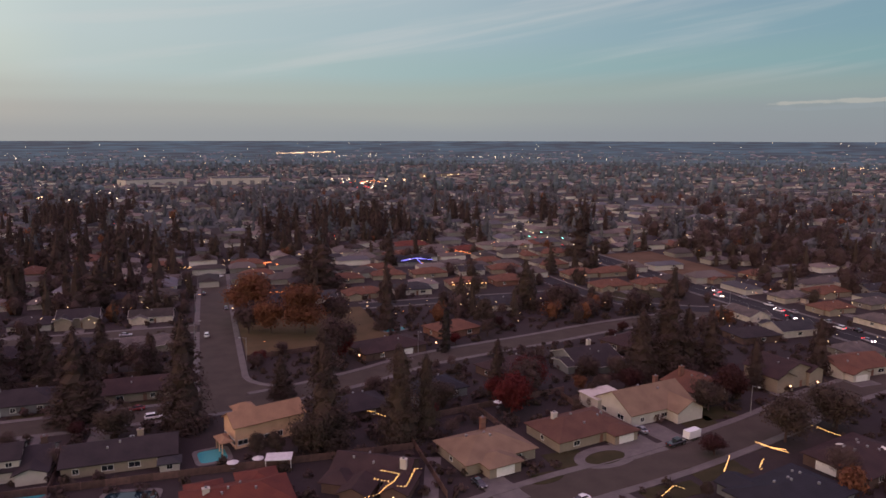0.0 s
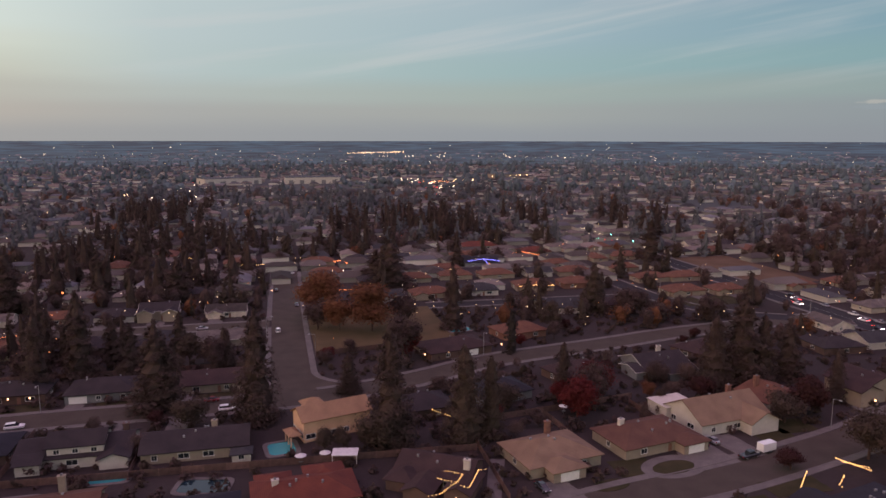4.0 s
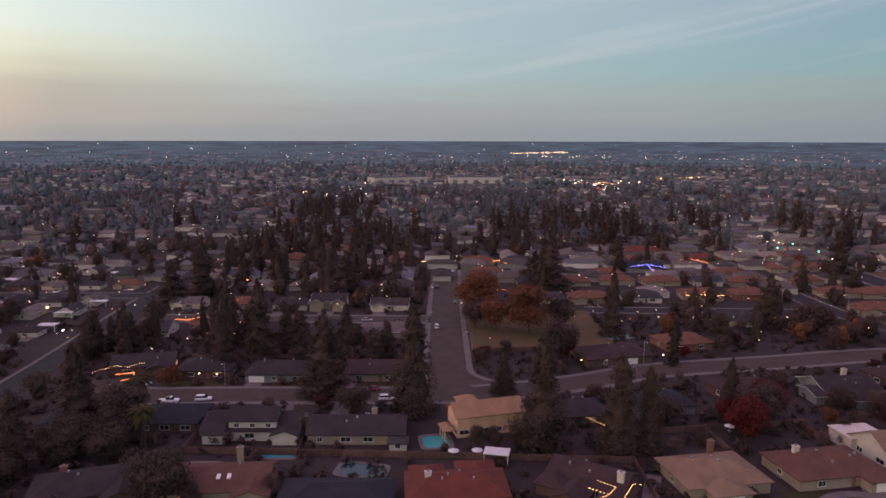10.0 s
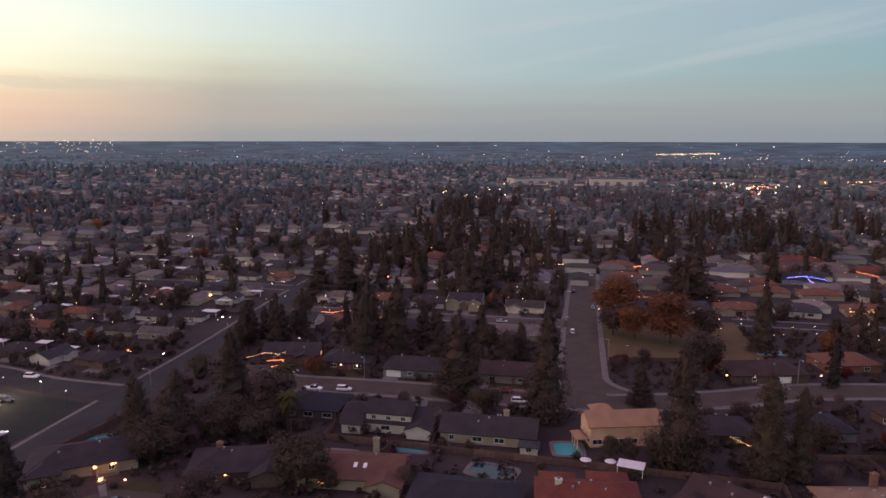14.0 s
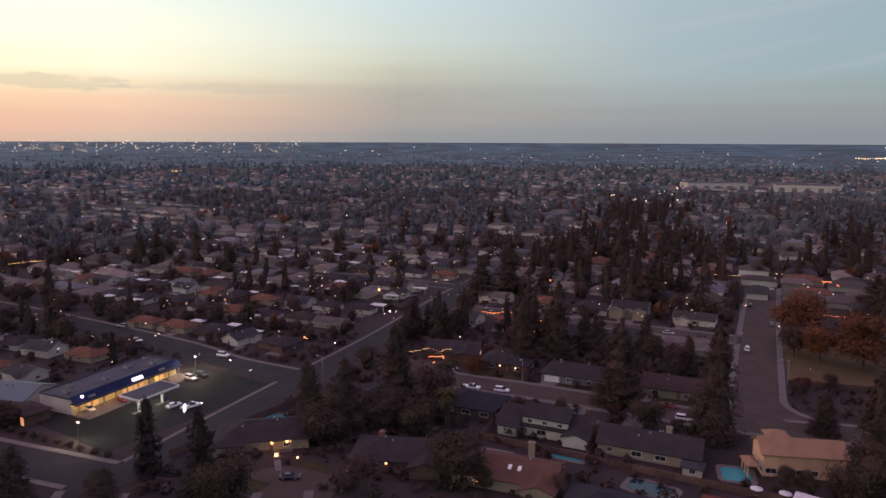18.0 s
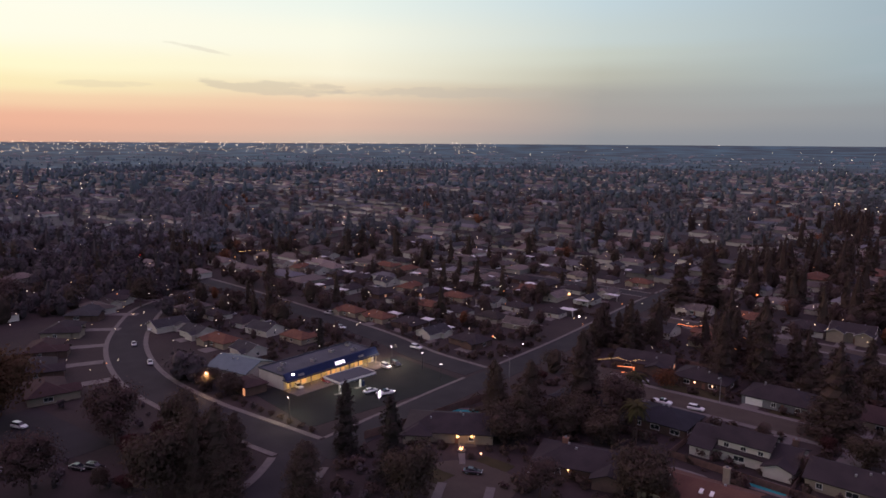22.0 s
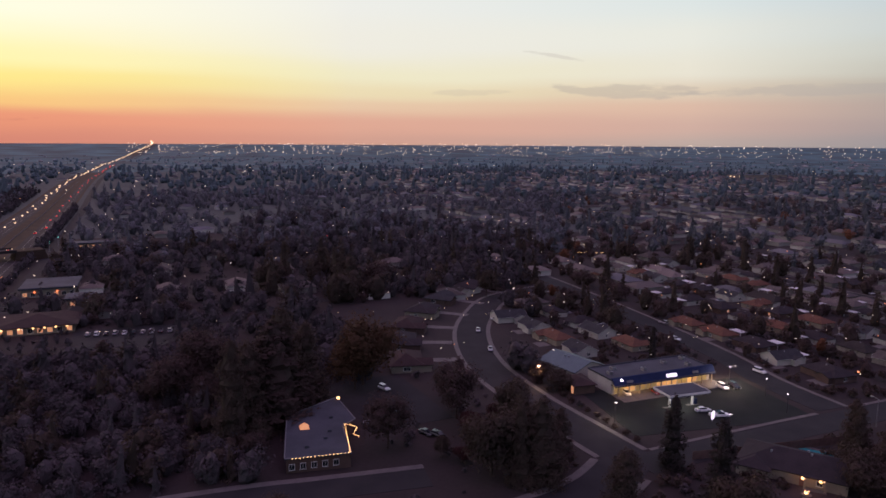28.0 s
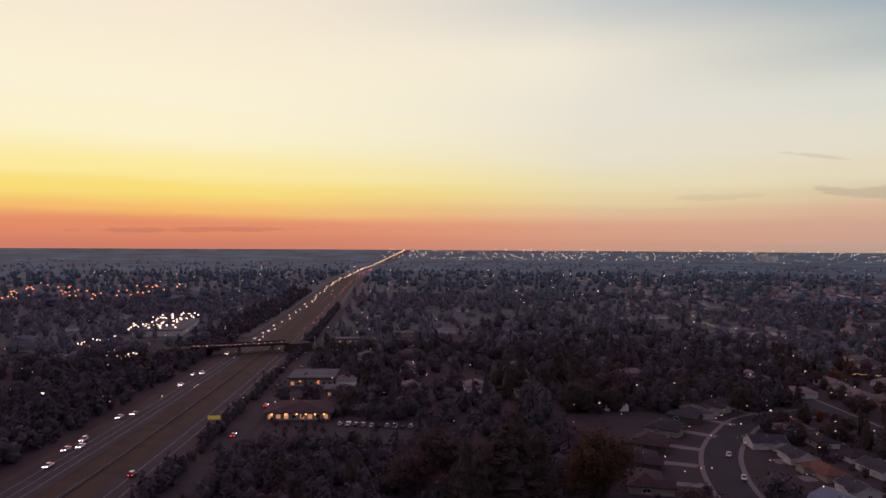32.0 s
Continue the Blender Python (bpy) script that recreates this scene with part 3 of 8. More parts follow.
def house(x, y, w, d, label, rz=0.0, roof="roof_dark", wall="wall_any", hip=True, ridge="x", h=2.8, rise=2.4, wings=(), front="n",
          garage=None, chimney=None, windows=2, lit=0, upper=None, name="house", group="houses of the quarter", vents=2, trim=False, skylights=()):
    """A dwelling: main block w by d, wings (x, y, w, d, ridge, hip), an upper block (x, y, w, d, h, rise), garage side and offset."""
    base = thing(name, pose(x, y, 0, 0, 0, rz), label, "house", group)
    rnd = random.Random(int(x * 13 + y * 7))
    blocks = [(0, 0, w, d, ridge, hip, h, rise)]
    for (wx, wy, ww, wd, wr, wh) in wings:
        blocks.append((wx, wy, ww, wd, wr, wh, h - 0.15, rise * min(1.0, min(ww, wd) / d)))
    for i, (bx, by, bw, bd, br, bh, hh, rs) in enumerate(blocks):
        bm = boxed(bx - bw / 2, bx + bw / 2, by - bd / 2, by + bd / 2, 0, hh)
        if not bh:
            s = [(-bw / 2, 0), (bw / 2, 0)] if br == "x" else [(0, -bd / 2), (0, bd / 2)]
            for k, (ex, ey) in enumerate(s):
                t = 0.12 * (1 if k == 0 else -1)
                c = [(ex, -bd / 2), (ex, bd / 2)] if br == "x" else [(-bw / 2, ey), (bw / 2, ey)]
                tri = [(c[0][0], c[0][1], hh), (c[1][0], c[1][1], hh), (ex, ey, hh + rs - 0.02)]
                off = (t, 0) if br == "x" else (0, t)
                v0 = [bm.verts.new((bx + p[0], by + p[1], p[2])) for p in tri]
                v1 = [bm.verts.new((bx + p[0] + off[0], by + p[1] + off[1], p[2])) for p in tri]
                bm.faces.new(v0)
                bm.faces.new(v1[::-1])
                for q in range(3):
                    bm.faces.new((v0[q], v1[q], v1[(q + 1) % 3], v0[(q + 1) % 3]))
            bmesh.ops.recalc_face_normals(bm, faces=bm.faces)
        part("wall", bm, M[wall], base)
        part("roof", shifted(pitched(bw, bd, hh, rs, br, bh), bx, by, 0.003 * i), M[roof], base)
    if upper:
        ux, uy, uw, ud, uh, ur, uhip, uridge = upper
        part("upper_wall", boxed(ux - uw / 2, ux + uw / 2, uy - ud / 2, uy + ud / 2, h * 0.9, uh), M[wall], base)
        part("upper_roof", shifted(pitched(uw, ud, uh, ur, uridge, uhip), ux, uy), M[roof], base)
        for k in range(3):
            window_part(base, ux - uw / 2 + (k + 0.5) * uw / 3, uy - ud / 2, uh - 1.3, 1.2, 1.0, "s", "glass")
    for side in "snew":
        sx, sy = WAYS[side]
        length = w if side in "sn" else d
        n = windows if side in "sn" else max(1, windows - 1)
        for k in range(n):
            o = -length / 2 + (k + 0.5) * length / n + rnd.uniform(-0.6, 0.6)
            px, py = (o, sy * d / 2) if side in "sn" else (sx * w / 2, o)
            if any(abs(px - b[0]) < b[2] / 2 + 0.5 and abs(py - b[1]) < b[3] / 2 + 0.5 for b in blocks[1:]):
                continue
            pane = "lit_window" if rnd.random() < lit else "glass"
            window_part(base, px, py, 1.45, rnd.choice((1.2, 1.8, 2.4)), 1.2, side, pane)
    fx, fy = WAYS[front]
    dx, dy = (w * 0.1, fy * d / 2) if front in "sn" else (fx * w / 2, d * 0.1)
    q = part("door", boxed(-0.5, 0.5, -0.06, 0.06, 0, 2.05), M["wall_brick"], base)
    q.matrix_basis = pose(dx, dy, 0.02, 0, 0, 0 if front in "sn" else 90)
    if garage:
        gx, gy, gside = garage
        g = bmesh.new()
        for k in range(4):
            box(g, -2.4, 2.4, -0.06, 0.05, 0.05 + 0.52 * k, 0.05 + 0.52 * k + 0.50)
        q = part("garage_door", g, M["trim"], base)
        q.matrix_basis = pose(gx, gy, 0, 0, 0, 0 if gside in "sn" else 90)
    if chimney:
        cx, cy, ch, cm = chimney
        bm = boxed(cx - 0.7, cx + 0.7, cy - 0.45, cy + 0.45, 0.5, ch)
        box(bm, cx - 0.8, cx + 0.8, cy - 0.55, cy + 0.55, ch, ch + 0.18)
        c = part("chimney", bm, M[cm], base)
        part("flue", boxed(cx - 0.25, cx + 0.25, cy - 0.2, cy + 0.2, ch + 0.18, ch + 0.55), M["wall_grey"], c)
    for k in range(vents):
        vx, vy = rnd.uniform(-w * 0.3, w * 0.3), rnd.uniform(-d * 0.25, d * 0.25)
        vz = h + rise * max(0.0, 1 - 2 * abs(vy if ridge == "x" else vx) / (d if ridge == "x" else w))
        part("roof_vent", boxed(vx - 0.22, vx + 0.22, vy - 0.22, vy + 0.22, vz - 0.4, vz + 0.65), M["steel"], base)
    for (kx, ky) in skylights:
        kz = h + rise * max(0.0, 1 - 2 * abs(ky) / d)
        s = part("skylight", boxed(-0.4, 0.4, -0.7, 0.7, -0.1, 0.25), M["trim"], base)
        s.matrix_basis = pose(kx, ky, kz + 0.15, math.degrees(math.atan2(rise, d / 2)) * (1 if ky < 0 else -1))
    if trim:
        bm = bmesh.new()
        for (bx, by, bw, bd, br, bh, hh, rs) in blocks:
            a, b = (bw / 2, bd / 2) if br == "x" else (bd / 2, bw / 2)
            drop = rs * 0.6 / b
            edge = bmesh.new()
            for sy in (-1, 1):
                box(edge, -a - 0.66, a + 0.66, sy * (b + 0.66) - 0.05, sy * (b + 0.66) + 0.05, hh - drop + 0.06, hh - drop + 0.23)
                if not bh:
                    for sx in (-1, 1):
                        x0, x1 = sorted((sx * (a + 0.61), sx * (a + 0.69)))
                        y0, z0, z1 = sy * (b + 0.6), hh - drop, hh + rs
                        v = [edge.verts.new(p) for p in ((x0, y0, z0), (x1, y0, z0), (x1, 0, z1), (x0, 0, z1), (x0, y0, z0 + 0.2), (x1, y0, z0 + 0.2), (x1, 0, z1 + 0.2), (x0, 0, z1 + 0.2))]
                        for q in BOXF:
                            edge.faces.new([v[k] for k in q])
            if br == "y":
                bmesh.ops.rotate(edge, verts=edge.verts, cent=(0, 0, 0), matrix=Matrix.Rotation(radians(90), 3, "Z"))
            shifted(edge, bx, by)
            me = bpy.data.meshes.new("edge")
            edge.to_mesh(me)
            edge.free()
            bm.from_mesh(me)
            bpy.data.meshes.remove(me)
        part("roof_trim", bm, M["eave_paint"], base, "white painted eaves and bargeboards")
    return base


# ---- ground ----
def ground_z(x, y):
    """Level for 2.6 km, then the plain swells gently to the skyline."""
    r = math.hypot(x, y)
    k = max(0.0, (r - 2600) / 2350)
    return 56 * k ** 1.5


def build_ground():
    radii = [0, 60, 120, 200, 300, 420, 560, 750, 1000, 1300, 1700, 2100, 2600, 2900, 3200, 3500, 3800, 4100, 4400, 4700, 4980]
    n = 120
    verts, faces = [(0, 0, 0)], []
    for r in radii[1:]:
        for i in range(n):
            a = 2 * math.pi * i / n
            verts.append((r * math.cos(a), r * math.sin(a), ground_z(r, 0)))
    for i in range(n):
        faces.append((0, 1 + i, 1 + (i + 1) % n))
    for k in range(len(radii) - 2):
        b0, b1 = 1 + k * n, 1 + (k + 1) * n
        for i in range(n):
            j = (i + 1) % n
            faces.append((b0 + i, b1 + i, b1 + j, b0 + j))
    ob = new("ground", pydata("ground", verts, faces, M["earth"]))
    tagged(ob, "flat dark earth and winter grass of the valley floor", "ground", kind="structure")


build_ground()


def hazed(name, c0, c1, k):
    """Surfaces of the farthest kilometres, with air haze painted in as a blue emission."""
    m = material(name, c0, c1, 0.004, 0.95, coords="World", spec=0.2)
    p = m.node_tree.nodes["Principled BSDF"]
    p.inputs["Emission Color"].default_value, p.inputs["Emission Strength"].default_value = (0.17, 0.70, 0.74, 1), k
    # belts of wood and open land, put into the glow by noise, drawn out by the grazing view
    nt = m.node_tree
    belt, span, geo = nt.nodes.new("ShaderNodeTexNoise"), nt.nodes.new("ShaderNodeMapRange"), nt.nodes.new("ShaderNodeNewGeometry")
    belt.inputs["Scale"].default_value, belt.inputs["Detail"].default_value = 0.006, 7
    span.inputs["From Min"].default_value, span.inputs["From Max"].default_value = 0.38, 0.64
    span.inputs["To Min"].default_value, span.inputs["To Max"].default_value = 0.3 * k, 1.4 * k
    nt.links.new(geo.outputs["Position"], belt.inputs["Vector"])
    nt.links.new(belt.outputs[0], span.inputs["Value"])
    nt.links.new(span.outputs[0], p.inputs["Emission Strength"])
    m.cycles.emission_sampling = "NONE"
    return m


def build_distance():
    """The hazy last kilometres of the plain."""
    n = 120
    near = (620, 800, 1000, 1200, 1400, 1650, 1905)
    verts = [(r * math.cos(2 * math.pi * i / n), r * math.sin(2 * math.pi * i / n), ground_z(r, 0) + 0.1) for r in near for i in range(n)]
    faces = [(k0 * n + i, (k0 + 1) * n + i, (k0 + 1) * n + (i + 1) % n, k0 * n + (i + 1) % n) for k0 in range(len(near) - 1) for i in range(n)]
    tagged(new("far_ground", pydata("far_ground", verts, faces, M["far_ground"])), "open ground of the far town, tinted grey-green with haze", "ground", kind="structure")
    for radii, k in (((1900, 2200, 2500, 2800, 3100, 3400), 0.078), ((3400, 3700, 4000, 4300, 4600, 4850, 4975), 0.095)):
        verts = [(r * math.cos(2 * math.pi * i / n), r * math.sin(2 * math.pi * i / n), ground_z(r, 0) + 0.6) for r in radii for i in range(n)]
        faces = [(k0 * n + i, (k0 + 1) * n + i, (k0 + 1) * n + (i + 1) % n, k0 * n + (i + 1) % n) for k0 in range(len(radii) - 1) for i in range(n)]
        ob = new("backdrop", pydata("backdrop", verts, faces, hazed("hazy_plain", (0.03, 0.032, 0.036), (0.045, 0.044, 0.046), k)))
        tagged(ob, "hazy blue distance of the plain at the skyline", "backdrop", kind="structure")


# trees and roofs past 1.9 km, haze painted in as pale base colours
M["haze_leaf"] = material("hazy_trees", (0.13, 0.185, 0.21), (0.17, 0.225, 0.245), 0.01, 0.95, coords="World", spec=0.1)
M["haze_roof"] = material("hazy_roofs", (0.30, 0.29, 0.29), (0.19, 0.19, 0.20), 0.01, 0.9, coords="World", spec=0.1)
build_distance()


def offset_line(pts, o):
    out = []
    for i, p in enumerate(pts):
        a, b = pts[max(0, i - 1)], pts[min(len(pts) - 1, i + 1)]
        d = Vector((b[0] - a[0], b[1] - a[1])).normalized()
        out.append((p[0] - d.y * o, p[1] + d.x * o))
    return out


def smooth(pts, k=6):
    """A rounded line through the corners of a bent street."""
    if len(pts) < 3:
        return list(pts)
    out = []
    for i in range(len(pts) - 1):
        p0, p1, p2, p3 = [Vector(pts[min(max(j, 0), len(pts) - 1)]) for j in (i - 1, i, i + 1, i + 2)]
        for s in range(k):
            t = s / k
            q = 0.5 * (2 * p1 + (p2 - p0) * t + (2 * p0 - 5 * p1 + 4 * p2 - p3) * t * t + (3 * p1 - p0 - 3 * p2 + p3) * t ** 3)
            out.append((q.x, q.y))
    out.append(tuple(pts[-1]))
    return out


def slab(name, left, right, z0, z1, mat, label, category="road"):
    """A band between two lines, with a top and both sides."""
    verts, faces = [], []
    for (a, b) in zip(left, right):
        verts += [(a[0], a[1], z0), (a[0], a[1], z1), (b[0], b[1], z1), (b[0], b[1], z0)]
    for i in range(len(left) - 1):
        o, p = 4 * i, 4 * i + 4
        for k in range(3):
            faces.append((o + k, o + k + 1, p + k + 1, p + k))
    e = 4 * (len(left) - 1)
    faces += [(0, 3, 2, 1), (e, e + 1, e + 2, e + 3)]
    ob = new(name, pydata(name, verts, faces, mat))
    return tagged(ob, label, category, kind="structure")


LEVEL = [0.02]
ROADS = []


def road_gap(x, y, skip=None):
    """How far a point lies outside the nearest other road's edge."""
    best = 1e9
    for k, (pts, width) in enumerate(ROADS):
        if k == skip:
            continue
        for a, b in zip(pts, pts[1:]):
            ex, ey = b[0] - a[0], b[1] - a[1]
            t = min(1.0, max(0.0, ((x - a[0]) * ex + (y - a[1]) * ey) / (ex * ex + ey * ey)))
            best = min(best, math.hypot(x - a[0] - t * ex, y - a[1] - t * ey) - width / 2)
    return best


def fine_line(pts, step=2.0):
    out = []
    for a, b in zip(pts, pts[1:]):
        n = max(1, int(math.hypot(b[0] - a[0], b[1] - a[1]) / step))
        out += [(a[0] + (b[0] - a[0]) * i / n, a[1] + (b[1] - a[1]) * i / n) for i in range(n)]
    return out + [pts[-1]]


def road(pts, width, mat="asphalt", walks="lr", name="road", label="worn grey asphalt street with concrete kerbs", walk_w=1.7, line=None):
    pts = fine_line(smooth(pts), 40.0)
    LEVEL[0] += 0.004
    slab(name, offset_line(pts, width / 2), offset_line(pts, -width / 2), -0.05, LEVEL[0], M[mat], label)
    ROADS.append((pts, width))
    if walks:
        EDGES.append((pts, width, walks, walk_w, len(ROADS) - 1))
    if line is not None:
        slab("lane_line", offset_line(pts, line), offset_line(pts, line - 0.18), 0.0, LEVEL[0] + 0.006, M["paint"], "thin painted lane line on the asphalt", "road marking")


EDGES = []


def kerbs():
    """Kerbs and pavements of all streets, left open where another street crosses."""
    for pts, width, walks, walk_w, me in EDGES:
        near = fine_line(pts)
        for side, s in (("l", 1), ("r", -1)):
            if side not in walks:
                continue
            mid = offset_line(near, s * (width / 2 + 1.0))
            free = [road_gap(p[0], p[1], me) > 0.2 for p in mid]
            lines = [offset_line(near, s * (width / 2 + o)) for o in (0.02, 0.45, 0.47, 0.45 + walk_w)]
            i = 0
            while i < len(free):
                if not free[i]:
                    i += 1
                    continue
                j = i
                while j + 1 < len(free) and free[j + 1]:
                    j += 1
                if j - i >= 2:
                    slab("kerb", lines[0][i:j + 1], lines[1][i:j + 1], -0.05, 0.17, M["concrete"], "pale concrete kerb along the street", "kerb")
                    slab("pavement", lines[2][i:j + 1], lines[3][i:j + 1], -0.05, 0.155, M["concrete"], "pale concrete pavement beside the street", "pavement")
                i = j + 1


def patch(x0, x1, y0, y1, mat, name, label, category, rz=0.0, z=0.06):
    """A rectangular piece of ground cover with slightly uneven sides."""
    rnd = random.Random(int(x0 * 31 + y0 * 17))
    cx, cy = (x0 + x1) / 2, (y0 + y1) / 2
    c = [(x0, y0), (x1, y0), (x1, y1), (x0, y1)]
    pts = []
    for i in range(4):
        a, b = c[i], c[(i + 1) % 4]
        for k in range(4):
            t = k / 4
            j = 0.25 if k else 0.0
            pts.append((a[0] + (b[0] - a[0]) * t - cx + rnd.uniform(-j, j), a[1] + (b[1] - a[1]) * t - cy + rnd.uniform(-j, j)))
    bm = bmesh.new()
    lo = [bm.verts.new((p[0], p[1], -0.03)) for p in pts]
    up = [bm.verts.new((p[0], p[1], z)) for p in pts]
    bm.faces.new(up)
    for i in range(len(pts)):
        j = (i + 1) % len(pts)
        bm.faces.new((lo[i], lo[j], up[j], up[i]))
    ob = part(name, bm, M[mat])
    ob.matrix_basis = pose(cx, cy, 0, 0, 0, rz)
    return tagged(ob, label, category, kind="structure")


def disc(x, y, rx, ry, mat, name, label, category, z=0.05, rz=0.0):
    bm = bmesh.new()
    n = 28
    lo = [bm.verts.new((rx * math.cos(2 * math.pi * i / n), ry * math.sin(2 * math.pi * i / n), -0.03)) for i in range(n)]
    up = [bm.verts.new((v.co.x, v.co.y, z)) for v in lo]
    bm.faces.new(up)
    for i in range(n):
        bm.faces.new((lo[i], lo[(i + 1) % n], up[(i + 1) % n], up[i]))
    ob = part(name, bm, M[mat])
    ob.matrix_basis = pose(x, y, 0, 0, 0, rz)
    return tagged(ob, label, category, kind="structure")


# streets near the drone
road([(3.2, 200), (3.2, 222.5)], 12.5, walks="", label="mouth of the straight asphalt street")
road([(3.2, 222), (3.2, 300), (4.5, 402)], 12.5, label="straight wide asphalt street running north between kerbs")
road([(-104, 203), (-88, 199), (-62, 199.5), (-30, 199.5), (0, 199.5), (22, 203), (46, 211), (72, 222), (118, 231), (150, 238), (190, 243), (228, 246)], 10.5, label="grey asphalt cross street with parked cars")
disc(-104, 203, 12, 11, "asphalt", "road", "round asphalt end of the cul-de-sac", "road", 0.03)
road([(30, 116), (68, 124.5), (100, 129.5), (140, 139), (175, 150), (226, 158)], 11.0, label="grey asphalt street in front of the tan houses")
road([(-126, 290), (-60, 289), (-4, 288)], 9.5, label="asphalt side street behind the hedges")
road([(-126, 407), (0, 408), (60, 402), (128, 398)], 9, "bend_asphalt", walk_w=1.2, label="asphalt street closing the far end of the block")
road([(212, 248), (192, 262), (178, 290), (174.5, 340), (176, 430), (170, 520)], 9.5, "bend_asphalt", walk_w=1.2, label="asphalt street leading north past low houses")
road([(66, 305), (120, 303), (176, 300)], 9.0, "bend_asphalt", walk_w=1.2, label="asphalt street between low houses")
road([(236, 60), (236, 260), (237, 420), (238, 640)], 15, "bend_asphalt", line=0.1, name="road", label="wide asphalt avenue with evening traffic")
road([(-129, 104), (-131, 160), (-132, 230), (-138, 320), (-139, 420), (-140, 620)], 10, "dark_asphalt", walks="l", walk_w=0.9, label="dark asphalt road along the garden walls")
road([(-146, 333), (-223, 333), (-284, 329), (-420, 318)], 9.5, "dark_asphalt", walk_w=1.0, label="narrow asphalt street in the older quarter")
road([(-138, 180), (-165, 182), (-200, 190), (-300, 200), (-420, 206)], 10.5, "dark_asphalt", walks="r", walk_w=1.2, label="asphalt street beside the shops")
road([(-320, 190), (-308, 156), (-282, 133), (-252, 115), (-215, 103), (-180, 100.5), (-150, 102.5), (-133, 104)], 12.0, "bend_asphalt", walk_w=1.3, label="wide curving asphalt road with pale concrete kerbs")
road([(-133, 104), (-122, 86), (-117, 60), (-118, 20), (-120, -60)], 12.0, "bend_asphalt", label="asphalt road going south past the offices")
road([(-142, 54), (-145, 30), (-148, 4), (-150, -60)], 9.0, "dark_asphalt", walks="r", label="dark asphalt access road beside the offices")
road([(-91, 116), (-84, 104), (-74, 90), (-60, 70)], 9.0, label="asphalt court in front of the lit house")
disc(-92, 117, 12, 11, "asphalt", "road", "round asphalt end of the court", "road", 0.03)
kerbs()
ROADS.append(([(-4800, -70), (-180, -70)], 9))


def corner(x, y, r, a0, a1, cx, cy):
    """A rounded kerb return about x, y with its pavement, and asphalt out to the crossing's corner cx, cy."""
    pts = [(x + r * math.cos(radians(a0 + (a1 - a0) * i / 12)), y + r * math.sin(radians(a0 + (a1 - a0) * i / 12))) for i in range(13)]
    s = 1 if a1 > a0 else -1
    slab("kerb", pts, offset_line(pts, 0.45 * s), -0.05, 0.172, M["concrete"], "pale rounded concrete kerb at the corner", "kerb")
    slab("pavement", offset_line(pts, 0.47 * s), offset_line(pts, 2.1 * s), -0.05, 0.157, M["concrete"], "pale concrete pavement at the corner", "pavement")
    fan = new("road", pydata("road", [(cx, cy, 0.018)] + [(p[0], p[1], 0.018) for p in pts], [(0, i + 1, i + 2) for i in range(12)], M["asphalt"]))
    tagged(fan, "asphalt in the rounded street corner", "road", kind="structure")


corner(24.4, 224.0, 14.9, 180, 258, 8.5, 206)
corner(-15.0, 217.0, 12.0, 360, 275, -2.5, 204)


# ---- trees ----
def leaves(pts, normals, sizes, rnd):
    """Small leaf clumps, turned about at random."""
    n = len(pts)
    u = rnd.normal(size=(n, 3))
    u -= normals * (u * normals).sum(1)[:, None] * 0.75
    u /= np.linalg.norm(u, axis=1)[:, None]
    w = np.cross(normals + 0.55 * rnd.normal(size=(n, 3)), u)
    w /= np.linalg.norm(w, axis=1)[:, None] + 1e-6
    s = sizes[:, None]
    v = np.stack([pts - u * s * 1.1, pts + u * s - w * s * 0.8 + normals * s * 0.2, pts + u * s * 0.6 + w * s * 0.9], 1).reshape(-1, 3)
    f = [(3 * i, 3 * i + 1, 3 * i + 2) for i in range(n)]
    return v, f


def conifer_points(h, r, n, rnd, low=0.07, power=0.85):
    """Needle sprays along drooping boughs of uneven length."""
    nb = max(26, n // 40)
    u = low + (1 - low) * rnd.random(nb) ** 1.15
    az = rnd.random(nb) * 2 * np.pi
    reach = r * np.clip(1 - u, 0, 1) ** power * rnd.uniform(0.70, 1.10, nb) + 0.15
    k = rnd.choice(nb, n, p=reach / reach.sum())
    s = rnd.random(n) ** 0.6
    rho = reach[k] * s
    side = rnd.normal(size=n) * (0.10 * reach[k] + 0.09 * r * (1 - u[k])) * (0.35 + 0.65 * s)
    x, y = rho * np.cos(az[k]) - side * np.sin(az[k]), rho * np.sin(az[k]) + side * np.cos(az[k])
    z = np.maximum(0.25, u[k] * h - 0.24 * rho - 0.05 * np.abs(side) + rnd.normal(size=n) * 0.014 * h)
    flat = np.stack([x, y], 1) / (np.hypot(x, y)[:, None] + 1e-6)
    return np.stack([x, y, z], 1), np.concatenate([flat * 0.75, np.full((n, 1), 0.66)], 1)


def crown_points(h, r, n, rnd, blobs=10, low=0.3, hollow=0.55):
    c = rnd.normal(size=(blobs, 3))
    c /= np.linalg.norm(c, axis=1)[:, None]
    c *= (rnd.random(blobs) ** 0.4)[:, None] * np.array([r * 0.62, r * 0.62, h * (1 - low) * 0.34])
    c[:, 2] += h * (low + (1 - low) * 0.5)
    size = r * rnd.uniform(0.34, 0.55, blobs)
    k = rnd.integers(0, blobs, n)
    d = rnd.normal(size=(n, 3))
    d /= np.linalg.norm(d, axis=1)[:, None]
    rad = size[k] * (hollow + (1 - hollow) * rnd.random(n) ** 0.5) * (1 + 0.18 * rnd.normal(size=n))
    p = c[k] + d * rad[:, None] * np.array([1, 1, 0.85])
    d[:, 2] += 0.25
    return p, d, c


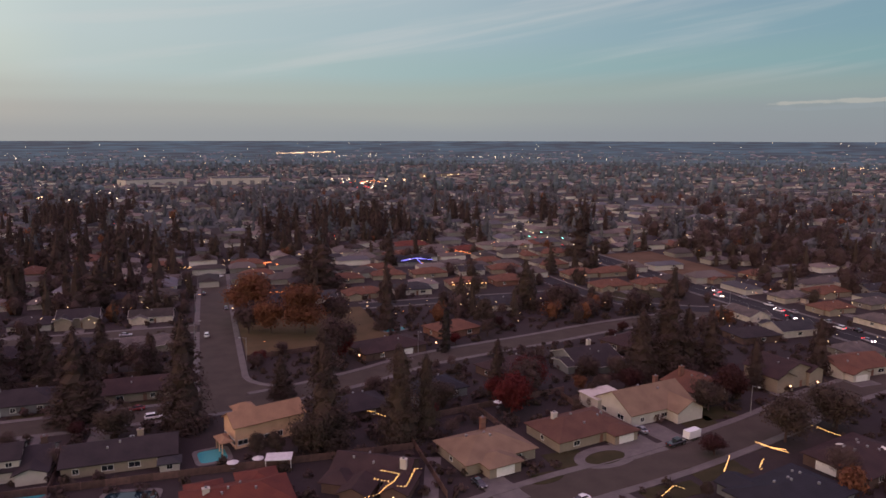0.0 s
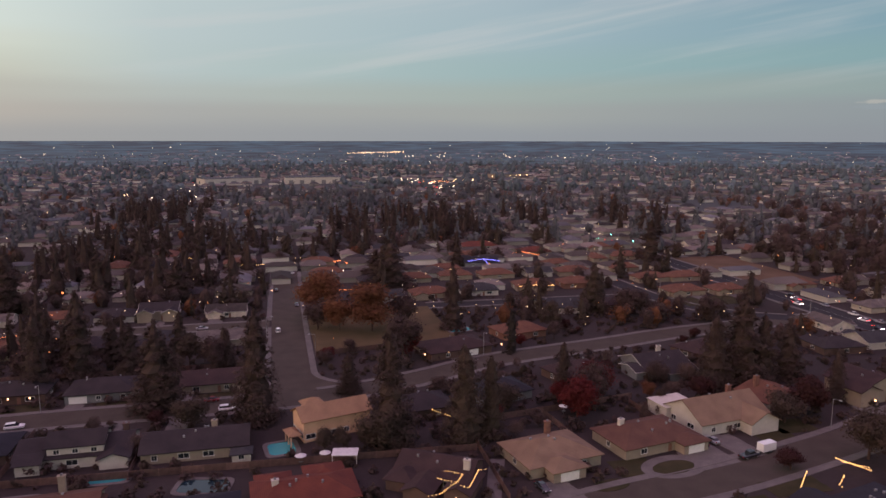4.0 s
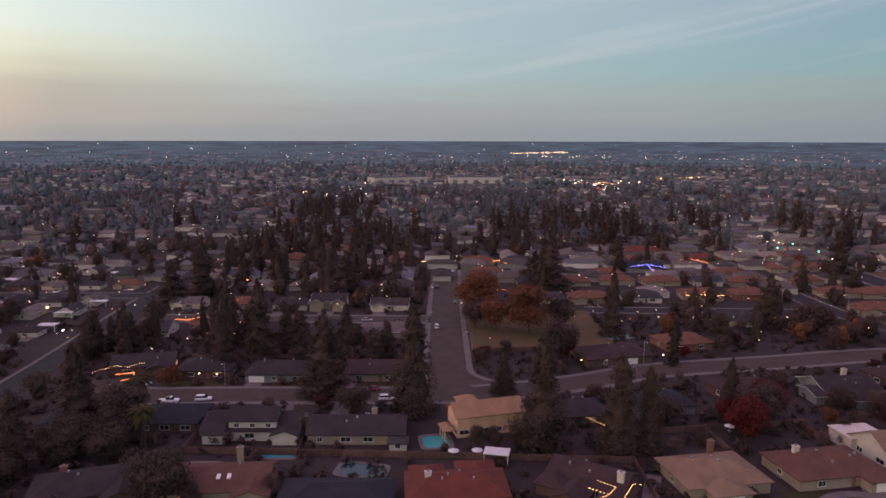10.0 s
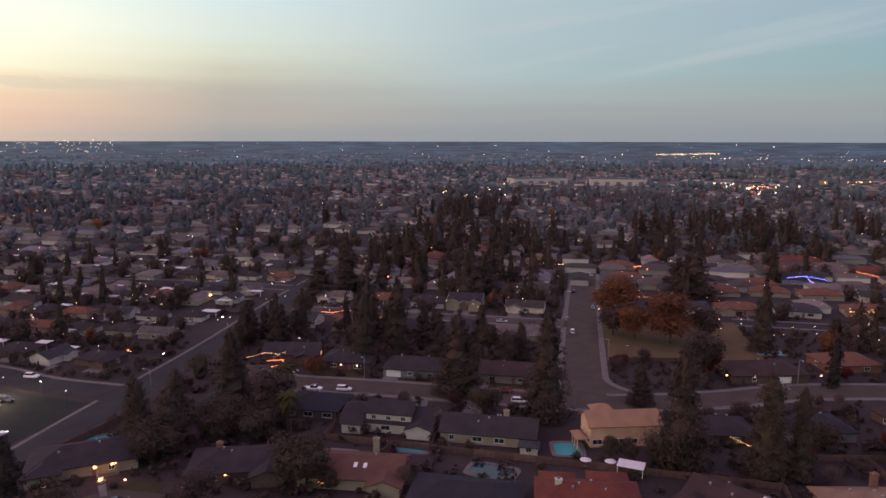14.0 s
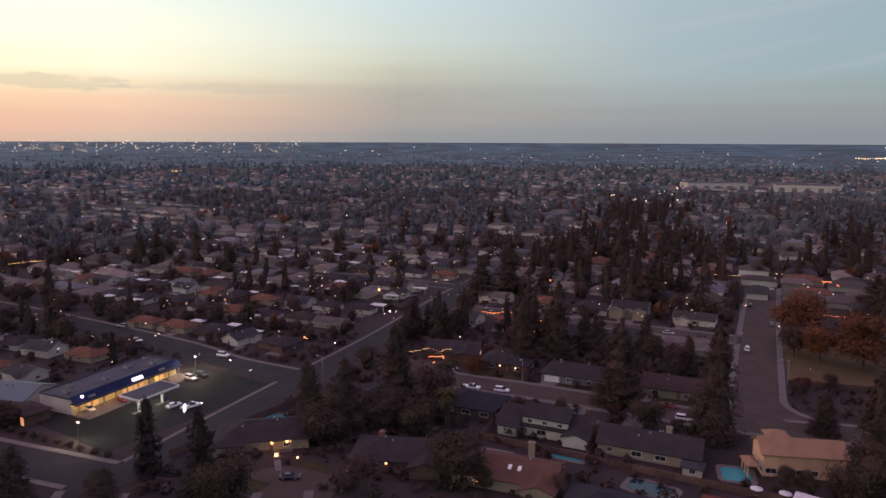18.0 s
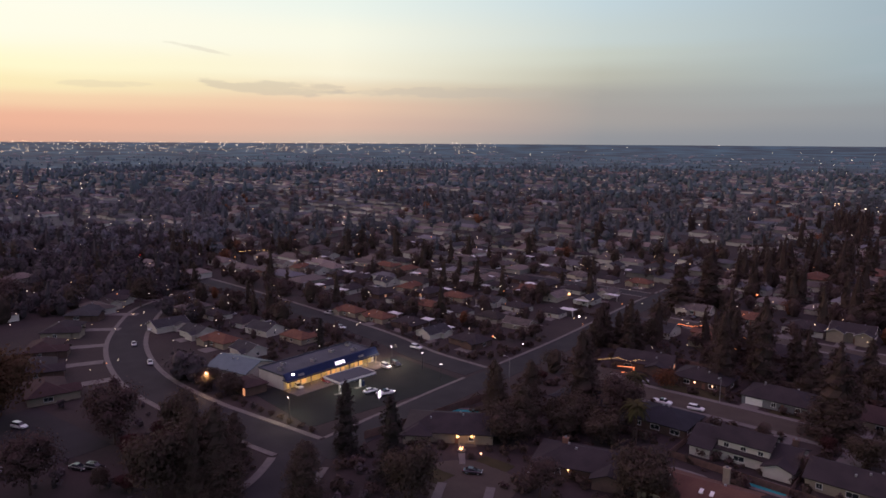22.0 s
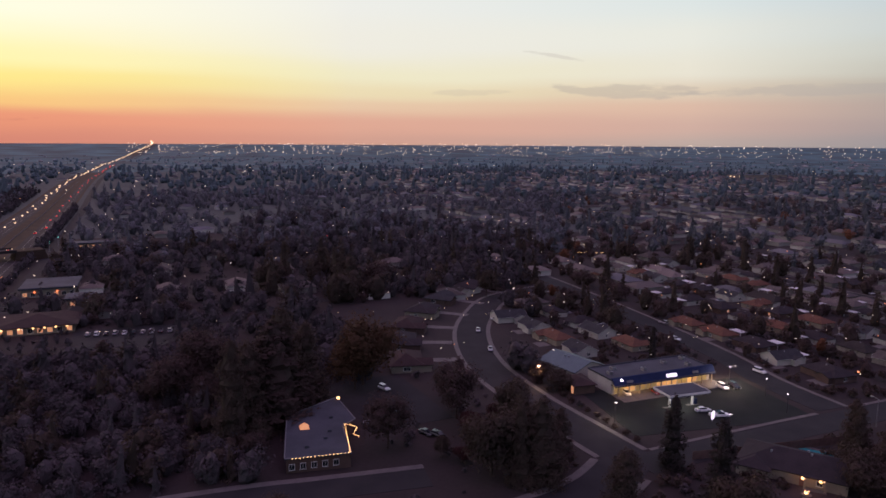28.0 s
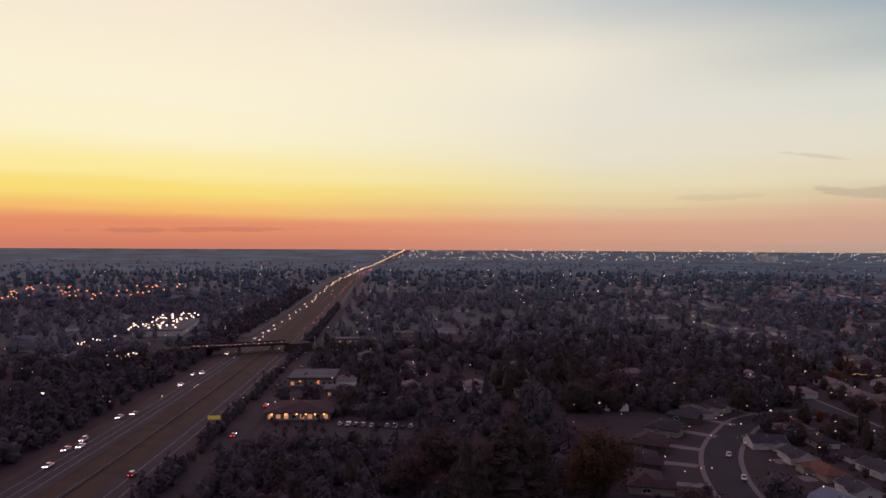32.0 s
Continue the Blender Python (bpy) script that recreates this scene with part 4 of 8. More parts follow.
def core_cone(h, r, power, v, f, rnd, k=9):
    """The dense inside of a conifer: ragged rings narrowing upward."""
    o, rings = len(v), 14
    for g in range(rings):
        u = 0.06 + 0.9 * g / (rings - 1)
        for i in range(k):
            a = 2 * math.pi * (i + 0.5 * (g % 2)) / k
            rad = r * 0.56 * (1 - u) ** power * rnd.uniform(0.7, 1.15) * (0.85 if g % 2 else 1.1) + 0.03
            v.append((rad * math.cos(a), rad * math.sin(a), h * u - 0.25 * rad))
    for g in range(rings - 1):
        for i in range(k):
            a, b = o + g * k + i, o + g * k + (i + 1) % k
            f += [(a, b, b + k), (a, b + k, a + k)]


def core_blobs(c, size, v, f, rnd):
    """The dense inside of a broad crown: one uneven lump for each limb."""
    for q in c:
        o, k = len(v), 8
        for g, (u, w) in enumerate(((-0.7, 0.6), (-0.15, 1.0), (0.35, 0.92), (0.75, 0.55))):
            for i in range(k):
                a = 2 * math.pi * (i + 0.5 * (g % 2)) / k
                rad = size * w * rnd.uniform(0.75, 1.15)
                v.append((q[0] + rad * math.cos(a), q[1] + rad * math.sin(a), q[2] + size * 0.85 * u))
        v.append((q[0], q[1], q[2] + size * 0.85))
        for g in range(3):
            for i in range(k):
                a, b = o + g * k + i, o + g * k + (i + 1) % k
                f += [(a, b, b + k), (a, b + k, a + k)]
        f += [(o + 3 * k + i, o + 3 * k + (i + 1) % k, o + 4 * k) for i in range(k)]


def trunk_mesh(h, r0, tips, mat):
    bm = bmesh.new()
    top = h
    tube(bm, (0, 0, -0.1), (0.05 * r0, 0, h * 0.5), r0, r0 * 0.7, 8)
    tube(bm, (0.05 * r0, 0, h * 0.5), (0, 0.1, top), r0 * 0.7, r0 * 0.25, 7)
    for i, t in enumerate(tips):
        z = h * (0.45 + 0.5 * (i / max(1, len(tips))))
        m = (t[0] * 0.5, t[1] * 0.5, z + (t[2] - z) * 0.6)
        tube(bm, (0, 0, z * 0.9), m, r0 * 0.4, r0 * 0.25, 5)
        tube(bm, m, t, r0 * 0.25, r0 * 0.07, 5)
    me = bpy.data.meshes.new("trunk")
    bm.to_mesh(me)
    bm.free()
    me.materials.append(mat)
    return me


def twig_mesh(h, r, n, rnd, mat):
    """Bare winter crown: fine three-sided twigs fanning out from the limbs."""
    v, f = [], []
    for i in range(n):
        th, up = rnd.uniform(0, 2 * math.pi), rnd.uniform(0.15, 1)
        ro = r * math.sqrt(rnd.uniform(0.1, 1)) * math.sqrt(max(0.05, 1 - (up - 0.45) ** 2 * 2.2))
        e = Vector((ro * math.cos(th), ro * math.sin(th), h * (0.3 + 0.7 * up)))
        s = Vector((e.x * 0.45, e.y * 0.45, e.z - h * rnd.uniform(0.08, 0.22)))
        d = (e - s).normalized()
        a = d.orthogonal().normalized() * rnd.uniform(0.03, 0.06)
        b = d.cross(a)
        o = len(v)
        v += [tuple(s + a), tuple(s + b), tuple(s - a - b), tuple(e)]
        f += [(o, o + 1, o + 3), (o + 1, o + 2, o + 3), (o + 2, o, o + 3)]
        for _ in range(3):
            t = s.lerp(e, rnd.uniform(0.3, 0.95))
            q = t + Vector((rnd.gauss(0, 1), rnd.gauss(0, 1), rnd.gauss(0.4, 0.7))).normalized() * r * 0.3
            o = len(v)
            v += [tuple(t + a * 0.7), tuple(t - a * 0.7), tuple(q)]
            f += [(o, o + 1, o + 2)]
    return pydata("crown", v, f, mat)


def palm_mesh(h, rnd):
    v, f = [], []
    for i in range(34):
        th = i * 2.4 + rnd.uniform(-0.2, 0.2)
        lift = rnd.uniform(-0.5, 1.1)
        ln = rnd.uniform(2.3, 3.1)
        side = Vector((-math.sin(th), math.cos(th), 0))
        o = len(v)
        for k in range(6):
            s = k / 5
            out = ln * s * math.cos(lift * (1 - 0.5 * s))
            z = h + ln * (math.sin(lift) * s - 0.75 * s * s)
            wd = 0.45 * math.sin(math.pi * (0.12 + 0.85 * s)) + 0.03
            c = Vector((math.cos(th) * out, math.sin(th) * out, z))
            v += [tuple(c + side * wd - Vector((0, 0, 0.16 * wd))), tuple(c + Vector((0, 0, 0.12))), tuple(c - side * wd - Vector((0, 0, 0.16 * wd)))]
        for k in range(5):
            a, b = o + 3 * k, o + 3 * k + 3
            f += [(a, a + 1, b + 1, b), (a + 1, a + 2, b + 2, b + 1)]
    return pydata("crown", v, f, M["palm_leaf"])


TREES = {
    "conifer": ("conifer", "tall dark green redwood with drooping branches", 24.0, 4.6),
    "deodar": ("conifer", "broad dark conifer with layered branches", 20.0, 5.6),
    "cypress": ("cypress", "slender dark columnar cypress", 17.0, 2.4),
    "evergreen": ("evergreen", "dense dark evergreen shade tree", 10.0, 5.2),
    "broad_conifer": ("evergreen", "broad round-topped dark cedar", 22.0, 6.0),
    "tall_rust": ("rust", "large rust-coloured sweetgum tree", 19.0, 8.5),
    "brown": ("brown", "dull brown winter tree with a dense crown", 12.0, 6.0),
    "rust": ("rust", "rust-coloured autumn shade tree", 11.0, 5.4),
    "amber": ("amber", "amber-brown autumn tree with a wide crown", 13.0, 6.2),
    "wine": ("wine", "wine-red ornamental pear tree", 9.0, 4.4),
    "plum": ("plum", "dull plum-coloured garden tree", 7.0, 3.6),
    "bare": ("twig", "bare winter tree with fine reddish twigs", 9.0, 4.2),
    "palm": ("palm_leaf", "fan palm with a ragged head", 8.0, 3.0),
    "shrub": ("evergreen", "rounded dark garden shrub", 2.2, 1.7),
    "red_shrub": ("rust", "rounded rust-red garden shrub", 3.0, 2.4),
}
PROTO = {}
TREE_RND = random.Random(5)


def tree(kind, x, y, h=None, r=None, label="", z=0.0):
    """A tree of a kind at a place; alike trees share their meshes."""
    mat, text, h0, r0 = TREES[kind]
    var = TREE_RND.randrange(3)
    h, r = h or h0 * TREE_RND.uniform(0.85, 1.15), r or r0 * TREE_RND.uniform(0.88, 1.12)
    m = pose(x, y, z, 0, 0, TREE_RND.uniform(0, 360)) @ Matrix.Diagonal((r / r0, r / r0, h / h0, 1))
    lean = math.hypot(x, y) > 235 and kind not in ("palm", "bare")
    key = (kind, var, lean)
    if key in PROTO:
        ob = copy_thing(PROTO[key], m)
        return tagged(ob, label or text)
    rn = np.random.default_rng(len(kind) * 31 + var)
    rr = random.Random(len(kind) * 7 + var)
    name = "shrub" if "shrub" in kind else "palm_tree" if kind == "palm" else "tree"
    ob = thing(name, m, label or text, "shrub" if "shrub" in kind else "tree", "trees of the quarter")
    tips = []
    few, big = (0.45, 1.45) if lean else (1.0, 1.0)
    if kind in ("conifer", "deodar", "broad_conifer"):
        power = {"conifer": 0.62, "deodar": 0.55, "broad_conifer": 0.38}[kind]
        p, nn = conifer_points(h0, r0, int(8000 * few), rn, 0.04, power)
        v, f = leaves(p, nn, rn.uniform(0.14, 0.30, len(p)) * big, rn)
        v = v.tolist()
        core_cone(h0, r0, power, v, f, rr)
        crown = pydata("crown", v, f, M[mat])
        trunk = trunk_mesh(h0 * 0.93, 0.42, [], M["bark"])
    elif kind == "cypress":
        p, nn = conifer_points(h0, r0, int(5000 * few), rn, 0.03, 0.45)
        v, f = leaves(p, nn, rn.uniform(0.09, 0.24, len(p)) * big, rn)
        v = v.tolist()
        core_cone(h0, r0, 0.45, v, f, rr)
        crown = pydata("crown", v, f, M[mat])
        trunk = trunk_mesh(h0 * 0.9, 0.25, [], M["bark"])
    elif kind == "palm":
        crown = palm_mesh(h0, rr)
        trunk = trunk_mesh(h0, 0.24, [], M["bark"])
    elif kind == "bare":
        crown = twig_mesh(h0, r0, 520, rr, M[mat])
        tips = [(r0 * 0.5 * math.cos(a), r0 * 0.5 * math.sin(a), h0 * 0.75) for a in (0.3, 1.6, 2.9, 4.1, 5.3)]
        trunk = trunk_mesh(h0 * 0.6, 0.2, tips, M["bark"])
    else:
        small = "shrub" in kind
        p, nn, c = crown_points(h0, r0, int(few * (500 if small else 4800 if r0 < 7 else 9000)), rn, 6 if small else 16, 0.0 if small else 0.14)
        p[:, 2] = np.maximum(p[:, 2], 0.1)
        v, f = leaves(p, nn, big * rn.uniform(0.1, 0.24, len(p)) if small else big * rn.uniform(0.12, 0.27, len(p)) * (1.0 if r0 < 7 else 1.2), rn)
        v = v.tolist()
        if not small:
            core_blobs(c, r0 * 0.21, v, f, rr)
        crown = pydata("crown", v, f, M[mat])
        tips = [tuple(q) for q in c[:5]]
        trunk = trunk_mesh(h0 * (0.3 if small else 0.5), 0.07 if small else 0.26, tips, M["bark"])
    part("trunk", trunk, None, ob)
    part("crown", crown, None, ob)
    PROTO[key] = ob
    return ob


# ---- vehicles ----
def loft(rings):
    """A closed body from cross-sections (x, half-width, z0, z1) along its length, with the shoulders drawn in."""
    bm = bmesh.new()
    loops = []
    for (x, hw, z0, z1) in rings:
        c = [(hw * 0.94, z0), (hw, z0 + 0.3 * (z1 - z0)), (hw * 0.97, z0 + 0.8 * (z1 - z0)), (hw * 0.82, z1)]
        c += [(-a, b) for a, b in c[::-1]]
        loops.append([bm.verts.new((x, a, b)) for a, b in c])
    for a, b in zip(loops, loops[1:]):
        for i in range(8):
            bm.faces.new((a[i], a[(i + 1) % 8], b[(i + 1) % 8], b[i]))
    bm.faces.new(loops[0])
    bm.faces.new(loops[-1][::-1])
    bmesh.ops.recalc_face_normals(bm, faces=bm.faces)
    return bm


CARS = {
    "sedan": (4.6, 0.90, [(-2.3, .78, .4, .78), (-2.2, .86, .28, .92), (-1.2, .9, .25, .95), (0, .9, .25, .93), (1.3, .9, .25, .9), (2.15, .85, .28, .74), (2.3, .75, .38, .62)],
              [(-1.75, .7, .88, .95), (-1.05, .68, .88, 1.38), (0.1, .68, .88, 1.42), (1.2, .72, .86, .94)]),
    "suv": (4.7, 0.95, [(-2.35, .85, .45, .95), (-2.25, .92, .35, 1.05), (-1.2, .95, .32, 1.08), (0, .95, .32, 1.06), (1.2, .95, .32, 1.04), (2.2, .9, .35, .9), (2.35, .8, .45, .75)],
            [(-2.15, .78, 1.0, 1.08), (-1.9, .76, 1.0, 1.66), (0.2, .76, 1.0, 1.70), (1.15, .8, 1.0, 1.06)]),
    "pickup": (5.7, 0.98, [(-2.85, .95, .5, 1.05), (-2.7, .97, .4, 1.08), (-0.7, .98, .38, 1.08), (0.5, .98, .38, 1.10), (1.5, .98, .38, 1.08), (2.65, .94, .4, 1.0), (2.85, .85, .5, .85)],
               [(-0.65, .8, 1.0, 1.75), (0.3, .8, 1.0, 1.80), (0.9, .8, 1.0, 1.7), (1.5, .84, 1.0, 1.1)]),
}


def car(x, y, rz, kind="sedan", colour="car_white", lights=False, label="", z=0.04, moving=False):
    key = (kind, colour, lights)
    words = {"car_white": "white", "car_dark": "black", "car_red": "dark red", "car_silver": "silver"}[colour]
    text = label or ("%s %s %s" % (words, kind if kind != "suv" else "estate car", "with its lights on in the road" if lights else "parked beside the kerb"))
    m = pose(x, y, z, 0, 0, rz)
    if key in PROTO:
        return tagged(copy_thing(PROTO[key], m), text)
    ln, hw, body, cab = CARS[kind]
    ob = thing("pickup_truck" if kind == "pickup" else "car", m, text, "truck" if kind == "pickup" else "car", "cars of the quarter")
    b = part("body", loft(body), M[colour], ob)
    part("cabin", loft(cab), M["glass"], ob, "dark tinted glass")
    part("roof_panel", boxed(cab[1][0] - 0.05, cab[2][0] + 0.1, -cab[1][1] * 0.84, cab[1][1] * 0.84, cab[1][3] - 0.03, cab[2][3] + 0.03), M[colour], ob)
    for sx in (-0.31, 0.30):
        for sy in (-1, 1):
            bm = bmesh.new()
            tube(bm, (0, -0.11, 0), (0, 0.11, 0), 0.34, 0.34, 14)
            wh = part("wheel", bm, M["rubber"], ob)
            wh.matrix_basis = pose(sx * ln, sy * (hw - 0.12), 0.34)
            bm = bmesh.new()
            tube(bm, (0, 0.115 * sy, 0), (0, 0.125 * sy, 0), 0.21, 0.19, 10)
            part("rim", bm, M["alloy"], wh)
    for sy in (-1, 1):
        q = 0.22 if lights else 0.16
        part("headlight", boxed(ln / 2 - 0.12, ln / 2 + 0.03, sy * hw * 0.66 - q, sy * hw * 0.66 + q, 0.6, 0.82), M["head" if lights else "lamp_off"], ob)
        part("tail_light", boxed(-ln / 2 - 0.03, -ln / 2 + 0.12, sy * hw * 0.7 - q, sy * hw * 0.7 + q, 0.7, 0.95), M["tail" if lights else "car_red"], ob)
    PROTO[key] = ob
    return ob


# ---- street furniture ----
def street_lamp(x, y, rz=0, on=False, h=8.0):
    key = ("lamp", on)
    m = pose(x, y, 0, 0, 0, rz)
    if key in PROTO:
        return copy_thing(PROTO[key], m)
    ob = thing("street_lamp", m, "grey steel street lamp, " + ("lit warm" if on else "not yet lit"), "street lamp", "street lamps")
    bm = bmesh.new()
    tube(bm, (0, 0, 0), (0, 0, h), 0.11, 0.07, 8)
    part("pole", bm, M["steel"], ob)
    bm = bmesh.new()
    tube(bm, (0, 0, h - 0.1), (1.9, 0, h + 0.25), 0.05, 0.045, 6)
    part("arm", bm, M["steel"], ob)
    hd = part("lamp_head", boxed(1.7, 2.5, -0.18, 0.18, h + 0.17, h + 0.36, top=0.8), M["steel"], ob)
    part("lens", boxed(1.78, 2.42, -0.15, 0.15, h + 0.06, h + 0.168), M["warm" if on else "lamp_off"], hd)
    PROTO[key] = ob
    return ob


def string_lights(pts, colour="gold", label="string of small golden bulbs along the eaves", gap=0.7, size=0.055):
    """A cord with bulbs along a line of points in space."""
    ob = thing("string_lights", pose(*pts[0]), label, "string lights", "festive lights")
    o = Vector(pts[0])
    cord, bulbs = bmesh.new(), bmesh.new()
    for a, b in zip(pts, pts[1:]):
        a, b = Vector(a) - o, Vector(b) - o
        tube(cord, a, b, 0.015, 0.015, 3)
        n = max(1, int((b - a).length / gap))
        for i in range(n):
            c = a.lerp(b, (i + 0.5) / n)
            box(bulbs, c.x - size, c.x + size, c.y - size, c.y + size, c.z - size, c.z + size)
    part("cord", cord, M["rubber"], ob)
    tagged(part("bulb_string", bulbs, M[colour], ob), kind="stuff")
    return ob


def wall_lamp(x, y, z, mat="warm", size=0.2, label="warm lantern on a house wall"):
    ob = thing("wall_lantern", pose(x, y, z), label, "lantern", "outdoor lanterns")
    part("bracket", boxed(-0.06, 0.06, -0.06, 0.06, -size - 0.12, -size), M["steel"], ob)
    part("globe", boxed(-size, size, -size, size, -size, size, top=0.7), M[mat], ob)
    part("cap", boxed(-size, size, -size, size, size + 0.004, size + 0.1, top=0.3), M["steel"], ob)
    return ob


def pool(x, y, w, d, rz=0, mat="water", label="turquoise swimming pool with pale concrete surround"):
    ob = thing("swimming_pool", pose(x, y, 0, 0, 0, rz), label, "swimming pool", "garden pools")
    n = 24

    def ring(k):
        out = []
        for i in range(n):
            a = 2 * math.pi * i / n
            c, s = math.cos(a), math.sin(a)
            e = 0.38
            out.append((math.copysign(abs(c) ** e, c) * (w / 2 + k), math.copysign(abs(s) ** e, s) * (d / 2 + k)))
        return out
    inner, outer = ring(0), ring(1.1)
    v = [(p[0], p[1], 0.14) for p in inner] + [(p[0], p[1], 0.14) for p in outer] + [(p[0], p[1], -0.1) for p in outer] + [(p[0], p[1], 0.02) for p in inner]
    f = []
    for i in range(n):
        j = (i + 1) % n
        f += [(i, j, n + j, n + i)[::-1], (n + i, n + j, 2 * n + j, 2 * n + i)[::-1], (3 * n + i, 3 * n + j, j, i)[::-1]]
    part("coping", pydata("coping", v, f, M["concrete"]), None, ob)
    part("water", pydata("water", [(p[0], p[1], 0.07) for p in inner], [tuple(range(n))], M[mat]), None, ob)
    return ob


def fence(x0, y0, x1, y1, h=1.8, label="weathered brown board fence between gardens"):
    """Board fence with posts and one panel between each pair."""
    ln = math.hypot(x1 - x0, y1 - y0)
    ob = thing("fence", pose(x0, y0, 0, 0, 0, math.degrees(math.atan2(y1 - y0, x1 - x0))), label, "fence", "garden fences")
    n = max(1, round(ln / 4.8))
    s = ln / n
    if ("fp", round(s, 1), h) not in CACHE:
        bm = bmesh.new()
        k = 16
        xs = [0.06 + i * (s - 0.12) / k for i in range(k + 1)]
        front = [[bm.verts.new((x, -0.03 if i % 2 else -0.015, z)) for i, x in enumerate(xs)] for z in (0.08, h)]
        back = [[bm.verts.new((x, 0.03, z)) for x in xs] for z in (0.08, h)]
        for i in range(k):
            bm.faces.new((front[0][i], front[0][i + 1], front[1][i + 1], front[1][i]))
            bm.faces.new((back[0][i + 1], back[0][i], back[1][i], back[1][i + 1]))
            bm.faces.new((front[1][i], front[1][i + 1], back[1][i + 1], back[1][i]))
        me = bpy.data.meshes.new("panel")
        bm.to_mesh(me)
        bm.free()
        me.materials.append(M["fence_wood"])
        CACHE[("fp", round(s, 1), h)] = me
    if ("post", h) not in CACHE:
        bm = boxed(-0.06, 0.06, -0.06, 0.06, 0, h + 0.05)
        me = bpy.data.meshes.new("post")
        bm.to_mesh(me)
        bm.free()
        me.materials.append(M["fence_wood"])
        CACHE[("post", h)] = me
    for i in range(n + 1):
        part("post", CACHE[("post", h)], None, ob).location = (i * s, 0, 0)
        if i < n:
            part("panel", CACHE[("fp", round(s, 1), h)], None, ob).location = (i * s, 0, 0)
    return ob


# ---- houses seen closest ----
def drive(x0, x1, y0, y1, rz=0.0):
    patch(x0, x1, y0, y1, "concrete", "driveway", "pale concrete driveway to the garage", "driveway", rz, 0.10)


def lawn(x0, x1, y0, y1, mat="lawn"):
    patch(x0, x1, y0, y1, mat, "lawn", "dark winter lawn in front of a house" if mat == "lawn" else "dry brown winter grass", "lawn")


house(-20.5, 171.5, 24, 12.5, "long dark-roofed house with a grey garden wall", roof="roof_dark", wall="wall_cream", hip=False, windows=4, garage=(-8, 6.25, "n"), chimney=(4, 2, 6.2, "wall_cream"), vents=4)
house(-47.5, 174, 24.5, 13, "dark-roofed house with cream upper storey and dormer", roof="roof_dark", wall="wall_white", hip=False, windows=3,
      upper=(0.5, -1.6, 12, 8.4, 5.2, 2.0, False, "x"), wings=[(9.2, -3.5, 6.2, 11, "y", False), (-9.0, -5.0, 5, 7, "x", False)], chimney=(10, 3, 6.0, "wall_brown"))
house(-92, 178, 22, 13, "low house with a dark slate roof behind palms", roof="roof_slate", wall="wall_grey", windows=3)
house(-71, 179, 16, 13, "dark blue-grey roofed house behind a garden", roof="roof_slate", wall="wall_brown", windows=3)
house(4, 140, 21, 12, "red clay tile roofed house with several hips", rz=4, roof="roof_tile", wall="wall_cream", rise=2.2, wings=[(5, 6, 8, 9, "y", True), (-6, 5, 7, 8, "y", True)], chimney=(-6, 0, 5.6, "wall_white"), vents=5)
house(-21, 135.5, 23, 13, "house with a broad dark slate roof", roof="roof_slate", wall="wall_brown", rise=2.4, vents=0)
house(-48, 143, 23, 13, "house with a salmon red roof, skylights and tan chimney", rz=4, roof="roof_salmon", wall="wall_cream", hip=False, rise=2.4, wings=[(8.5, -3, 7, 12, "y", False)],
      chimney=(4, 5, 7.2, "wall_cream"), skylights=[(1, -3), (3.2, -3)], lit=0.1)
house(-75, 141, 22, 13, "low house with a dark brown hip roof and porch lamps", rz=18, roof="roof_dark", wall="wall_brown", lit=0.15, chimney=(-5, 2, 6, "wall_brick"), wings=[(7, -6, 7, 7, "y", False)])
flat_wing = thing("flat_roofed_wing", pose(105.5, 165.5, 0, 0, 0, 8), "pale flat-roofed wing beside the cream house", "extension")
part("wall", boxed(-5, 5, -4, 4, 0, 3.4), M["wall_white"], flat_wing)
part("roof", boxed(-5.3, 5.3, -4.3, 4.3, 3.4, 3.65), M["wall_white"], flat_wing)
# two-storey pink stucco house
house(12.5, 175.5, 18, 8.4, "two-storey pink stucco house with a clay tile roof", rz=16, roof="roof_pink", wall="wall_pink", hip=False, h=5.6, rise=2.3, windows=4, name="stucco_house",
      upper=(-4.6, 2.2, 4.4, 3.4, 8.0, 0.9, True, "x"), lit=0.0, vents=0)
porch = thing("garden_porch", pose(2.2, 169.3, 0, 0, 0, 16), "small pink garden porch on columns", "porch")
part("porch_roof", pitched(2.6, 5.0, 3.0, 0.7, "y", True, 0.3), M["roof_pink"], porch)
for py in (-2.2, 0.0, 2.2):
    part("column", boxed(-1.15, -0.9, py - 0.14, py + 0.14, 0, 2.9), M["wall_pink"], porch)
house(34, 144, 17, 11, "dark brown house trimmed with golden bulbs", rz=-33, roof="roof_brown", wall="wall_brown", hip=False, wings=[(7.5, -5.5, 5.5, 10, "y", False), (-0.5, -9.5, 6, 7, "y", False), (-6, -6, 6, 7, "y", True)], chimney=(7.3, -2.5, 6.3, "wall_white"), vents=3)
house(61.5, 146.5, 19, 14.5, "house with a broad tan hip roof and brick chimney", rz=10, roof="roof_tan", wall="wall_cream", rise=2.6, wings=[(-1.5, -7.5, 8.5, 7, "y", True)], garage=(-1.5, -11.05, "s"), chimney=(3.5, 6.8, 6.2, "wall_brick"), vents=3, front="s")
house(88.5, 150, 22, 13.5, "house with a brown hip roof and cream garage", rz=10, roof="roof_salmon", wall="wall_cream", rise=2.6, wings=[(7.5, -7, 7.5, 6, "y", True)], garage=(7.5, -10.05, "s"), chimney=(-6, 2, 6.2, "wall_white"), vents=4, front="s")
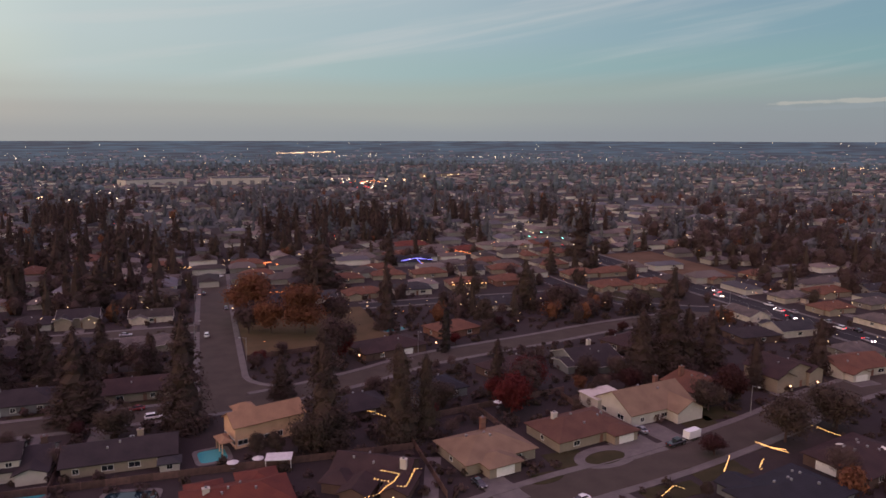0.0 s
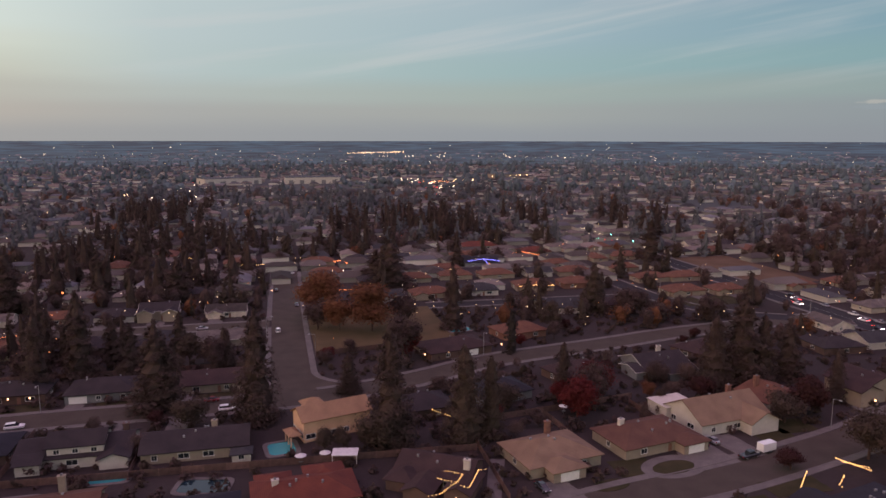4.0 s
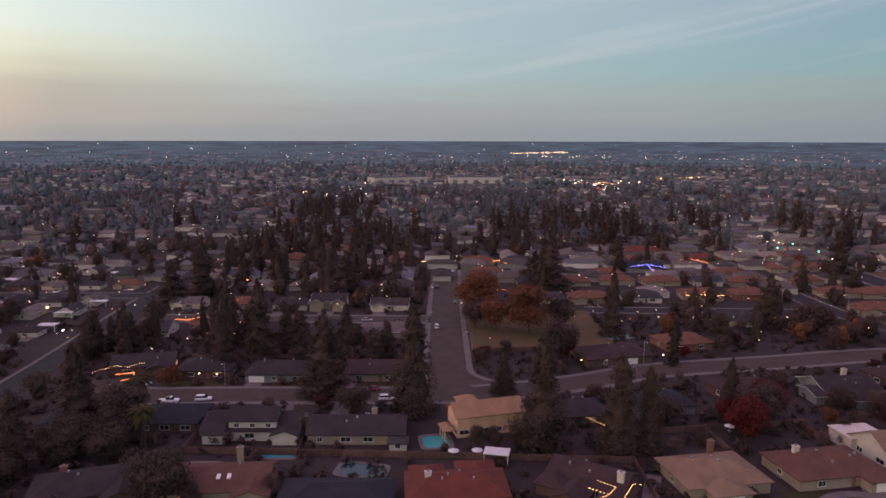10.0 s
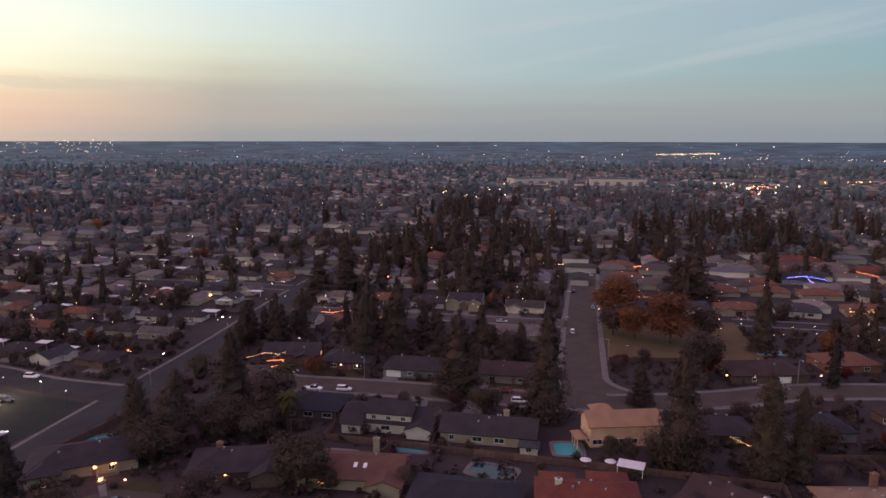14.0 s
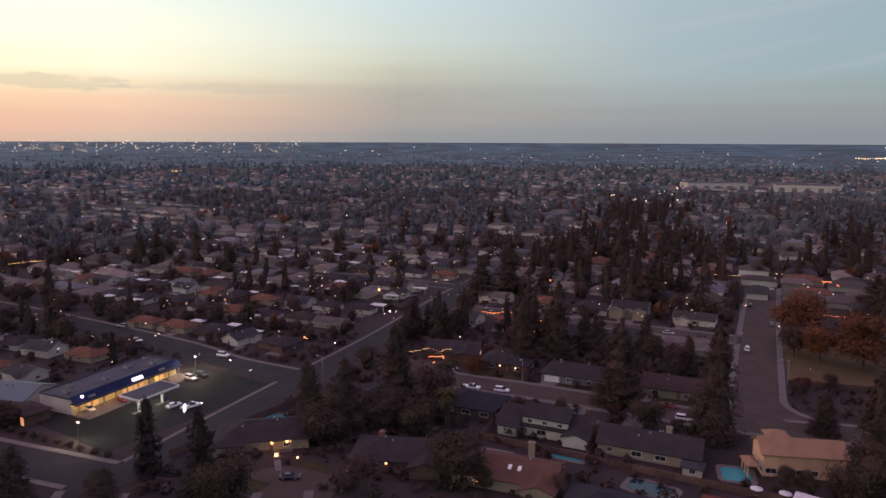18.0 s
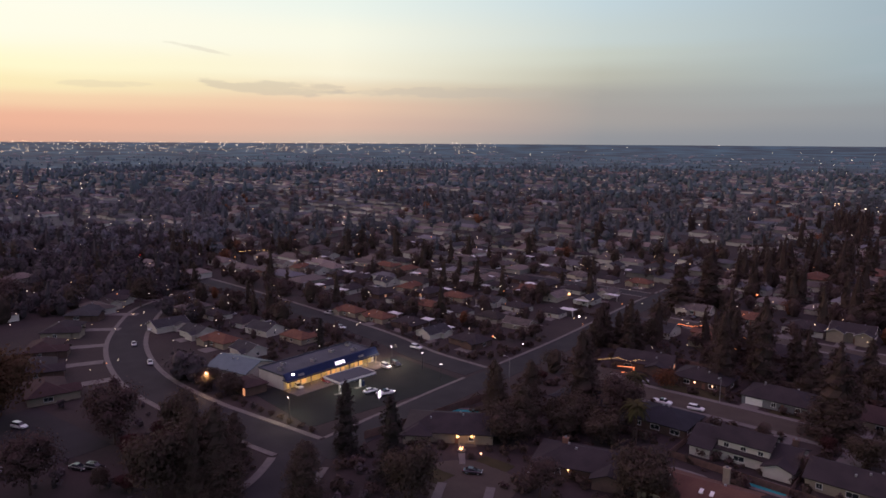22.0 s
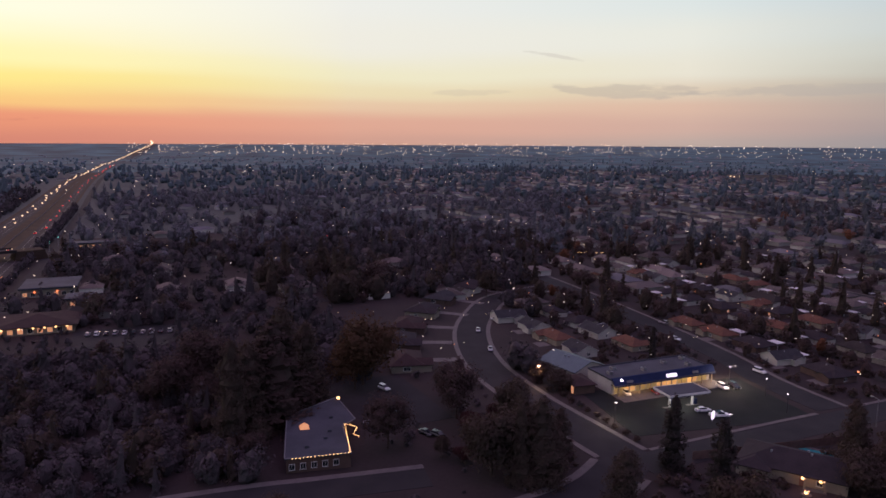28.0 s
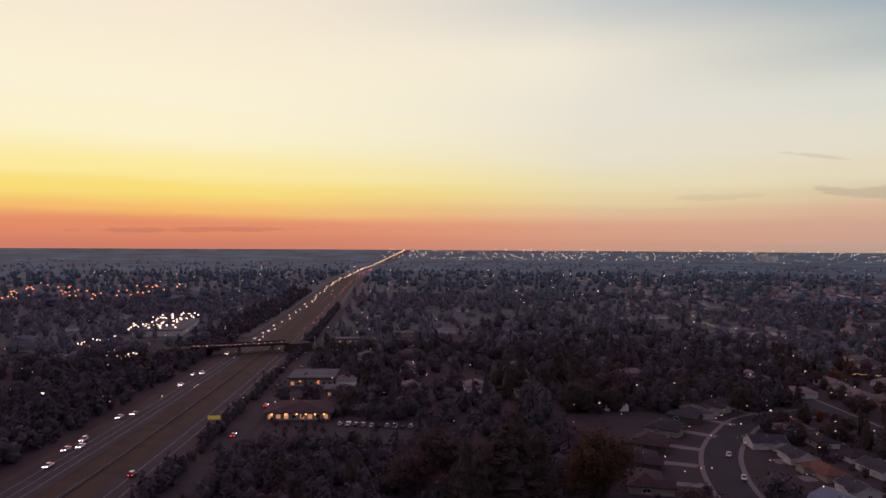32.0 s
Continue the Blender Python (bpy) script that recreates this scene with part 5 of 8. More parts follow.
house(114, 158, 22, 15, "large cream house with a pale gabled roof", rz=8, roof="roof_tan", wall="wall_white", hip=False, ridge="x", h=3.4, rise=4.0, wings=[(6, -6.5, 9, 10, "y", False)], windows=3, vents=2, front="s", chimney=(8, 4, 7.5, "wall_brick"))
house(138, 166, 15, 12, "brown house with white gable and chimney", rz=8, roof="roof_rust", wall="wall_white", hip=False, ridge="y", chimney=(-3, 3, 7.2, "wall_brick"), front="s")
house(169, 165, 16, 13, "two-storey gabled house with lit porch", rz=6, roof="roof_brown", wall="wall_cream", hip=False, ridge="y", h=4.8, rise=2.8, wings=[(-7, -4, 7, 8, "y", False), (7, -3, 6, 9, "y", False)], lit=0.3, front="s")
house(199, 166, 21, 14, "brown-roofed house with white gables", roof="roof_rust", wall="wall_white", hip=False, wings=[(-6, -6, 7, 8, "y", False)], garage=(-6, -10.05, "s"), front="s")
house(113, 105, 23, 14, "dark blue-roofed house with lit front edges", rz=12, roof="roof_slate", wall="wall_grey", wings=[(-6, 7, 7, 7, "y", False)], vents=6)
house(142, 113, 21, 15, "brown-roofed house with roof vents", rz=12, roof="roof_brown", wall="wall_brown", vents=6, garage=(-10.55, 2, "w"), skylights=[(4, -3), (-2, 4)])
house(86, 97, 22, 14, "dark-roofed house above the street", rz=10, roof="roof_dark", wall="wall_grey", vents=3)
house(60, 235, 24, 15, "low house with a wide dark brown roof", rz=14, roof="roof_brown", wall="wall_brown", front="s", lit=0.2, garage=(4, -7.55, "s"))
house(90, 250, 18, 13, "rust-roofed house behind small trees", rz=14, roof="roof_rust", wall="wall_brick", front="s", lit=0.2)
house(37, 183, 17, 12, "dark house with a string of warm bulbs", roof="roof_dark", wall="wall_brown", rz=8, lit=0.1)
house(62, 189, 17, 12, "slate-roofed house under trees", roof="roof_slate", wall="wall_grey", rz=14)
house(92, 200, 18, 12, "brown-roofed house in shaded garden", roof="roof_brown", wall="wall_brown", rz=16)
house(121, 201, 17, 15, "dark-roofed house edged with white trim", rz=4, roof="roof_dark", wall="wall_grey", hip=False, trim=True, rise=2.8, wings=[(-9.5, -4, 6, 9, "x", False), (2, -9, 10, 7, "x", False)], chimney=(3, 3, 6.6, "wall_white"))
house(146, 212, 18, 13, "low brown house behind conifers", rz=20, roof="roof_brown", wall="wall_brown")
house(-51, 217, 19, 13, "dark-roofed house with a grey front", roof="roof_dark", wall="wall_grey", front="s", windows=3, garage=(-6, -6.55, "s"))
house(-20, 217.5, 18, 12.5, "dark-roofed house with cream front", roof="roof_brown", wall="wall_cream", front="s", hip=False)
house(-97, 224, 19, 13, "dark house lit with orange bulbs", rz=12, roof="roof_dark", wall="wall_brown", hip=False, wings=[(5, -6, 6, 6, "y", False)], front="s", lit=0.3)
house(-75, 220, 17, 12, "low dark house with warm wall lamps", roof="roof_dark", wall="wall_brown", front="s", lit=0.2)
house(-49, 310, 15, 11, "cream house with two white gables and lit porch", roof="roof_dark", wall="wall_cream", hip=False, h=4.2, rise=2.4, wings=[(-5, -5.5, 6, 6, "y", False), (5, -5.5, 6, 6, "y", False)], front="s", lit=0.35, trim=True)
house(-112.6, 136.4, 23, 14, "low house with glowing entrance and dark roof", rz=34, roof="roof_dark", wall="wall_cream", front="s", wings=[(-8, -4, 7, 10, "y", True)], lit=0.1, vents=3)
house(-197, 128, 17, 14, "low building with a blue-grey metal roof", rz=12, roof="metal_roof", wall="wall_white", hip=False, front="s", name="clinic", group="shops")
house(96, 325, 18, 12, "grey-roofed house with pale front", roof="roof_grey", wall="wall_white", rz=-6, front="s")
house(126, 329, 19, 12, "brown house trimmed with orange bulbs", roof="roof_rust", wall="wall_cream", rz=-4, front="s", lit=0.3, wings=[(-4, -6, 8, 6, "y", False)])
house(150, 330, 17, 12, "low house with a rust-brown roof", roof="roof_rust", wall="wall_brick", front="s")
house(121, 283, 20, 13, "grey-roofed house with a white gable", roof="roof_grey", wall="wall_white", rz=-8, hip=False, front="n")
house(150, 282, 16, 12, "brown-roofed house near the corner", roof="roof_brown", wall="wall_brown", rz=-10)
house(119, 400, 20, 13, "dark house outlined in blue bulbs", rz=-6, roof="roof_slate", wall="wall_grey", hip=False, front="s", lit=0.3)
house(136, 462, 25, 14, "red tile roofed house", roof="roof_tile", wall="wall_cream", front="s", lit=0.1)
house(165, 430, 20, 13, "red tile roofed house with pale walls", roof="roof_tile", wall="wall_cream", front="s")

# gardens, drives and lawns
drive(-30, -24, 178, 193)
drive(-46, -41, 181, 193)
drive(-60, -55, 206, 211)
drive(-30, -25.5, 206, 212)
lawn(-52, -38, 206.5, 210)
lawn(-24, -12, 206.5, 210.5)
lawn(-84, -66, 207, 213)
drive(55, 62, 124, 136, 10)
disc(88.4, 136.2, 8.6, 5.4, "concrete", "driveway", "pale curved concrete forecourt", "driveway", 0.09, 10)
patch(93.5, 104.5, 133.5, 143.5, "concrete", "driveway", "pale concrete drive to the cream garage", "driveway", 10, 0.10)
disc(88, 135.8, 5.6, 3.0, "lawn", "lawn", "oval dark lawn in the forecourt", "lawn", 0.16, 10)
disc(70, 131.3, 4.6, 2.4, "lawn", "lawn", "small dark lawn beside the drive", "lawn", 0.13, 10)
lawn(74, 84, 134, 142)
drive(106, 113, 136, 149, 8)
lawn(118, 128, 141.5, 149)
lawn(126, 137, 146, 154, "lawn")
drive(188, 197, 152, 158)
drive(158, 164, 150, 158)
drive(42.5, 46, 120, 150, -20)
patch(74, 84, 112, 119, "concrete", "driveway", "pale concrete drive across the street", "driveway", 12, 0.10)
lawn(86, 100, 114, 120)
lawn(102, 116, 118, 125)
patch(12, 66, 243, 304, "dry_lawn", "park_grass", "dry brown winter grass of the corner park", "lawn")
patch(405, 500, 590, 740, "lawn", "field", "dull green winter playing field", "field", -20)
patch(246, 285, 312, 396, "dirt", "field", "bare brown field beside the avenue", "field")
lawn(182, 222, 276, 292)
drive(58, 66, 222, 229, 14)
drive(-53, -46, 293, 304)
drive(-75, -68, 293, 305)
lawn(-108, -96, 112, 118)
lawn(-97, -88, 127, 131)

pool(-0.5, 167, 6.5, 7.0, 8)
pool(-38.5, 160, 8, 4.2, 0, label="small turquoise garden pool")
pool(-17.5, 151.5, 10.5, 6, -12, "dark_water", "covered dark pool with pale rim")
pool(-55, 153, 7, 4, 0, label="turquoise pool behind the salmon-roofed house")
pool(70, 262, 9, 5, 12, label="turquoise pool behind a hedge")
pool(-118, 149, 9, 5, 34, label="turquoise pool behind the lit house")
pool(45, 160, 7, 5, 0, "dark_water", "dark round pool in a garden")

fence(-62, 160.5, -8, 158)
fence(-34, 158, -34, 178)
fence(-62, 160, -62, 190)
fence(-8, 158, 46, 155)
fence(46, 130, 47, 170)
fence(72.5, 146, 70, 172)
fence(-126.5, 118, -119, 164, 2.2, "dark board fence behind the lit house")
fence(-119, 164, -70, 168)
fence(98, 150, 97, 174)
fence(46, 170, 100, 178)
fence(-62, 234, -6, 234)
fence(-120, 236, -62, 234)
fence(12, 240, 50, 246)

# parked cars along the streets
car(-15, 195.6, 4, "suv", "car_white")
car(-20, 203.8, 182, "sedan", "car_red")
car(-78, 193.6, 5, "pickup", "car_white")
car(-68.5, 195.2, 7, "suv", "car_white")
car(-91, 207.5, 20, "sedan", "car_silver")
car(-0.6, 275, 91, "suv", "car_white")
car(8, 318, 271, "sedan", "car_dark")
car(-1, 352, 90, "sedan", "car_dark")
car(7, 396, 200, "sedan", "car_white")
car(108.5, 136.2, 12, "pickup", "car_dark")
car(101, 145, 100, "suv", "car_dark")
car(105, 146, 98, "sedan", "car_silver")
car(54.5, 133, 280, "sedan", "car_dark")
car(72, 119.5, 195, "sedan", "car_white")
car(204, 151, 95, "sedan", "car_dark")
car(-93.5, 121.5, 30, "sedan", "car_dark", label="black sedan at the court's kerb")
car(-83, 131, 110, "sedan", "car_silver")
car(160, 186, 20, "suv", "car_white")
car(-30, 285.5, 0, "sedan", "car_silver")

# white box trailer behind the pickup
trailer = thing("box_trailer", pose(114.6, 138.0, 0.04, 0, 0, 12), "white enclosed box trailer parked at the kerb", "trailer")
part("box", boxed(-2.2, 2.2, -1.05, 1.05, 0.55, 2.5, top=0.97), M["car_white"], trailer)
part("tongue", boxed(-3.4, -2.2, -0.08, 0.08, 0.5, 0.62), M["steel"], trailer)
for sy in (-1, 1):
    for sx in (-0.4, 0.4):
        bm = bmesh.new()
        tube(bm, (sx, sy * 0.95, 0.33), (sx, sy * 1.12, 0.33), 0.33, 0.33, 12)
        part("wheel", bm, M["rubber"], trailer)

for args in ((-65.4, 205.9, -90, False), (-4.8, 316, 0, True), (-4.8, 268, 0, False), (141, 146.5, -80, False), (70, 229, -80, False),
             (12, 240, 180, False), (224, 250, 0, False), (224, 330, 0, True), (-124, 180, 180, False), (181, 300, 180, True)):
    street_lamp(*args)


# ---- single trees ----
tree("conifer", -6.6, 187.3, 30.6, 7.7)
tree("conifer", -33.9, 200.6, 25.8, 8.7)
tree("conifer", 26.3, 164.5, 23.4, 4.3)
tree("broad_conifer", 44.5, 160.6, 25.0, 6.3)
tree("broad_conifer", 51.6, 161.8, 21.8, 4.5)
tree("conifer", 79.9, 181.7, 17.3, 4.3)
tree("wine", 77.6, 166.7, 12.9, 5.6)
tree("wine", 91.5, 182.8, 11.5, 5.7)
tree("deodar", 129.7, 181.6, 22.7, 7.6)
tree("conifer", 140.1, 182.6, 21.7, 5.9)
tree("conifer", 148.1, 182.9, 21.9, 6.0)
tree("conifer", 157.1, 182.9, 20.3, 6.1)
tree("plum", 141.1, 156.0, 12.3, 6.0)
tree("evergreen", 135.6, 128.8, 13.7, 7.3)
tree("evergreen", 154.2, 130.5, 13.9, 8.3)
tree("conifer", 19.8, 202.2, 17.3, 5.2)
tree("conifer", 68.0, 265.2, 26.5, 5.7)
tree("cypress", 80.5, 228.9, 15.6, 3.3)
tree("tall_rust", 35.7, 267.5, 22.0, 12.7)
tree("tall_rust", 16.0, 292.1, 22.0, 11.7)
tree("brown", 14.9, 274.5, 14.6, 6.9)
tree("tall_rust", 23.2, 271.7, 15.8, 7.4)
tree("brown", 49.3, 271.6, 15.1, 6.3)
tree("conifer", 56.3, 348.8, 26.1, 10.2)
tree("conifer", 51.0, 365.5, 21.1, 7.6)
tree("broad_conifer", 135.3, 277.6, 21.9, 6.4)
tree("brown", 147.0, 270.3, 12.3, 7.7)
tree("brown", 153.0, 268.3, 11.0, 5.8)
tree("conifer", 217.3, 372.6, 32.0, 7.4)
tree("conifer", 104.8, 400.2, 23.8, 4.2)
tree("evergreen", 9.5, 162.2, 6.8, 3.2)
tree("evergreen", 14.1, 162.2, 9.5, 4.3)
tree("evergreen", 19.4, 163.6, 8.4, 3.3)
tree("conifer", -61.7, 234.2, 25.7, 5.6)
tree("deodar", -70.7, 222.8, 25.5, 6.1)
tree("conifer", -121.8, 313.8, 25.8, 7.0)
tree("conifer", -113.5, 330.3, 24.5, 8.6)
tree("conifer", -45.5, 340.1, 25.4, 7.1)
tree("conifer", -99.3, 186.5, 19.2, 5.6)
tree("red_shrub", -83.1, 207.7, 8.0, 4.8)
tree("palm", -83.2, 185.8, 9.7, 4.4)
tree("cypress", -124.7, 110.0, 18.7, 3.8)
tree("cypress", -105.2, 106.2, 20.5, 4.5)
tree("broad_conifer", -142.1, 78.3, 17.6, 6.1)
tree("broad_conifer", -134.8, 82.3, 15.4, 5.3)
tree("evergreen", -121.1, 93.8, 14.2, 6.5)
tree("broad_conifer", -108.4, 151.4, 16.7, 5.8)
tree("broad_conifer", -104.6, 163.0, 15.7, 6.0)
tree("palm", -72.7, 162.3, 10.6, 3.9)
tree("brown", -75.5, 122.5, 9.5, 5.2)
tree("evergreen", -56.7, 135.6, 9.7, 5.0)
tree("evergreen", -151.0, 81.7, 14.1, 4.7)
tree("broad_conifer", -130.7, 77.3, 18.1, 6.5)
tree("amber", -208.6, 56.9, 30.0, 12.5)
tree("amber", -205.5, 53.5, 17.0, 9.5)
tree("broad_conifer", -181.9, 18.0, 26.0, 10.0)
tree("conifer", -189.0, 26.0, 26.9, 7.2)
tree("conifer", -185.4, 24.4, 24.8, 6.5)
tree("broad_conifer", -200.0, 37.0, 22.1, 7.4)
tree("broad_conifer", -176.0, 13.5, 29.3, 8.5)
tree("broad_conifer", -186.0, 19.0, 31.0, 9.2)
tree("broad_conifer", -194.0, 29.5, 28.0, 8.7)
tree("brown", -211.1, -1.1, 20.6, 9.9)
tree("brown", -217.2, 8.7, 22.0, 10.2)
tree("conifer", -251.6, -20.8, 13.7, 5.3)
tree("brown", -352.2, 106.2, 16.9, 12.1)
tree("broad_conifer", -343.7, 88.4, 20.7, 8.8)
tree("evergreen", -312.8, 151.0, 14.6, 6.5)
tree("broad_conifer", 55.3, 360.6, 21.3, 9.0)
tree("bare", 132.9, 110.0, 7.4, 4.6)
tree("plum", 113.7, 128.6, 5.0, 3.4)
tree("evergreen", 97.8, 112.2, 6.0, 3.0)
tree("broad_conifer", -109.9, 152.0, 17.3, 5.7)
tree("broad_conifer", -97.6, 148.5, 17.7, 6.2)
tree("evergreen", -93.1, 156.1, 13.6, 5.6)
tree("conifer", -93.6, 172.8, 19.1, 4.2)
tree("evergreen", -58.9, 134.8, 9.5, 4.1)
tree("evergreen", -50.3, 134.4, 8.8, 3.9)
tree("palm", -70.3, 159.0, 11.5, 3.4)
tree("broad_conifer", -131.2, 72.3, 20.8, 5.3)
tree("broad_conifer", -112.0, 86.5, 17.2, 5.7)
tree("evergreen", -137.2, 67.9, 14.4, 5.5)
tree("evergreen", -95.7, 102.9, 11.6, 4.5)
tree("evergreen", -146.2, 71.5, 13.5, 6.2)
tree("broad_conifer", -140.5, 88.5, 13.0, 5.5)
tree("evergreen", 22.9, 161.8, 9.0, 4.2)
tree("evergreen", -172.5, 20.0, 12.0, 5.5)
tree("brown", -166.0, 17.5, 10.0, 5.0)
tree("brown", -160.5, 50.0, 8.5, 4.4)
tree("evergreen", -150.5, 60.5, 9.0, 4.6)
tree("brown", -172.0, 74.0, 9.5, 5.0)
tree("brown", -186.5, 78.0, 9.0, 4.8)
tree("plum", -160.0, 73.0, 7.5, 4.0)


# ---- shops and filling station ----
patch(-174, -139, 116, 173, "lot_asphalt", "car_park", "dark asphalt car park in front of the shops", "car park", -8, 0.05)
patch(-173, -164.5, 126, 166, "concrete", "pavement", "pale concrete walk in front of the shops", "pavement", 0, 0.14)
shop = thing("shop_building", pose(-178.2, 145.6, 0) @ Matrix.Diagonal((0.86, 0.9, 1, 1)), "long flat-roofed shop row with a blue fascia", "shop", "shops")
part("wall", boxed(-7.5, 7.5, -21.5, 21.5, 0, 4.4), M["wall_white"], shop)
bm = boxed(-7.6, 7.6, -21.6, 21.6, 4.402, 4.6)
for q in ((-7.7, -7.4, -21.7, 21.7), (7.3, 7.6, -21.7, 21.7), (-7.4, 7.3, -21.7, -21.4), (-7.4, 7.3, 21.4, 21.7)):
    box(bm, *q, 4.6, 5.0)
part("roof", bm, M["flat_roof"], shop)
part("walkway_roof", boxed(7.62, 10.4, -22, 22, 3.25, 3.5), M["flat_roof"], shop)
bm = bmesh.new()
v = [bm.verts.new(p) for p in ((10.4, -22, 2.95), (10.4, 22, 2.95), (8.4, 22, 5.5), (8.4, -22, 5.5), (10.2, -22, 3.2), (10.2, 22, 3.2), (7.7, 22, 5.5), (7.7, -22, 5.5))]
for q in ((0, 1, 2, 3), (5, 4, 7, 6), (3, 2, 6, 7), (0, 3, 7, 4), (1, 5, 6, 2), (0, 4, 5, 1)):
    bm.faces.new([v[i] for i in q])
part("fascia", bm, M["wall_blue"], shop, "sloping bright blue fascia")
for k in range(10):
    y = -20.5 + k * 4.55
    part("column", boxed(9.9, 10.2, y - 0.15, y + 0.15, 0.1, 3.25), M["wall_cream"], shop)
for k in range(9):
    y = -20.3 + k * 4.55
    w = part("shop_window", boxed(7.5, 7.56, y, y + 4.1, 0.3, 2.8), M["shop_dim" if k in (0, 2, 3, 6, 8) else "shop_glow"], shop)
    part("mullion", boxed(7.56, 7.62, y + 2.0, y + 2.1, 0.3, 2.8), M["steel"], w)
for k in range(8):
    y = -19 + k * 5.3
    part("soffit_lamp", boxed(8.6, 9.2, y - 0.8, y + 0.8, 3.16, 3.24), M["soffit"], shop)
sign = part("sign", boxed(-0.1, 0.1, -2.2, 2.2, -0.55, 0.55), M["sign_white"], shop, "lit white sign panel")
sign.matrix_basis = pose(9.75, 2.4, 4.35, 0, -41)
for k, y in enumerate((-15.5, 13.0)):
    q = part("sign", boxed(-0.06, 0.06, -1.3, 1.3, -0.4, 0.4), M["wall_grey"], shop, "dim grey sign panel")
    q.matrix_basis = pose(9.75, y, 4.3, 0, -41)
for (x, y) in ((-3, -14), (2, -4), (-2, 8), (3, 15), (-4, 18), (1, -18)):
    u = part("roof_unit", boxed(x - 1, x + 1, y - 0.7, y + 0.7, 4.602, 5.5), M["steel"], shop)
    part("grille", boxed(x - 0.7, x + 0.7, y - 0.5, y + 0.5, 5.502, 5.56), M["rubber"], u)
part("floodlight", boxed(9.6, 10.0, -19.3, -18.7, 4.9, 5.3), M["white_lamp"], shop)

# covered passage and low annex at the south end
annex = thing("shop_annex", pose(-180.5, 119.5, 0, 0, 0, -6), "low brown annex with a lit doorway", "shop", "shops")
part("wall", boxed(-5, 5, -3.5, 3.5, 0, 2.9), M["wall_brown"], annex)
part("roof", pitched(10, 7, 2.9, 1.2), M["roof_brown"], annex)
part("doorway", boxed(3.0, 4.4, -3.58, -3.502, 0.1, 2.3), M["lit_window"], annex)
part("wall_lamp", boxed(3.4, 3.9, -3.75, -3.6, 2.35, 2.65), M["warm"], annex)

canopy = thing("filling_station_canopy", pose(-156.3, 140, 0, 0, 0, -4), "white filling station canopy edged with blue", "canopy", "shops")
part("canopy_roof", boxed(-4, 4, -7, 7, 4.6, 5.3), M["flat_roof"], canopy)
for q in ((-4.1, 4.1, -7.1, -7.003), (-4.1, 4.1, 7.003, 7.1), (-4.1, -4.003, -7.0, 7.0), (4.003, 4.1, -7.0, 7.0)):
    part("edge_band", boxed(*q, 4.55, 5.4), M["trim"], canopy)
    part("blue_stripe", boxed(q[0] - 0.02, q[1] + 0.02, q[2] - 0.02, q[3] + 0.02, 4.6, 4.8), M["wall_blue"], canopy)
for y in (-4, 4):
    part("column", boxed(-0.25, 0.25, y - 0.25, y + 0.25, 0.15, 4.6), M["trim"], canopy)
    isl = part("pump_island", boxed(-0.6, 0.6, y - 2, y + 2, 0.02, 0.17), M["concrete"], canopy)
    part("pump", boxed(-0.35, 0.35, y + 0.8, y + 1.5, 0.174, 1.9), M["wall_blue"], isl)
for x in (-2.2, 2.2):
    for y in (-4.5, 0, 4.5):
        part("canopy_lamp", boxed(x - 0.35, x + 0.35, y - 0.35, y + 0.35, 4.5, 4.596), M["white_lamp"], canopy)

pylon = thing("pylon_sign", pose(-144, 140.7, 0, 0, 0, -60), "lit white sign box on short posts", "sign", "shops")
part("panel", boxed(-0.9, 0.9, -0.18, 0.18, 0.7, 2.7), M["sign_white"], pylon)
for x in (-0.7, 0.7):
    part("post", boxed(x - 0.08, x + 0.08, -0.08, 0.08, 0, 0.7), M["steel"], pylon)


def lot_lamp(x, y, watts, colour=(0.85, 1.0, 0.45)):
    """A car park lamp: pole, head and lens, with the light that it throws down."""
    ob = thing("car_park_lamp", pose(x, y, 0), "car park lamp on a steel pole, lit", "street lamp", "car park lamps")
    bm = bmesh.new()
    tube(bm, (0, 0, 0), (0, 0, 6), 0.09, 0.06, 7)
    part("pole", bm, M["dark_paint"], ob)
    hd = part("lamp_head", boxed(-0.3, 0.3, -0.2, 0.2, 6.0, 6.15), M["dark_paint"], ob)
    part("lens", boxed(-0.26, 0.26, -0.16, 0.16, 5.9, 5.998), M["white_lamp"], hd)
    if watts:
        d = bpy.data.lights.new("lamp_light", "AREA")
        d.energy, d.size, d.color = watts, 0.5, colour
        new("lamp_light", d).matrix_world = look((x, y, 5.85), (x, y, 0))


lot_lamp(-153, 114, 1100)
lot_lamp(-153, 170, 60)
lot_lamp(-140.5, 165, 40)
lot_lamp(-134.5, 137.5, 60)
lot_lamp(-166, 168, 2600, (0.95, 1.0, 0.45))
lot_lamp(-189.5, 110.5, 1800, (1.0, 0.85, 0.30))
dl = bpy.data.lights.new("canopy_light", "AREA")
dl.shape, dl.energy, dl.size, dl.size_y, dl.color = "RECTANGLE", 950, 6, 12, (0.75, 1.0, 0.55)
new("canopy_light", dl).matrix_world = Matrix.Translation((-156.3, 140, 4.45)) @ pose(0, 0, 0, 0, 0, -4)
car(-170.5, 131, -12, "sedan", "car_white")
car(-168, 140, -12, "sedan", "car_red")
car(-163.5, 163, -10, "suv", "car_white")
car(-162.6, 167, -10, "suv", "car_dark")
car(-150.5, 143, 78, "sedan", "car_white")
car(-145.5, 144.5, 70, "pickup", "car_white")
car(-166, 150, -12, "sedan", "car_dark")
for k in range(9):
    tree("shrub", -176 + k * 4.4, 111.5 + 0.3 * (k % 3), 1.8, 1.5)
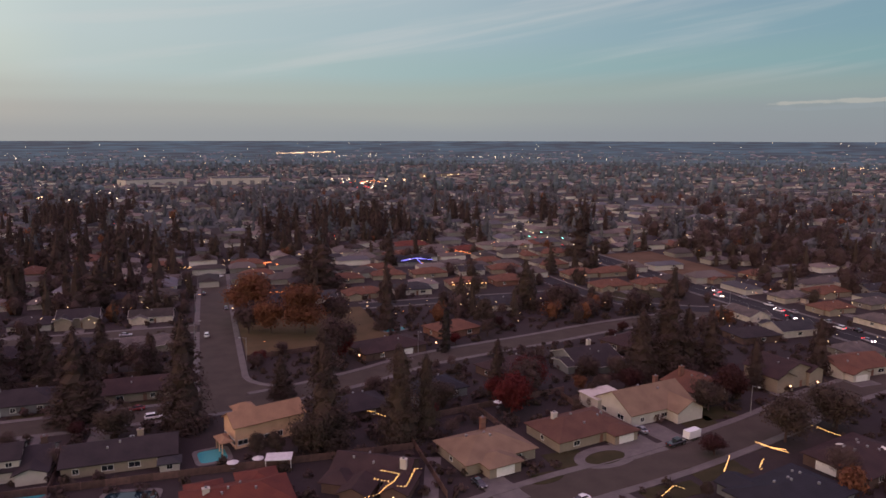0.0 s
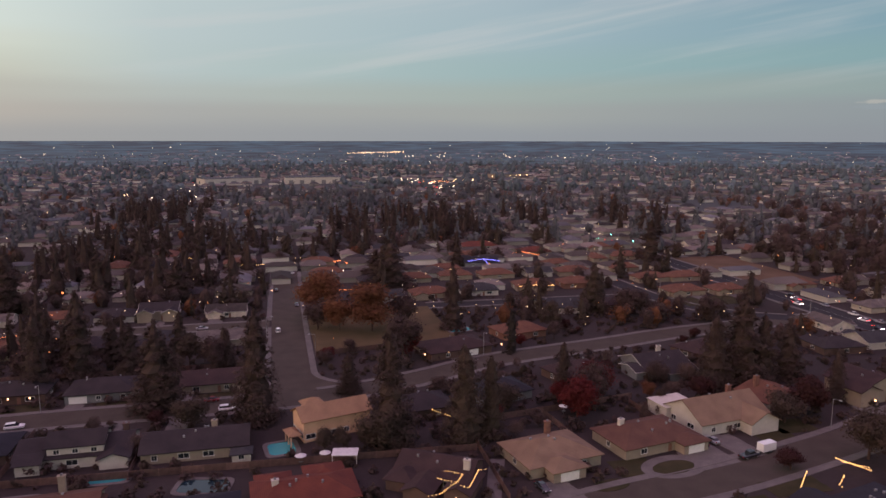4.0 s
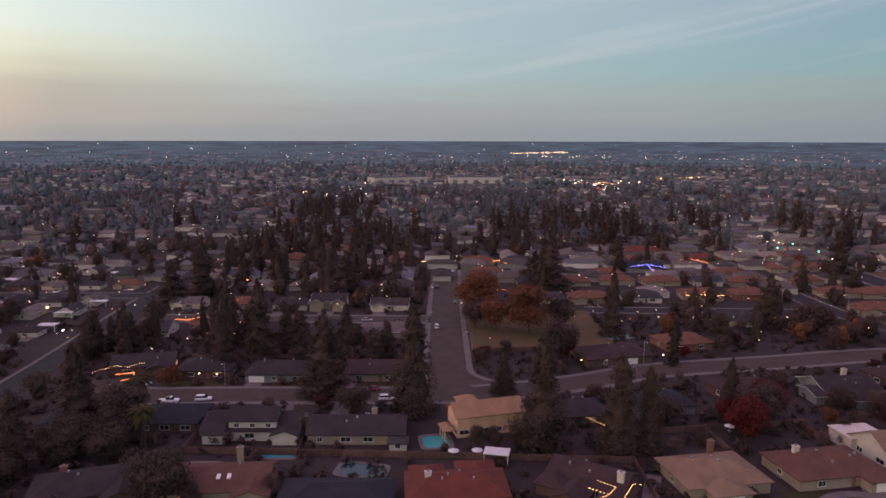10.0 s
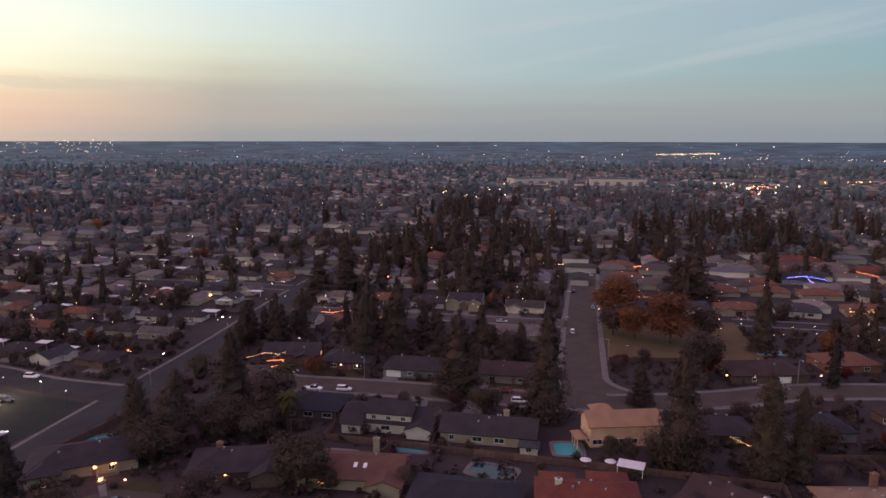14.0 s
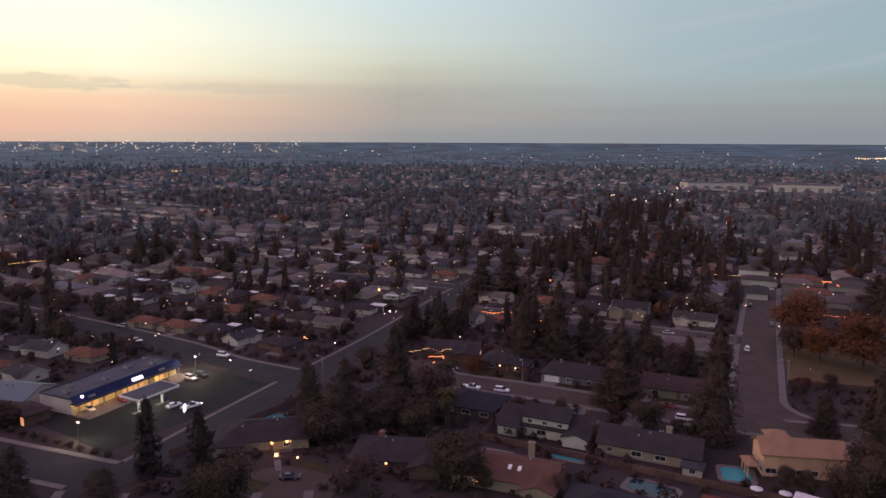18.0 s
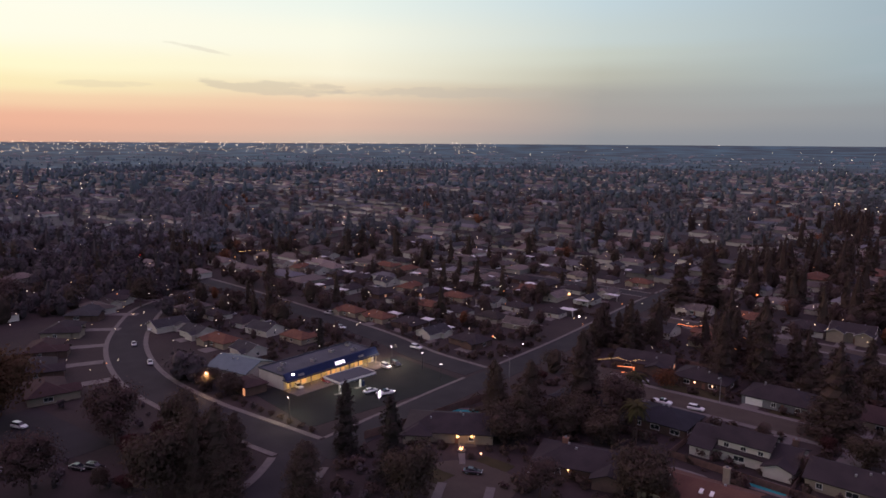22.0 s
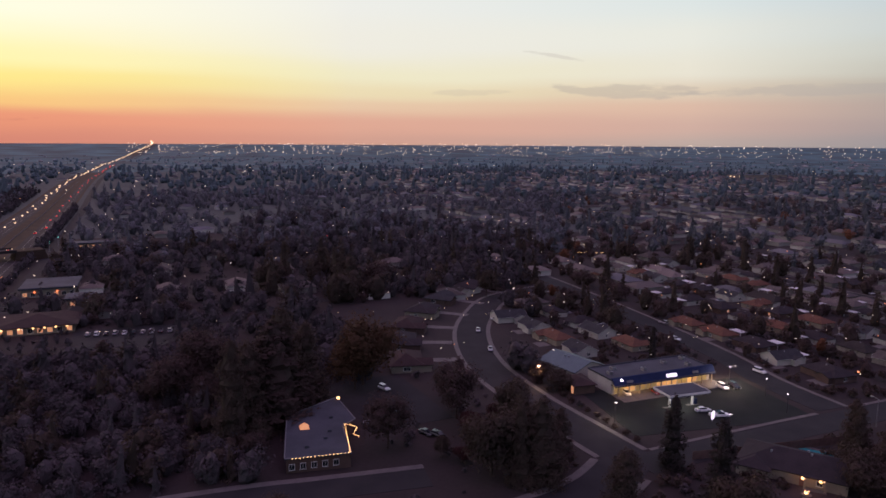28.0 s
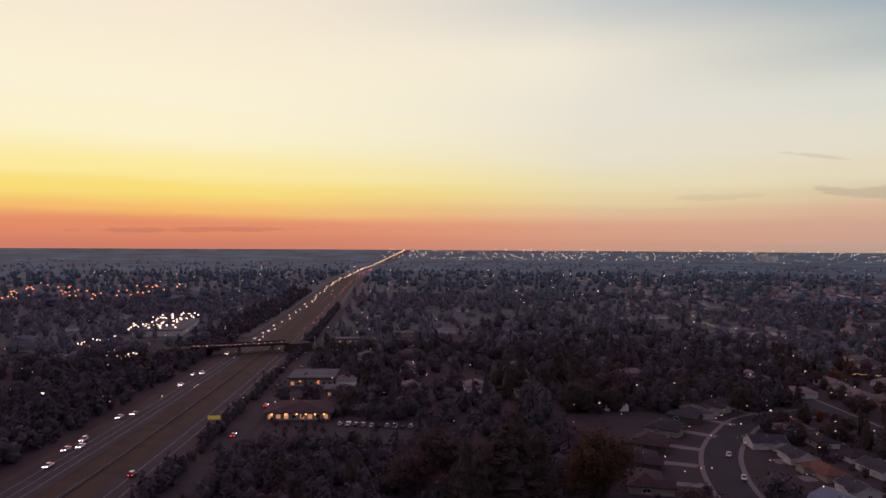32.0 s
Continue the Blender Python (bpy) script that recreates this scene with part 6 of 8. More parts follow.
for p in ((-190, 112), (-181, 113), (-198, 113), (-205, 116)):
    tree("evergreen", *p, 5.5, 3.2)
tree("cypress", -192, 158, 15, 1.9)

# ---- offices with festive edges, seen late ----
flat = thing("flat_roofed_office", pose(-168, 32, 0, 0, 0, -6), "grey flat-roofed office edged with golden bulbs", "office", "offices")


def prism(corners, z0, z1, inset=0.0):
    """An upright block over a polygon, drawn in towards its middle by inset."""
    cx, cy = sum(c[0] for c in corners) / len(corners), sum(c[1] for c in corners) / len(corners)
    bm = bmesh.new()
    rings = []
    for z in (z0, z1):
        ring = []
        for x, y in corners:
            q = 1 - inset / math.hypot(x - cx, y - cy)
            ring.append(bm.verts.new((cx + (x - cx) * q, cy + (y - cy) * q, z)))
        rings.append(ring)
    n = len(corners)
    for i in range(n):
        bm.faces.new((rings[0][i], rings[0][(i + 1) % n], rings[1][(i + 1) % n], rings[1][i]))
    bm.faces.new(rings[0][::-1])
    bm.faces.new(rings[1])
    bmesh.ops.recalc_face_normals(bm, faces=bm.faces)
    return bm


turn_back = pose(-168, 32, 0, 0, 0, -6).inverted()
PLAN = [tuple((turn_back @ Vector((x, y, 0)))[:2]) for x, y in ((-155.5, 23.0), (-153.1, 38.5), (-169.5, 40.3), (-173.0, 44.8), (-190.6, 43.9), (-181.4, 28.0))]
part("wall", prism(PLAN, 0, 3.6, 0.6), M["wall_brown"], flat)
part("roof", prism(PLAN, 3.604, 3.85), M["flat_roof"], flat)
for (x0, y0), (x1, y1) in zip(PLAN, PLAN[1:] + PLAN[:1]):
    bm = boxed(0.16, math.hypot(x1 - x0, y1 - y0) - 0.16, -0.12, 0.12, 3.854, 4.05)
    edge = part("parapet", bm, M["wall_grey"], flat)
    edge.matrix_basis = pose(x0, y0, 0, 0, 0, math.degrees(math.atan2(y1 - y0, x1 - x0)))
sk = part("skylight", pitched(1.5, 1.2, 3.9, 0.6), M["lit_window"], flat, "glowing orange roof lantern")
sk.matrix_basis = pose(-4, -1.5, 0.55)
for (x, y) in ((4, 3), (8, -2), (-9, 6), (0, 4.5)):
    part("roof_unit", boxed(x - 0.6, x + 0.6, y - 0.45, y + 0.45, 3.852, 4.4), M["flat_roof"], flat)
for k in range(5):
    window_part(flat, 13.4, -6 + k * 2.6, 1.7, 1.2, 1.4, "e")
string_lights([(-170.6, 41.2, 4.1), (-153.0, 38.2, 4.1), (-154.6, 24.2, 4.1)], "gold", "golden bulbs along the flat roof edge", 0.85, 0.075)
string_lights([(-170.6, 41.2, 4.1), (-169.2, 44.2, 3.2), (-167.8, 42.8, 2.0), (-168.4, 44.6, 0.8)], "gold", "golden bulbs wound round an entrance post", 0.45, 0.08)
wall_lamp(-189.4, 44.1, 4.2, "gold", 0.4, "bright golden lamp at the office corner")
patch(-214, -172, 47, 72, "bend_asphalt", "car_park", "dark asphalt office car park", "car park", 4, 0.05)
car(-201.8, 61.9, 20, "suv", "car_white")
car(-184, 58.5, 35, "sedan", "car_dark")
car(-165, 62, 25, "sedan", "car_dark")
car(-162, 64.5, 25, "suv", "car_dark")
car(-176, 50, 30, "sedan", "car_silver")
for x, y, rz, kind, colour in ((-214, 187, 7, "sedan", "car_white"), (-236, 199.5, 187, "suv", "car_silver"), (-262, 193, 6, "sedan", "car_white"), (-171, 186.5, 5, "suv", "car_white"),
                               (-228, 112, -24, "sedan", "car_silver"), (-270, 134, -40, "suv", "car_white"), (-190, 206, 90, "pickup", "car_white"), (-155, 208, 90, "sedan", "car_white")):
    car(x, y, rz, kind, colour)


# ---- festive and porch lights ----
string_lights([(33.5, 137.9, 4.6), (37.0, 135.0, 4.6), (34.9, 131.8, 4.6), (31.1, 134.7, 4.6)], "gold", "golden bulbs along zigzag eaves")
string_lights([(27.6, 128.0, 4.4), (30.8, 128.4, 4.4), (33.2, 131.1, 4.4), (35.0, 132.2, 4.4)], "gold", "golden bulbs along a porch eave")
string_lights([(35.0, 130.4, 4.6), (36.8, 129.1, 4.6), (41.0, 136.4, 4.6), (42.7, 135.8, 4.6)], "gold", "golden bulbs round the garage eaves")
wall_lamp(34.6, 131.2, 1.6, "warm", 0.16, "warm lantern beside the lit porch")
string_lights([(39.4, 176.8, 2.6), (43.4, 171.2, 2.6)], "gold", "golden bulbs on a garden trellis")
string_lights([(111.5, 121.2, 3.5), (104.7, 115.1, 3.5)], "gold", "golden bulbs up a gable edge")
string_lights([(118.2, 117.8, 3.5), (113.4, 114.1, 3.5), (113.8, 113.0, 3.5)], "gold", "golden bulbs round a gable foot")
string_lights([(125.0, 127.8, 2), (127.2, 124.0, 1.8), (128.9, 121.8, 2)], "gold", "golden bulbs over a garden hedge", 0.45)
string_lights([(126.2, 127.2, 1.4), (129.2, 121.4, 1.4)], "gold", "second string of bulbs along the hedge", 0.45)
string_lights([(92.4, 112.2, 3), (91.3, 114.4, 3), (85.9, 111.4, 3)], "gold", "golden bulbs along a front eave")
string_lights([(146.3, 131.4, 1.9), (148.0, 126, 1.7), (148.6, 123.2, 1.9)], "gold", "golden bulbs along a hedge")
string_lights([(-108.8, 210.8, 3.0), (-103, 214.5, 4.2), (-99.3, 216.2, 3.0), (-97, 218, 3.8), (-92.8, 221.0, 3.0)], "gold", "golden bulbs along gabled eaves")
string_lights([(-102.5, 213.2, 1.6), (-97.5, 215.6, 1.6), (-96.5, 213.0, 0.8), (-99.5, 210.5, 0.6)], "orange", "orange lights on a porch", 0.35, 0.09)
string_lights([(-109.5, 270.2, 2.9), (-105, 273.4, 4.0), (-101.5, 276.3, 2.9), (-97, 279, 3.6), (-94.5, 281, 2.9)], "orange", "orange bulbs along a low roof", 0.35, 0.09)
string_lights([(-55.4, 301.6, 2.4), (-51.6, 301.6, 2.4)], "gold", "golden bulbs over a porch", 0.3, 0.099)
string_lights([(-46.6, 301.6, 2.6), (-41.2, 301.6, 2.6)], "gold", "golden bulbs over a garage", 0.35, 0.099)
string_lights([(19.5, 332.2, 3.4), (39.0, 331.8, 3.4)], "orange", "orange bulbs along a low roof behind the park", 0.6, 0.09)
string_lights([(116.5, 322.2, 3), (121.5, 320.0, 3), (124, 319.6, 4.1), (127, 319.4, 3), (134.6, 321.8, 3)], "gold", "amber bulbs along a gabled eave", 0.45, 0.099)
string_lights([(110, 393.6, 3.6), (119, 392.4, 5.0), (129, 391.4, 3.6)], "blue_bulb", "blue bulbs along roof edges", 0.4, 0.112)
string_lights([(119, 392.4, 5.0), (121.5, 385.5, 1.5)], "blue_bulb", "blue bulbs hung to the ground", 0.4, 0.112)
string_lights([(144, 416, 3.2), (152, 418, 4.0), (160.4, 408.4, 3.2)], "orange", "orange bulbs along a roof", 0.5, 0.112)
string_lights([(-21.4, 414.1, 3), (-5.2, 413.5, 3)], "gold", "golden bulbs along a far eave", 0.7, 0.1)
string_lights([(-58, 447, 3.2), (-44, 445, 3.2)], "gold", "golden bulbs along a distant eave", 0.6, 0.136)
for x, y, z in ((56.5, 226.6, 2.4), (48.2, 226.2, 2.4), (-105.6, 131.4, 2.5), (-102.5, 134.1, 2.5), (-82, 132.4, 2.3), (-78.5, 132.9, 2.3), (-69, 134, 2.2), (-97.8, 130.4, 0.6),
                (-113.5, 124, 0.6), (-75.5, 212.4, 2.4), (-70, 212.5, 2.2), (163, 154.6, 2.6), (174, 155, 2.4), (84, 241.5, 2.2), (-40, 136.6, 2.6), (78, 233, 2.0)):
    wall_lamp(x, y, z)
string_lights([(32.5, 414, 3.2), (36, 412, 4.0), (40, 405.4, 3.2)], "orange", "orange bulbs round a porch beyond the park", 0.4, 0.14)
string_lights([(-71, 431, 3.2), (-68.5, 429, 5.0), (-65.5, 428, 3.2)], "orange", "orange bulbs up a far gable", 0.4, 0.14)
string_lights([(-404, 264, 3.2), (-398, 273, 3.6), (-393, 282, 3.2)], "gold", "golden bulbs along a far roof", 0.6, 0.07)
string_lights([(-284, 342, 3.2), (-279.5, 341, 3.2)], "orange", "orange bulbs over a far porch", 0.4, 0.13)
wall_lamp(-286, 212.8, 3.0, "orange", 0.3, "orange lantern on a house front")
wall_lamp(-155.3, 213.7, 2.0, "orange", 0.26, "orange lantern beside a white gable")
wall_lamp(-99.5, 357.6, 3.0, "orange", 0.34, "orange lantern under trees")
for x, y, z in ((-106.3, 131.7, 2.2), (-103.6, 134.1, 2.2), (-102.5, 128.3, 1.2)):
    wall_lamp(x, y, z, "gold", 0.3, "bright golden lantern at the lit entrance")
for x, y, z in ((-83.9, 135.9, 2.4), (-81.6, 135.6, 2.4), (-75.0, 133.5, 2.4)):
    wall_lamp(x, y, z, "gold", 0.17, "golden lantern beside a porch")
entrance = bpy.data.lights.new("entrance_light", "POINT")
entrance.energy, entrance.shadow_soft_size, entrance.color = 160, 0.3, (1.0, 0.66, 0.2)
new("entrance_light", entrance).matrix_world = pose(-103.6, 130.2, 2.1)
wall_lamp(-146.8, 265.8, 1.5, "white_lamp", 0.24, "bright white lamp on a house front")
wall_lamp(-169.6, 296.3, 3.2, "gold", 0.42, "yellow lamp in a garden tree")
wall_lamp(-139.6, 211, 2.6, "white_lamp", 0.12, "white lamp beside the road")

fountain = thing("lit_fountain", pose(-102.8, 128.9, 0.06), "tiered garden fountain glowing warm", "fountain")
bm = bmesh.new()
tube(bm, (0, 0, 0), (0, 0, 0.4), 1.0, 1.1, 12)
part("basin", bm, M["concrete"], fountain)
bm = bmesh.new()
tube(bm, (0, 0, 0.4), (0, 0, 1.5), 0.25, 0.12, 8)
part("stem", bm, M["concrete"], fountain)
bm = bmesh.new()
tube(bm, (0, 0, 1.0), (0, 0, 1.15), 0.3, 0.6, 10)
part("glow_bowl", bm, M["lit_window"], fountain)

entry = thing("entrance_porch", pose(-104.4, 133.3, 0, 0, 0, 40), "warmly lit house entrance between two pillars", "porch")
# entry wall made emissive, standing in for lantern light falling on it
part("lit_hall", boxed(-1.3, 1.3, 0.3, 0.4, 0.1, 2.5), M["lit_window"], entry)
part("porch_roof", boxed(-2.6, 2.6, -1.0, 1.2, 2.75, 2.95), M["roof_dark"], entry)
for px in (-2.1, 2.1):
    part("pillar", boxed(px - 0.22, px + 0.22, -0.9, -0.5, 0, 2.75), M["wall_cream"], entry)
part("step", boxed(-2.4, 2.4, -1.6, 0.28, 0, 0.12), M["concrete"], entry)
part("ceiling_lamp", boxed(-0.3, 0.3, -0.3, 0.0, 2.5, 2.74), M["warm"], entry)
patch(-101.6, -100.2, 122.5, 131, "concrete", "garden_path", "pale path to the lit entrance", "path", 40, 0.12)
for px, py in ((-98.6, 127.6), (-109.6, 128.8), (-107.5, 126.9)):
    tree("shrub", px, py, 1.6, 1.5)

# garden things close by
gz = thing("patio_cover", pose(14, 155.6, 0, 0, 0, -12), "white flat patio cover on posts", "pergola")
part("cover", boxed(-3, 3, -2, 2, 2.7, 2.9), M["canvas"], gz)
for x in (-2.8, 2.8):
    for y in (-1.8, 1.8):
        part("post", boxed(x - 0.07, x + 0.07, y - 0.07, y + 0.07, 0, 2.7), M["trim"], gz)


def parasol(x, y):
    ob = thing("garden_parasol", pose(x, y, 0), "pale garden parasol over a table", "parasol", "parasols")
    bm = bmesh.new()
    tube(bm, (0, 0, 0), (0, 0, 2.5), 0.04, 0.03, 6)
    part("pole", bm, M["steel"], ob)
    bm = bmesh.new()
    tube(bm, (0, 0, 2.1), (0, 0, 2.6), 1.4, 0.05, 8)
    part("shade", bm, M["canvas"], ob)
    bm = bmesh.new()
    tube(bm, (0, 0, 0.7), (0, 0, 0.75), 0.6, 0.6, 12)
    part("tabletop", bm, M["wall_grey"], ob)


parasol(3.8, 157.5)
parasol(9.5, 157.8)
parasol(76, 172)
shed = house(-9.8, 163.2, 4.2, 3.4, "small white garden shed with flat lid", roof="roof_grey", wall="wall_white", rise=0.5, h=2.2, windows=1, name="garden_shed", vents=0)
for (x, y, rz) in ((238, 420, 90), (233, 380, 270), (239.5, 318, 90), (233.5, 300, 270), (239, 276, 90), (233, 268, 270), (238.6, 236, 90), (233.6, 224, 270), (239, 205, 90), (234, 188, 270), (239, 460, 90), (233, 500, 270), (240.5, 440, 90)):
    car(x, y, rz, ("sedan", "suv")[int(y) % 2], ("car_white", "car_dark", "car_silver")[int(x + y) % 3], True)
for y in (200, 214, 232, 246, 262, 284):
    car(242.6, y, 90, "sedan", ("car_white", "car_silver", "car_dark")[int(y) % 3])
car(-254, 119, -25, "sedan", "car_silver", False, "silver sedan driving round the bend")


def signal(x, y, h=6.0, mat="green"):
    ob = thing("traffic_signal", pose(x, y, 0), "traffic signal showing green over the road" if mat == "green" else "traffic signal showing red over the road", "traffic light", "traffic signals")
    bm = bmesh.new()
    tube(bm, (0, 0, 0), (0, 0, h), 0.12, 0.09, 7)
    part("pole", bm, M["steel"], ob)
    bm = bmesh.new()
    tube(bm, (0, 0, h - 0.2), (-7, 0, h), 0.08, 0.05, 6)
    part("mast_arm", bm, M["steel"], ob)
    hd = part("signal_head", boxed(-6.4, -5.8, -0.2, 0.2, h - 0.7, h + 0.7), M["rubber"], ob)
    part("lens", boxed(-6.45, -5.75, -0.32, -0.21, h - 0.7, h - 0.1), M[mat], hd)


signal(247, 437)
signal(247, 470)
signal(228, 452)
signal(-549, -73, 6.5)
signal(-578, -70.5, 6.5)


# ---- garden trees, scattered over yards ----
# open ground that stays free of trees and shrubs
CLEAR = [(12, 66, 243, 304), (410, 495, 600, 730), (-125, 112, 1040, 1192), (400, 500, 1170, 1290), (-151, -141, 232, 270), (-174, -160, 262, 300), (-322, -212, 66, 150), (-176, -137, 112, 175), (246, 285, 312, 396), (-214, -172, 46, 74), (76, 104, 129, 142), (-312, -262, -36, 4), (-107, -84, 108, 131),
         (53, 64, 120, 137), (182, 222, 276, 292), (106, 128, 136, 149), (-14, 26, 164, 216), (-190, -150, 18, 46),
         (-345, -262, -76, -33), (-420, -358, -80, -36), (94, 150, 106, 134), (-64, -34, 268, 304), (-600, -480, -88, -58), (-590, -520, -66, -38)]


def yards(n, x0, x1, y0, y1, kinds, hs):
    rn = random.Random(int(x0 * 3 + y0 + n))
    spots = [(o.location.x, o.location.y) for o in scene.objects if o.type == "EMPTY" and o.get("category") in ("house", "shop", "office", "canopy", "car", "truck", "swimming pool")]
    made = tries = 0
    while made < n and tries < 40 * n:
        tries += 1
        x, y = rn.uniform(x0, x1), rn.uniform(y0, y1)
        if math.hypot(x, y) < 128 or any(b[0] < x < b[1] and b[2] < y < b[3] for b in CLEAR) or road_gap(x, y) < 3.2 or any(abs(x - a) < 11.5 and abs(y - b) < 8.5 for a, b in spots):
            continue
        k = rn.choice(kinds)
        s = rn.uniform(*hs)
        tree(k, x, y, TREES[k][2] * s, TREES[k][3] * s)
        made += 1


# ---- rows of houses further out ----
KINDS = [
    dict(w=19, d=12, label="low house with a weathered brown roof", roof="roof_any", wall="wall_any", hip=True, wings=[(5, -6.5, 7, 6, "y", True)]),
    dict(w=20, d=12, label="low house with a faded gabled roof", roof="roof_any", wall="wall_any", hip=False, trim=True, wings=[(-5, -6, 7, 6, "y", False)]),
    dict(w=18, d=13, label="single-storey house with pale walls and dark roof", roof="roof_dark", wall="wall_white", hip=True, wings=[]),
    dict(w=17, d=12, label="small house with grey shingles", roof="roof_grey", wall="wall_white", hip=False, trim=True, wings=[(4, -6, 7, 5, "y", False)]),
    dict(w=21, d=12, label="low house with a rust-brown roof", roof="roof_rust", wall="wall_cream", hip=True, wings=[(-6, -6, 7, 6, "y", False)]),
    dict(w=19, d=13, label="dark house with some windows lit", roof="roof_dark", wall="wall_brown", hip=True, wings=[(5, -6, 7, 6, "y", False)], lit=0.4),
]
TAKEN = [(o.location.x, o.location.y) for o in scene.objects if o.type == "EMPTY" and o.get("category") == "house"]
ROW_RND = random.Random(11)
DRIVES = []


def row_house(x, y, front, size=1.0):
    if road_gap(x, y) < 7 or any(math.hypot(x - a, y - b) < 17 * size for a, b in TAKEN):
        return
    TAKEN.append((x, y))
    DRIVES.append((x, y, front, size))
    k = ROW_RND.choice((4, 4, 0, 3)) if 60 < x < 240 and y > 300 else ROW_RND.randrange(len(KINDS))
    m = pose(x, y, 0, 0, 0, (0 if front == "s" else 180) + ROW_RND.uniform(-5, 5) + (90 if ROW_RND.random() < 0.22 else 0)) @ Matrix.Diagonal((size, size, size ** 0.5, 1))
    if ("house", k) in PROTO:
        copy_thing(PROTO[("house", k)], m)
    else:
        q = dict(KINDS[k])
        w, d, label = q.pop("w"), q.pop("d"), q.pop("label")
        ob = house(0, 0, w, d, label, front="s", vents=1, windows=1, **q)
        ob.matrix_basis = m
        PROTO[("house", k)] = ob


def row(x0, x1, y, front, step=23.0, size=0.95):
    x = x0 + step / 2
    while x < x1:
        row_house(x + ROW_RND.uniform(-1.5, 1.5), y + ROW_RND.uniform(-2.5, 2.5), front, size * ROW_RND.uniform(0.88, 1.06))
        x += step


for y, front in ((267, "n"), (311, "s"), (350, "n"), (384, "n"), (430, "s"), (468, "n")):
    row(-124, -8, y, front)
for y, front in ((322, "s"), (362, "n"), (386, "n"), (424, "s"), (462, "n")):
    row(14, 168, y, front)
for y, front in ((178, "s"), (205, "n"), (232, "s"), (300, "s"), (332, "n"), (366, "s"), (402, "n"), (440, "s")):
    row(184, 226, y, front, 21)
for y in (180, 204, 228, 252, 276, 300, 410, 434):
    row(248, 270, y, "s", 22)
    row(275, 320, y, "s", 23)
for y, front in ((206, "s"), (238, "n"), (262, "s"), (296, "n"), (316, "n"), (352, "s"), (388, "n"), (420, "s")):
    row(-360, -146, y, front, 17.5, 0.74)
for y, front in ((164, "n"), (140, "s")):
    row(-330, -198, y, front, 18, 0.76)


# houses on the outer side of the bend, each with its drive to the kerb
for bx, by, turn, roof, wall in ((-331, 150, 62, "roof_dark", "wall_white"), (-311, 126, 50, "roof_grey", "wall_brown"), (-290, 108, 42, "roof_dark", "wall_cream"), (-268, 93, 32, "roof_brown", "wall_brown"),
                                 (-246, 82, 24, "roof_dark", "wall_brown"), (-222, 76, 14, "roof_brown", "wall_cream")):
    house(bx, by, 16, 11, "low dark house beside the curving road", -turn, roof, wall, front="n", windows=2, vents=1, wings=[(4.5, 5.5, 6, 6, "y", False)])
    TAKEN.append((bx, by))
    c, q = math.cos(radians(-turn)), math.sin(radians(-turn))
    ux, uy = bx - 5 * c - 12.5 * q, by - 5 * q + 12.5 * c
    patch(ux - 2.2, ux + 2.2, uy - 7.5, uy + 7.5, "concrete", "driveway", "pale concrete driveway to the kerb", "driveway", -turn, 0.10)


def drives():
    """Pale drives from the farther houses to their streets."""
    rnd = random.Random(8)
    bm = bmesh.new()
    for (x, y, front, size) in DRIVES:
        sy = -1 if front == "s" else 1
        o, w = rnd.uniform(-5, 5) * size, rnd.uniform(2.2, 3.4)
        y0, y1 = sorted((y + sy * 6.5 * size, y + sy * 13.5 * size))
        if road_gap(x + o, (y0 + y1) / 2) > 3:
            box(bm, x + o - w, x + o + w, y0, y1, 0.0, rnd.uniform(0.08, 0.11))
    me = bpy.data.meshes.new("driveways")
    bm.to_mesh(me)
    bm.free()
    me.materials.append(M["concrete"])
    tagged(new("driveways", me), "pale concrete drives of the farther houses", "driveways", kind="stuff")


drives()


def patio_roof(x, y, rz, w=6.0, d=3.6):
    """A pale flat roof over a terrace or carport."""
    m = pose(x, y, 0, 0, 0, rz)
    if "patio" in PROTO:
        return copy_thing(PROTO["patio"], m @ Matrix.Diagonal((w / 6, d / 3.6, 1, 1)))
    ob = thing("patio_cover", m, "pale flat terrace roof on posts behind a house", "pergola", "terrace roofs")
    part("cover", boxed(-3, 3, -1.8, 1.8, 2.5, 2.68), M["canvas"], ob)
    for px in (-2.8, 2.8):
        part("post", boxed(px - 0.08, px + 0.08, -1.65, -1.49, 0, 2.5), M["trim"], ob)
    PROTO["patio"] = ob


def parked(x, y, rz, colour):
    """A car seen from far off: body, glass and roof alone."""
    key = ("parked", colour)
    m = pose(x, y, 0.11, 0, 0, rz)
    if key in PROTO:
        return copy_thing(PROTO[key], m)
    _, _, body, cab = CARS["sedan"]
    ob = thing("car", m, {"car_white": "white", "car_silver": "silver", "car_dark": "black"}[colour] + " sedan parked in a drive", "car", "cars of the quarter")
    part("body", shifted(loft(body), 0, 0, -0.25), M[colour], ob)
    part("cabin", shifted(loft(cab), 0, 0, -0.25), M["glass"], ob, "dark tinted glass")
    PROTO[key] = ob


bits = random.Random(15)
for (x, y, front, size) in DRIVES:
    sy = -1 if front == "s" else 1
    if x < -140 and y > 195 and bits.random() < 0.5:
        patio_roof(x + bits.uniform(-5, 5), y - sy * 9.5 * size, bits.uniform(-6, 6), bits.uniform(4, 8), bits.uniform(3, 5))
    if bits.random() < 0.42:
        parked(x + bits.uniform(-4, 4), y + sy * bits.uniform(9, 12) * size, 90 + bits.uniform(-8, 8), bits.choice(("car_white", "car_white", "car_silver", "car_dark")))
yards(34, -125, 0, 130, 280, ("evergreen", "brown", "brown", "plum", "bare", "evergreen"), (0.5, 0.85))
yards(32, 12, 120, 150, 260, ("evergreen", "brown", "plum", "bare", "wine"), (0.5, 0.8))
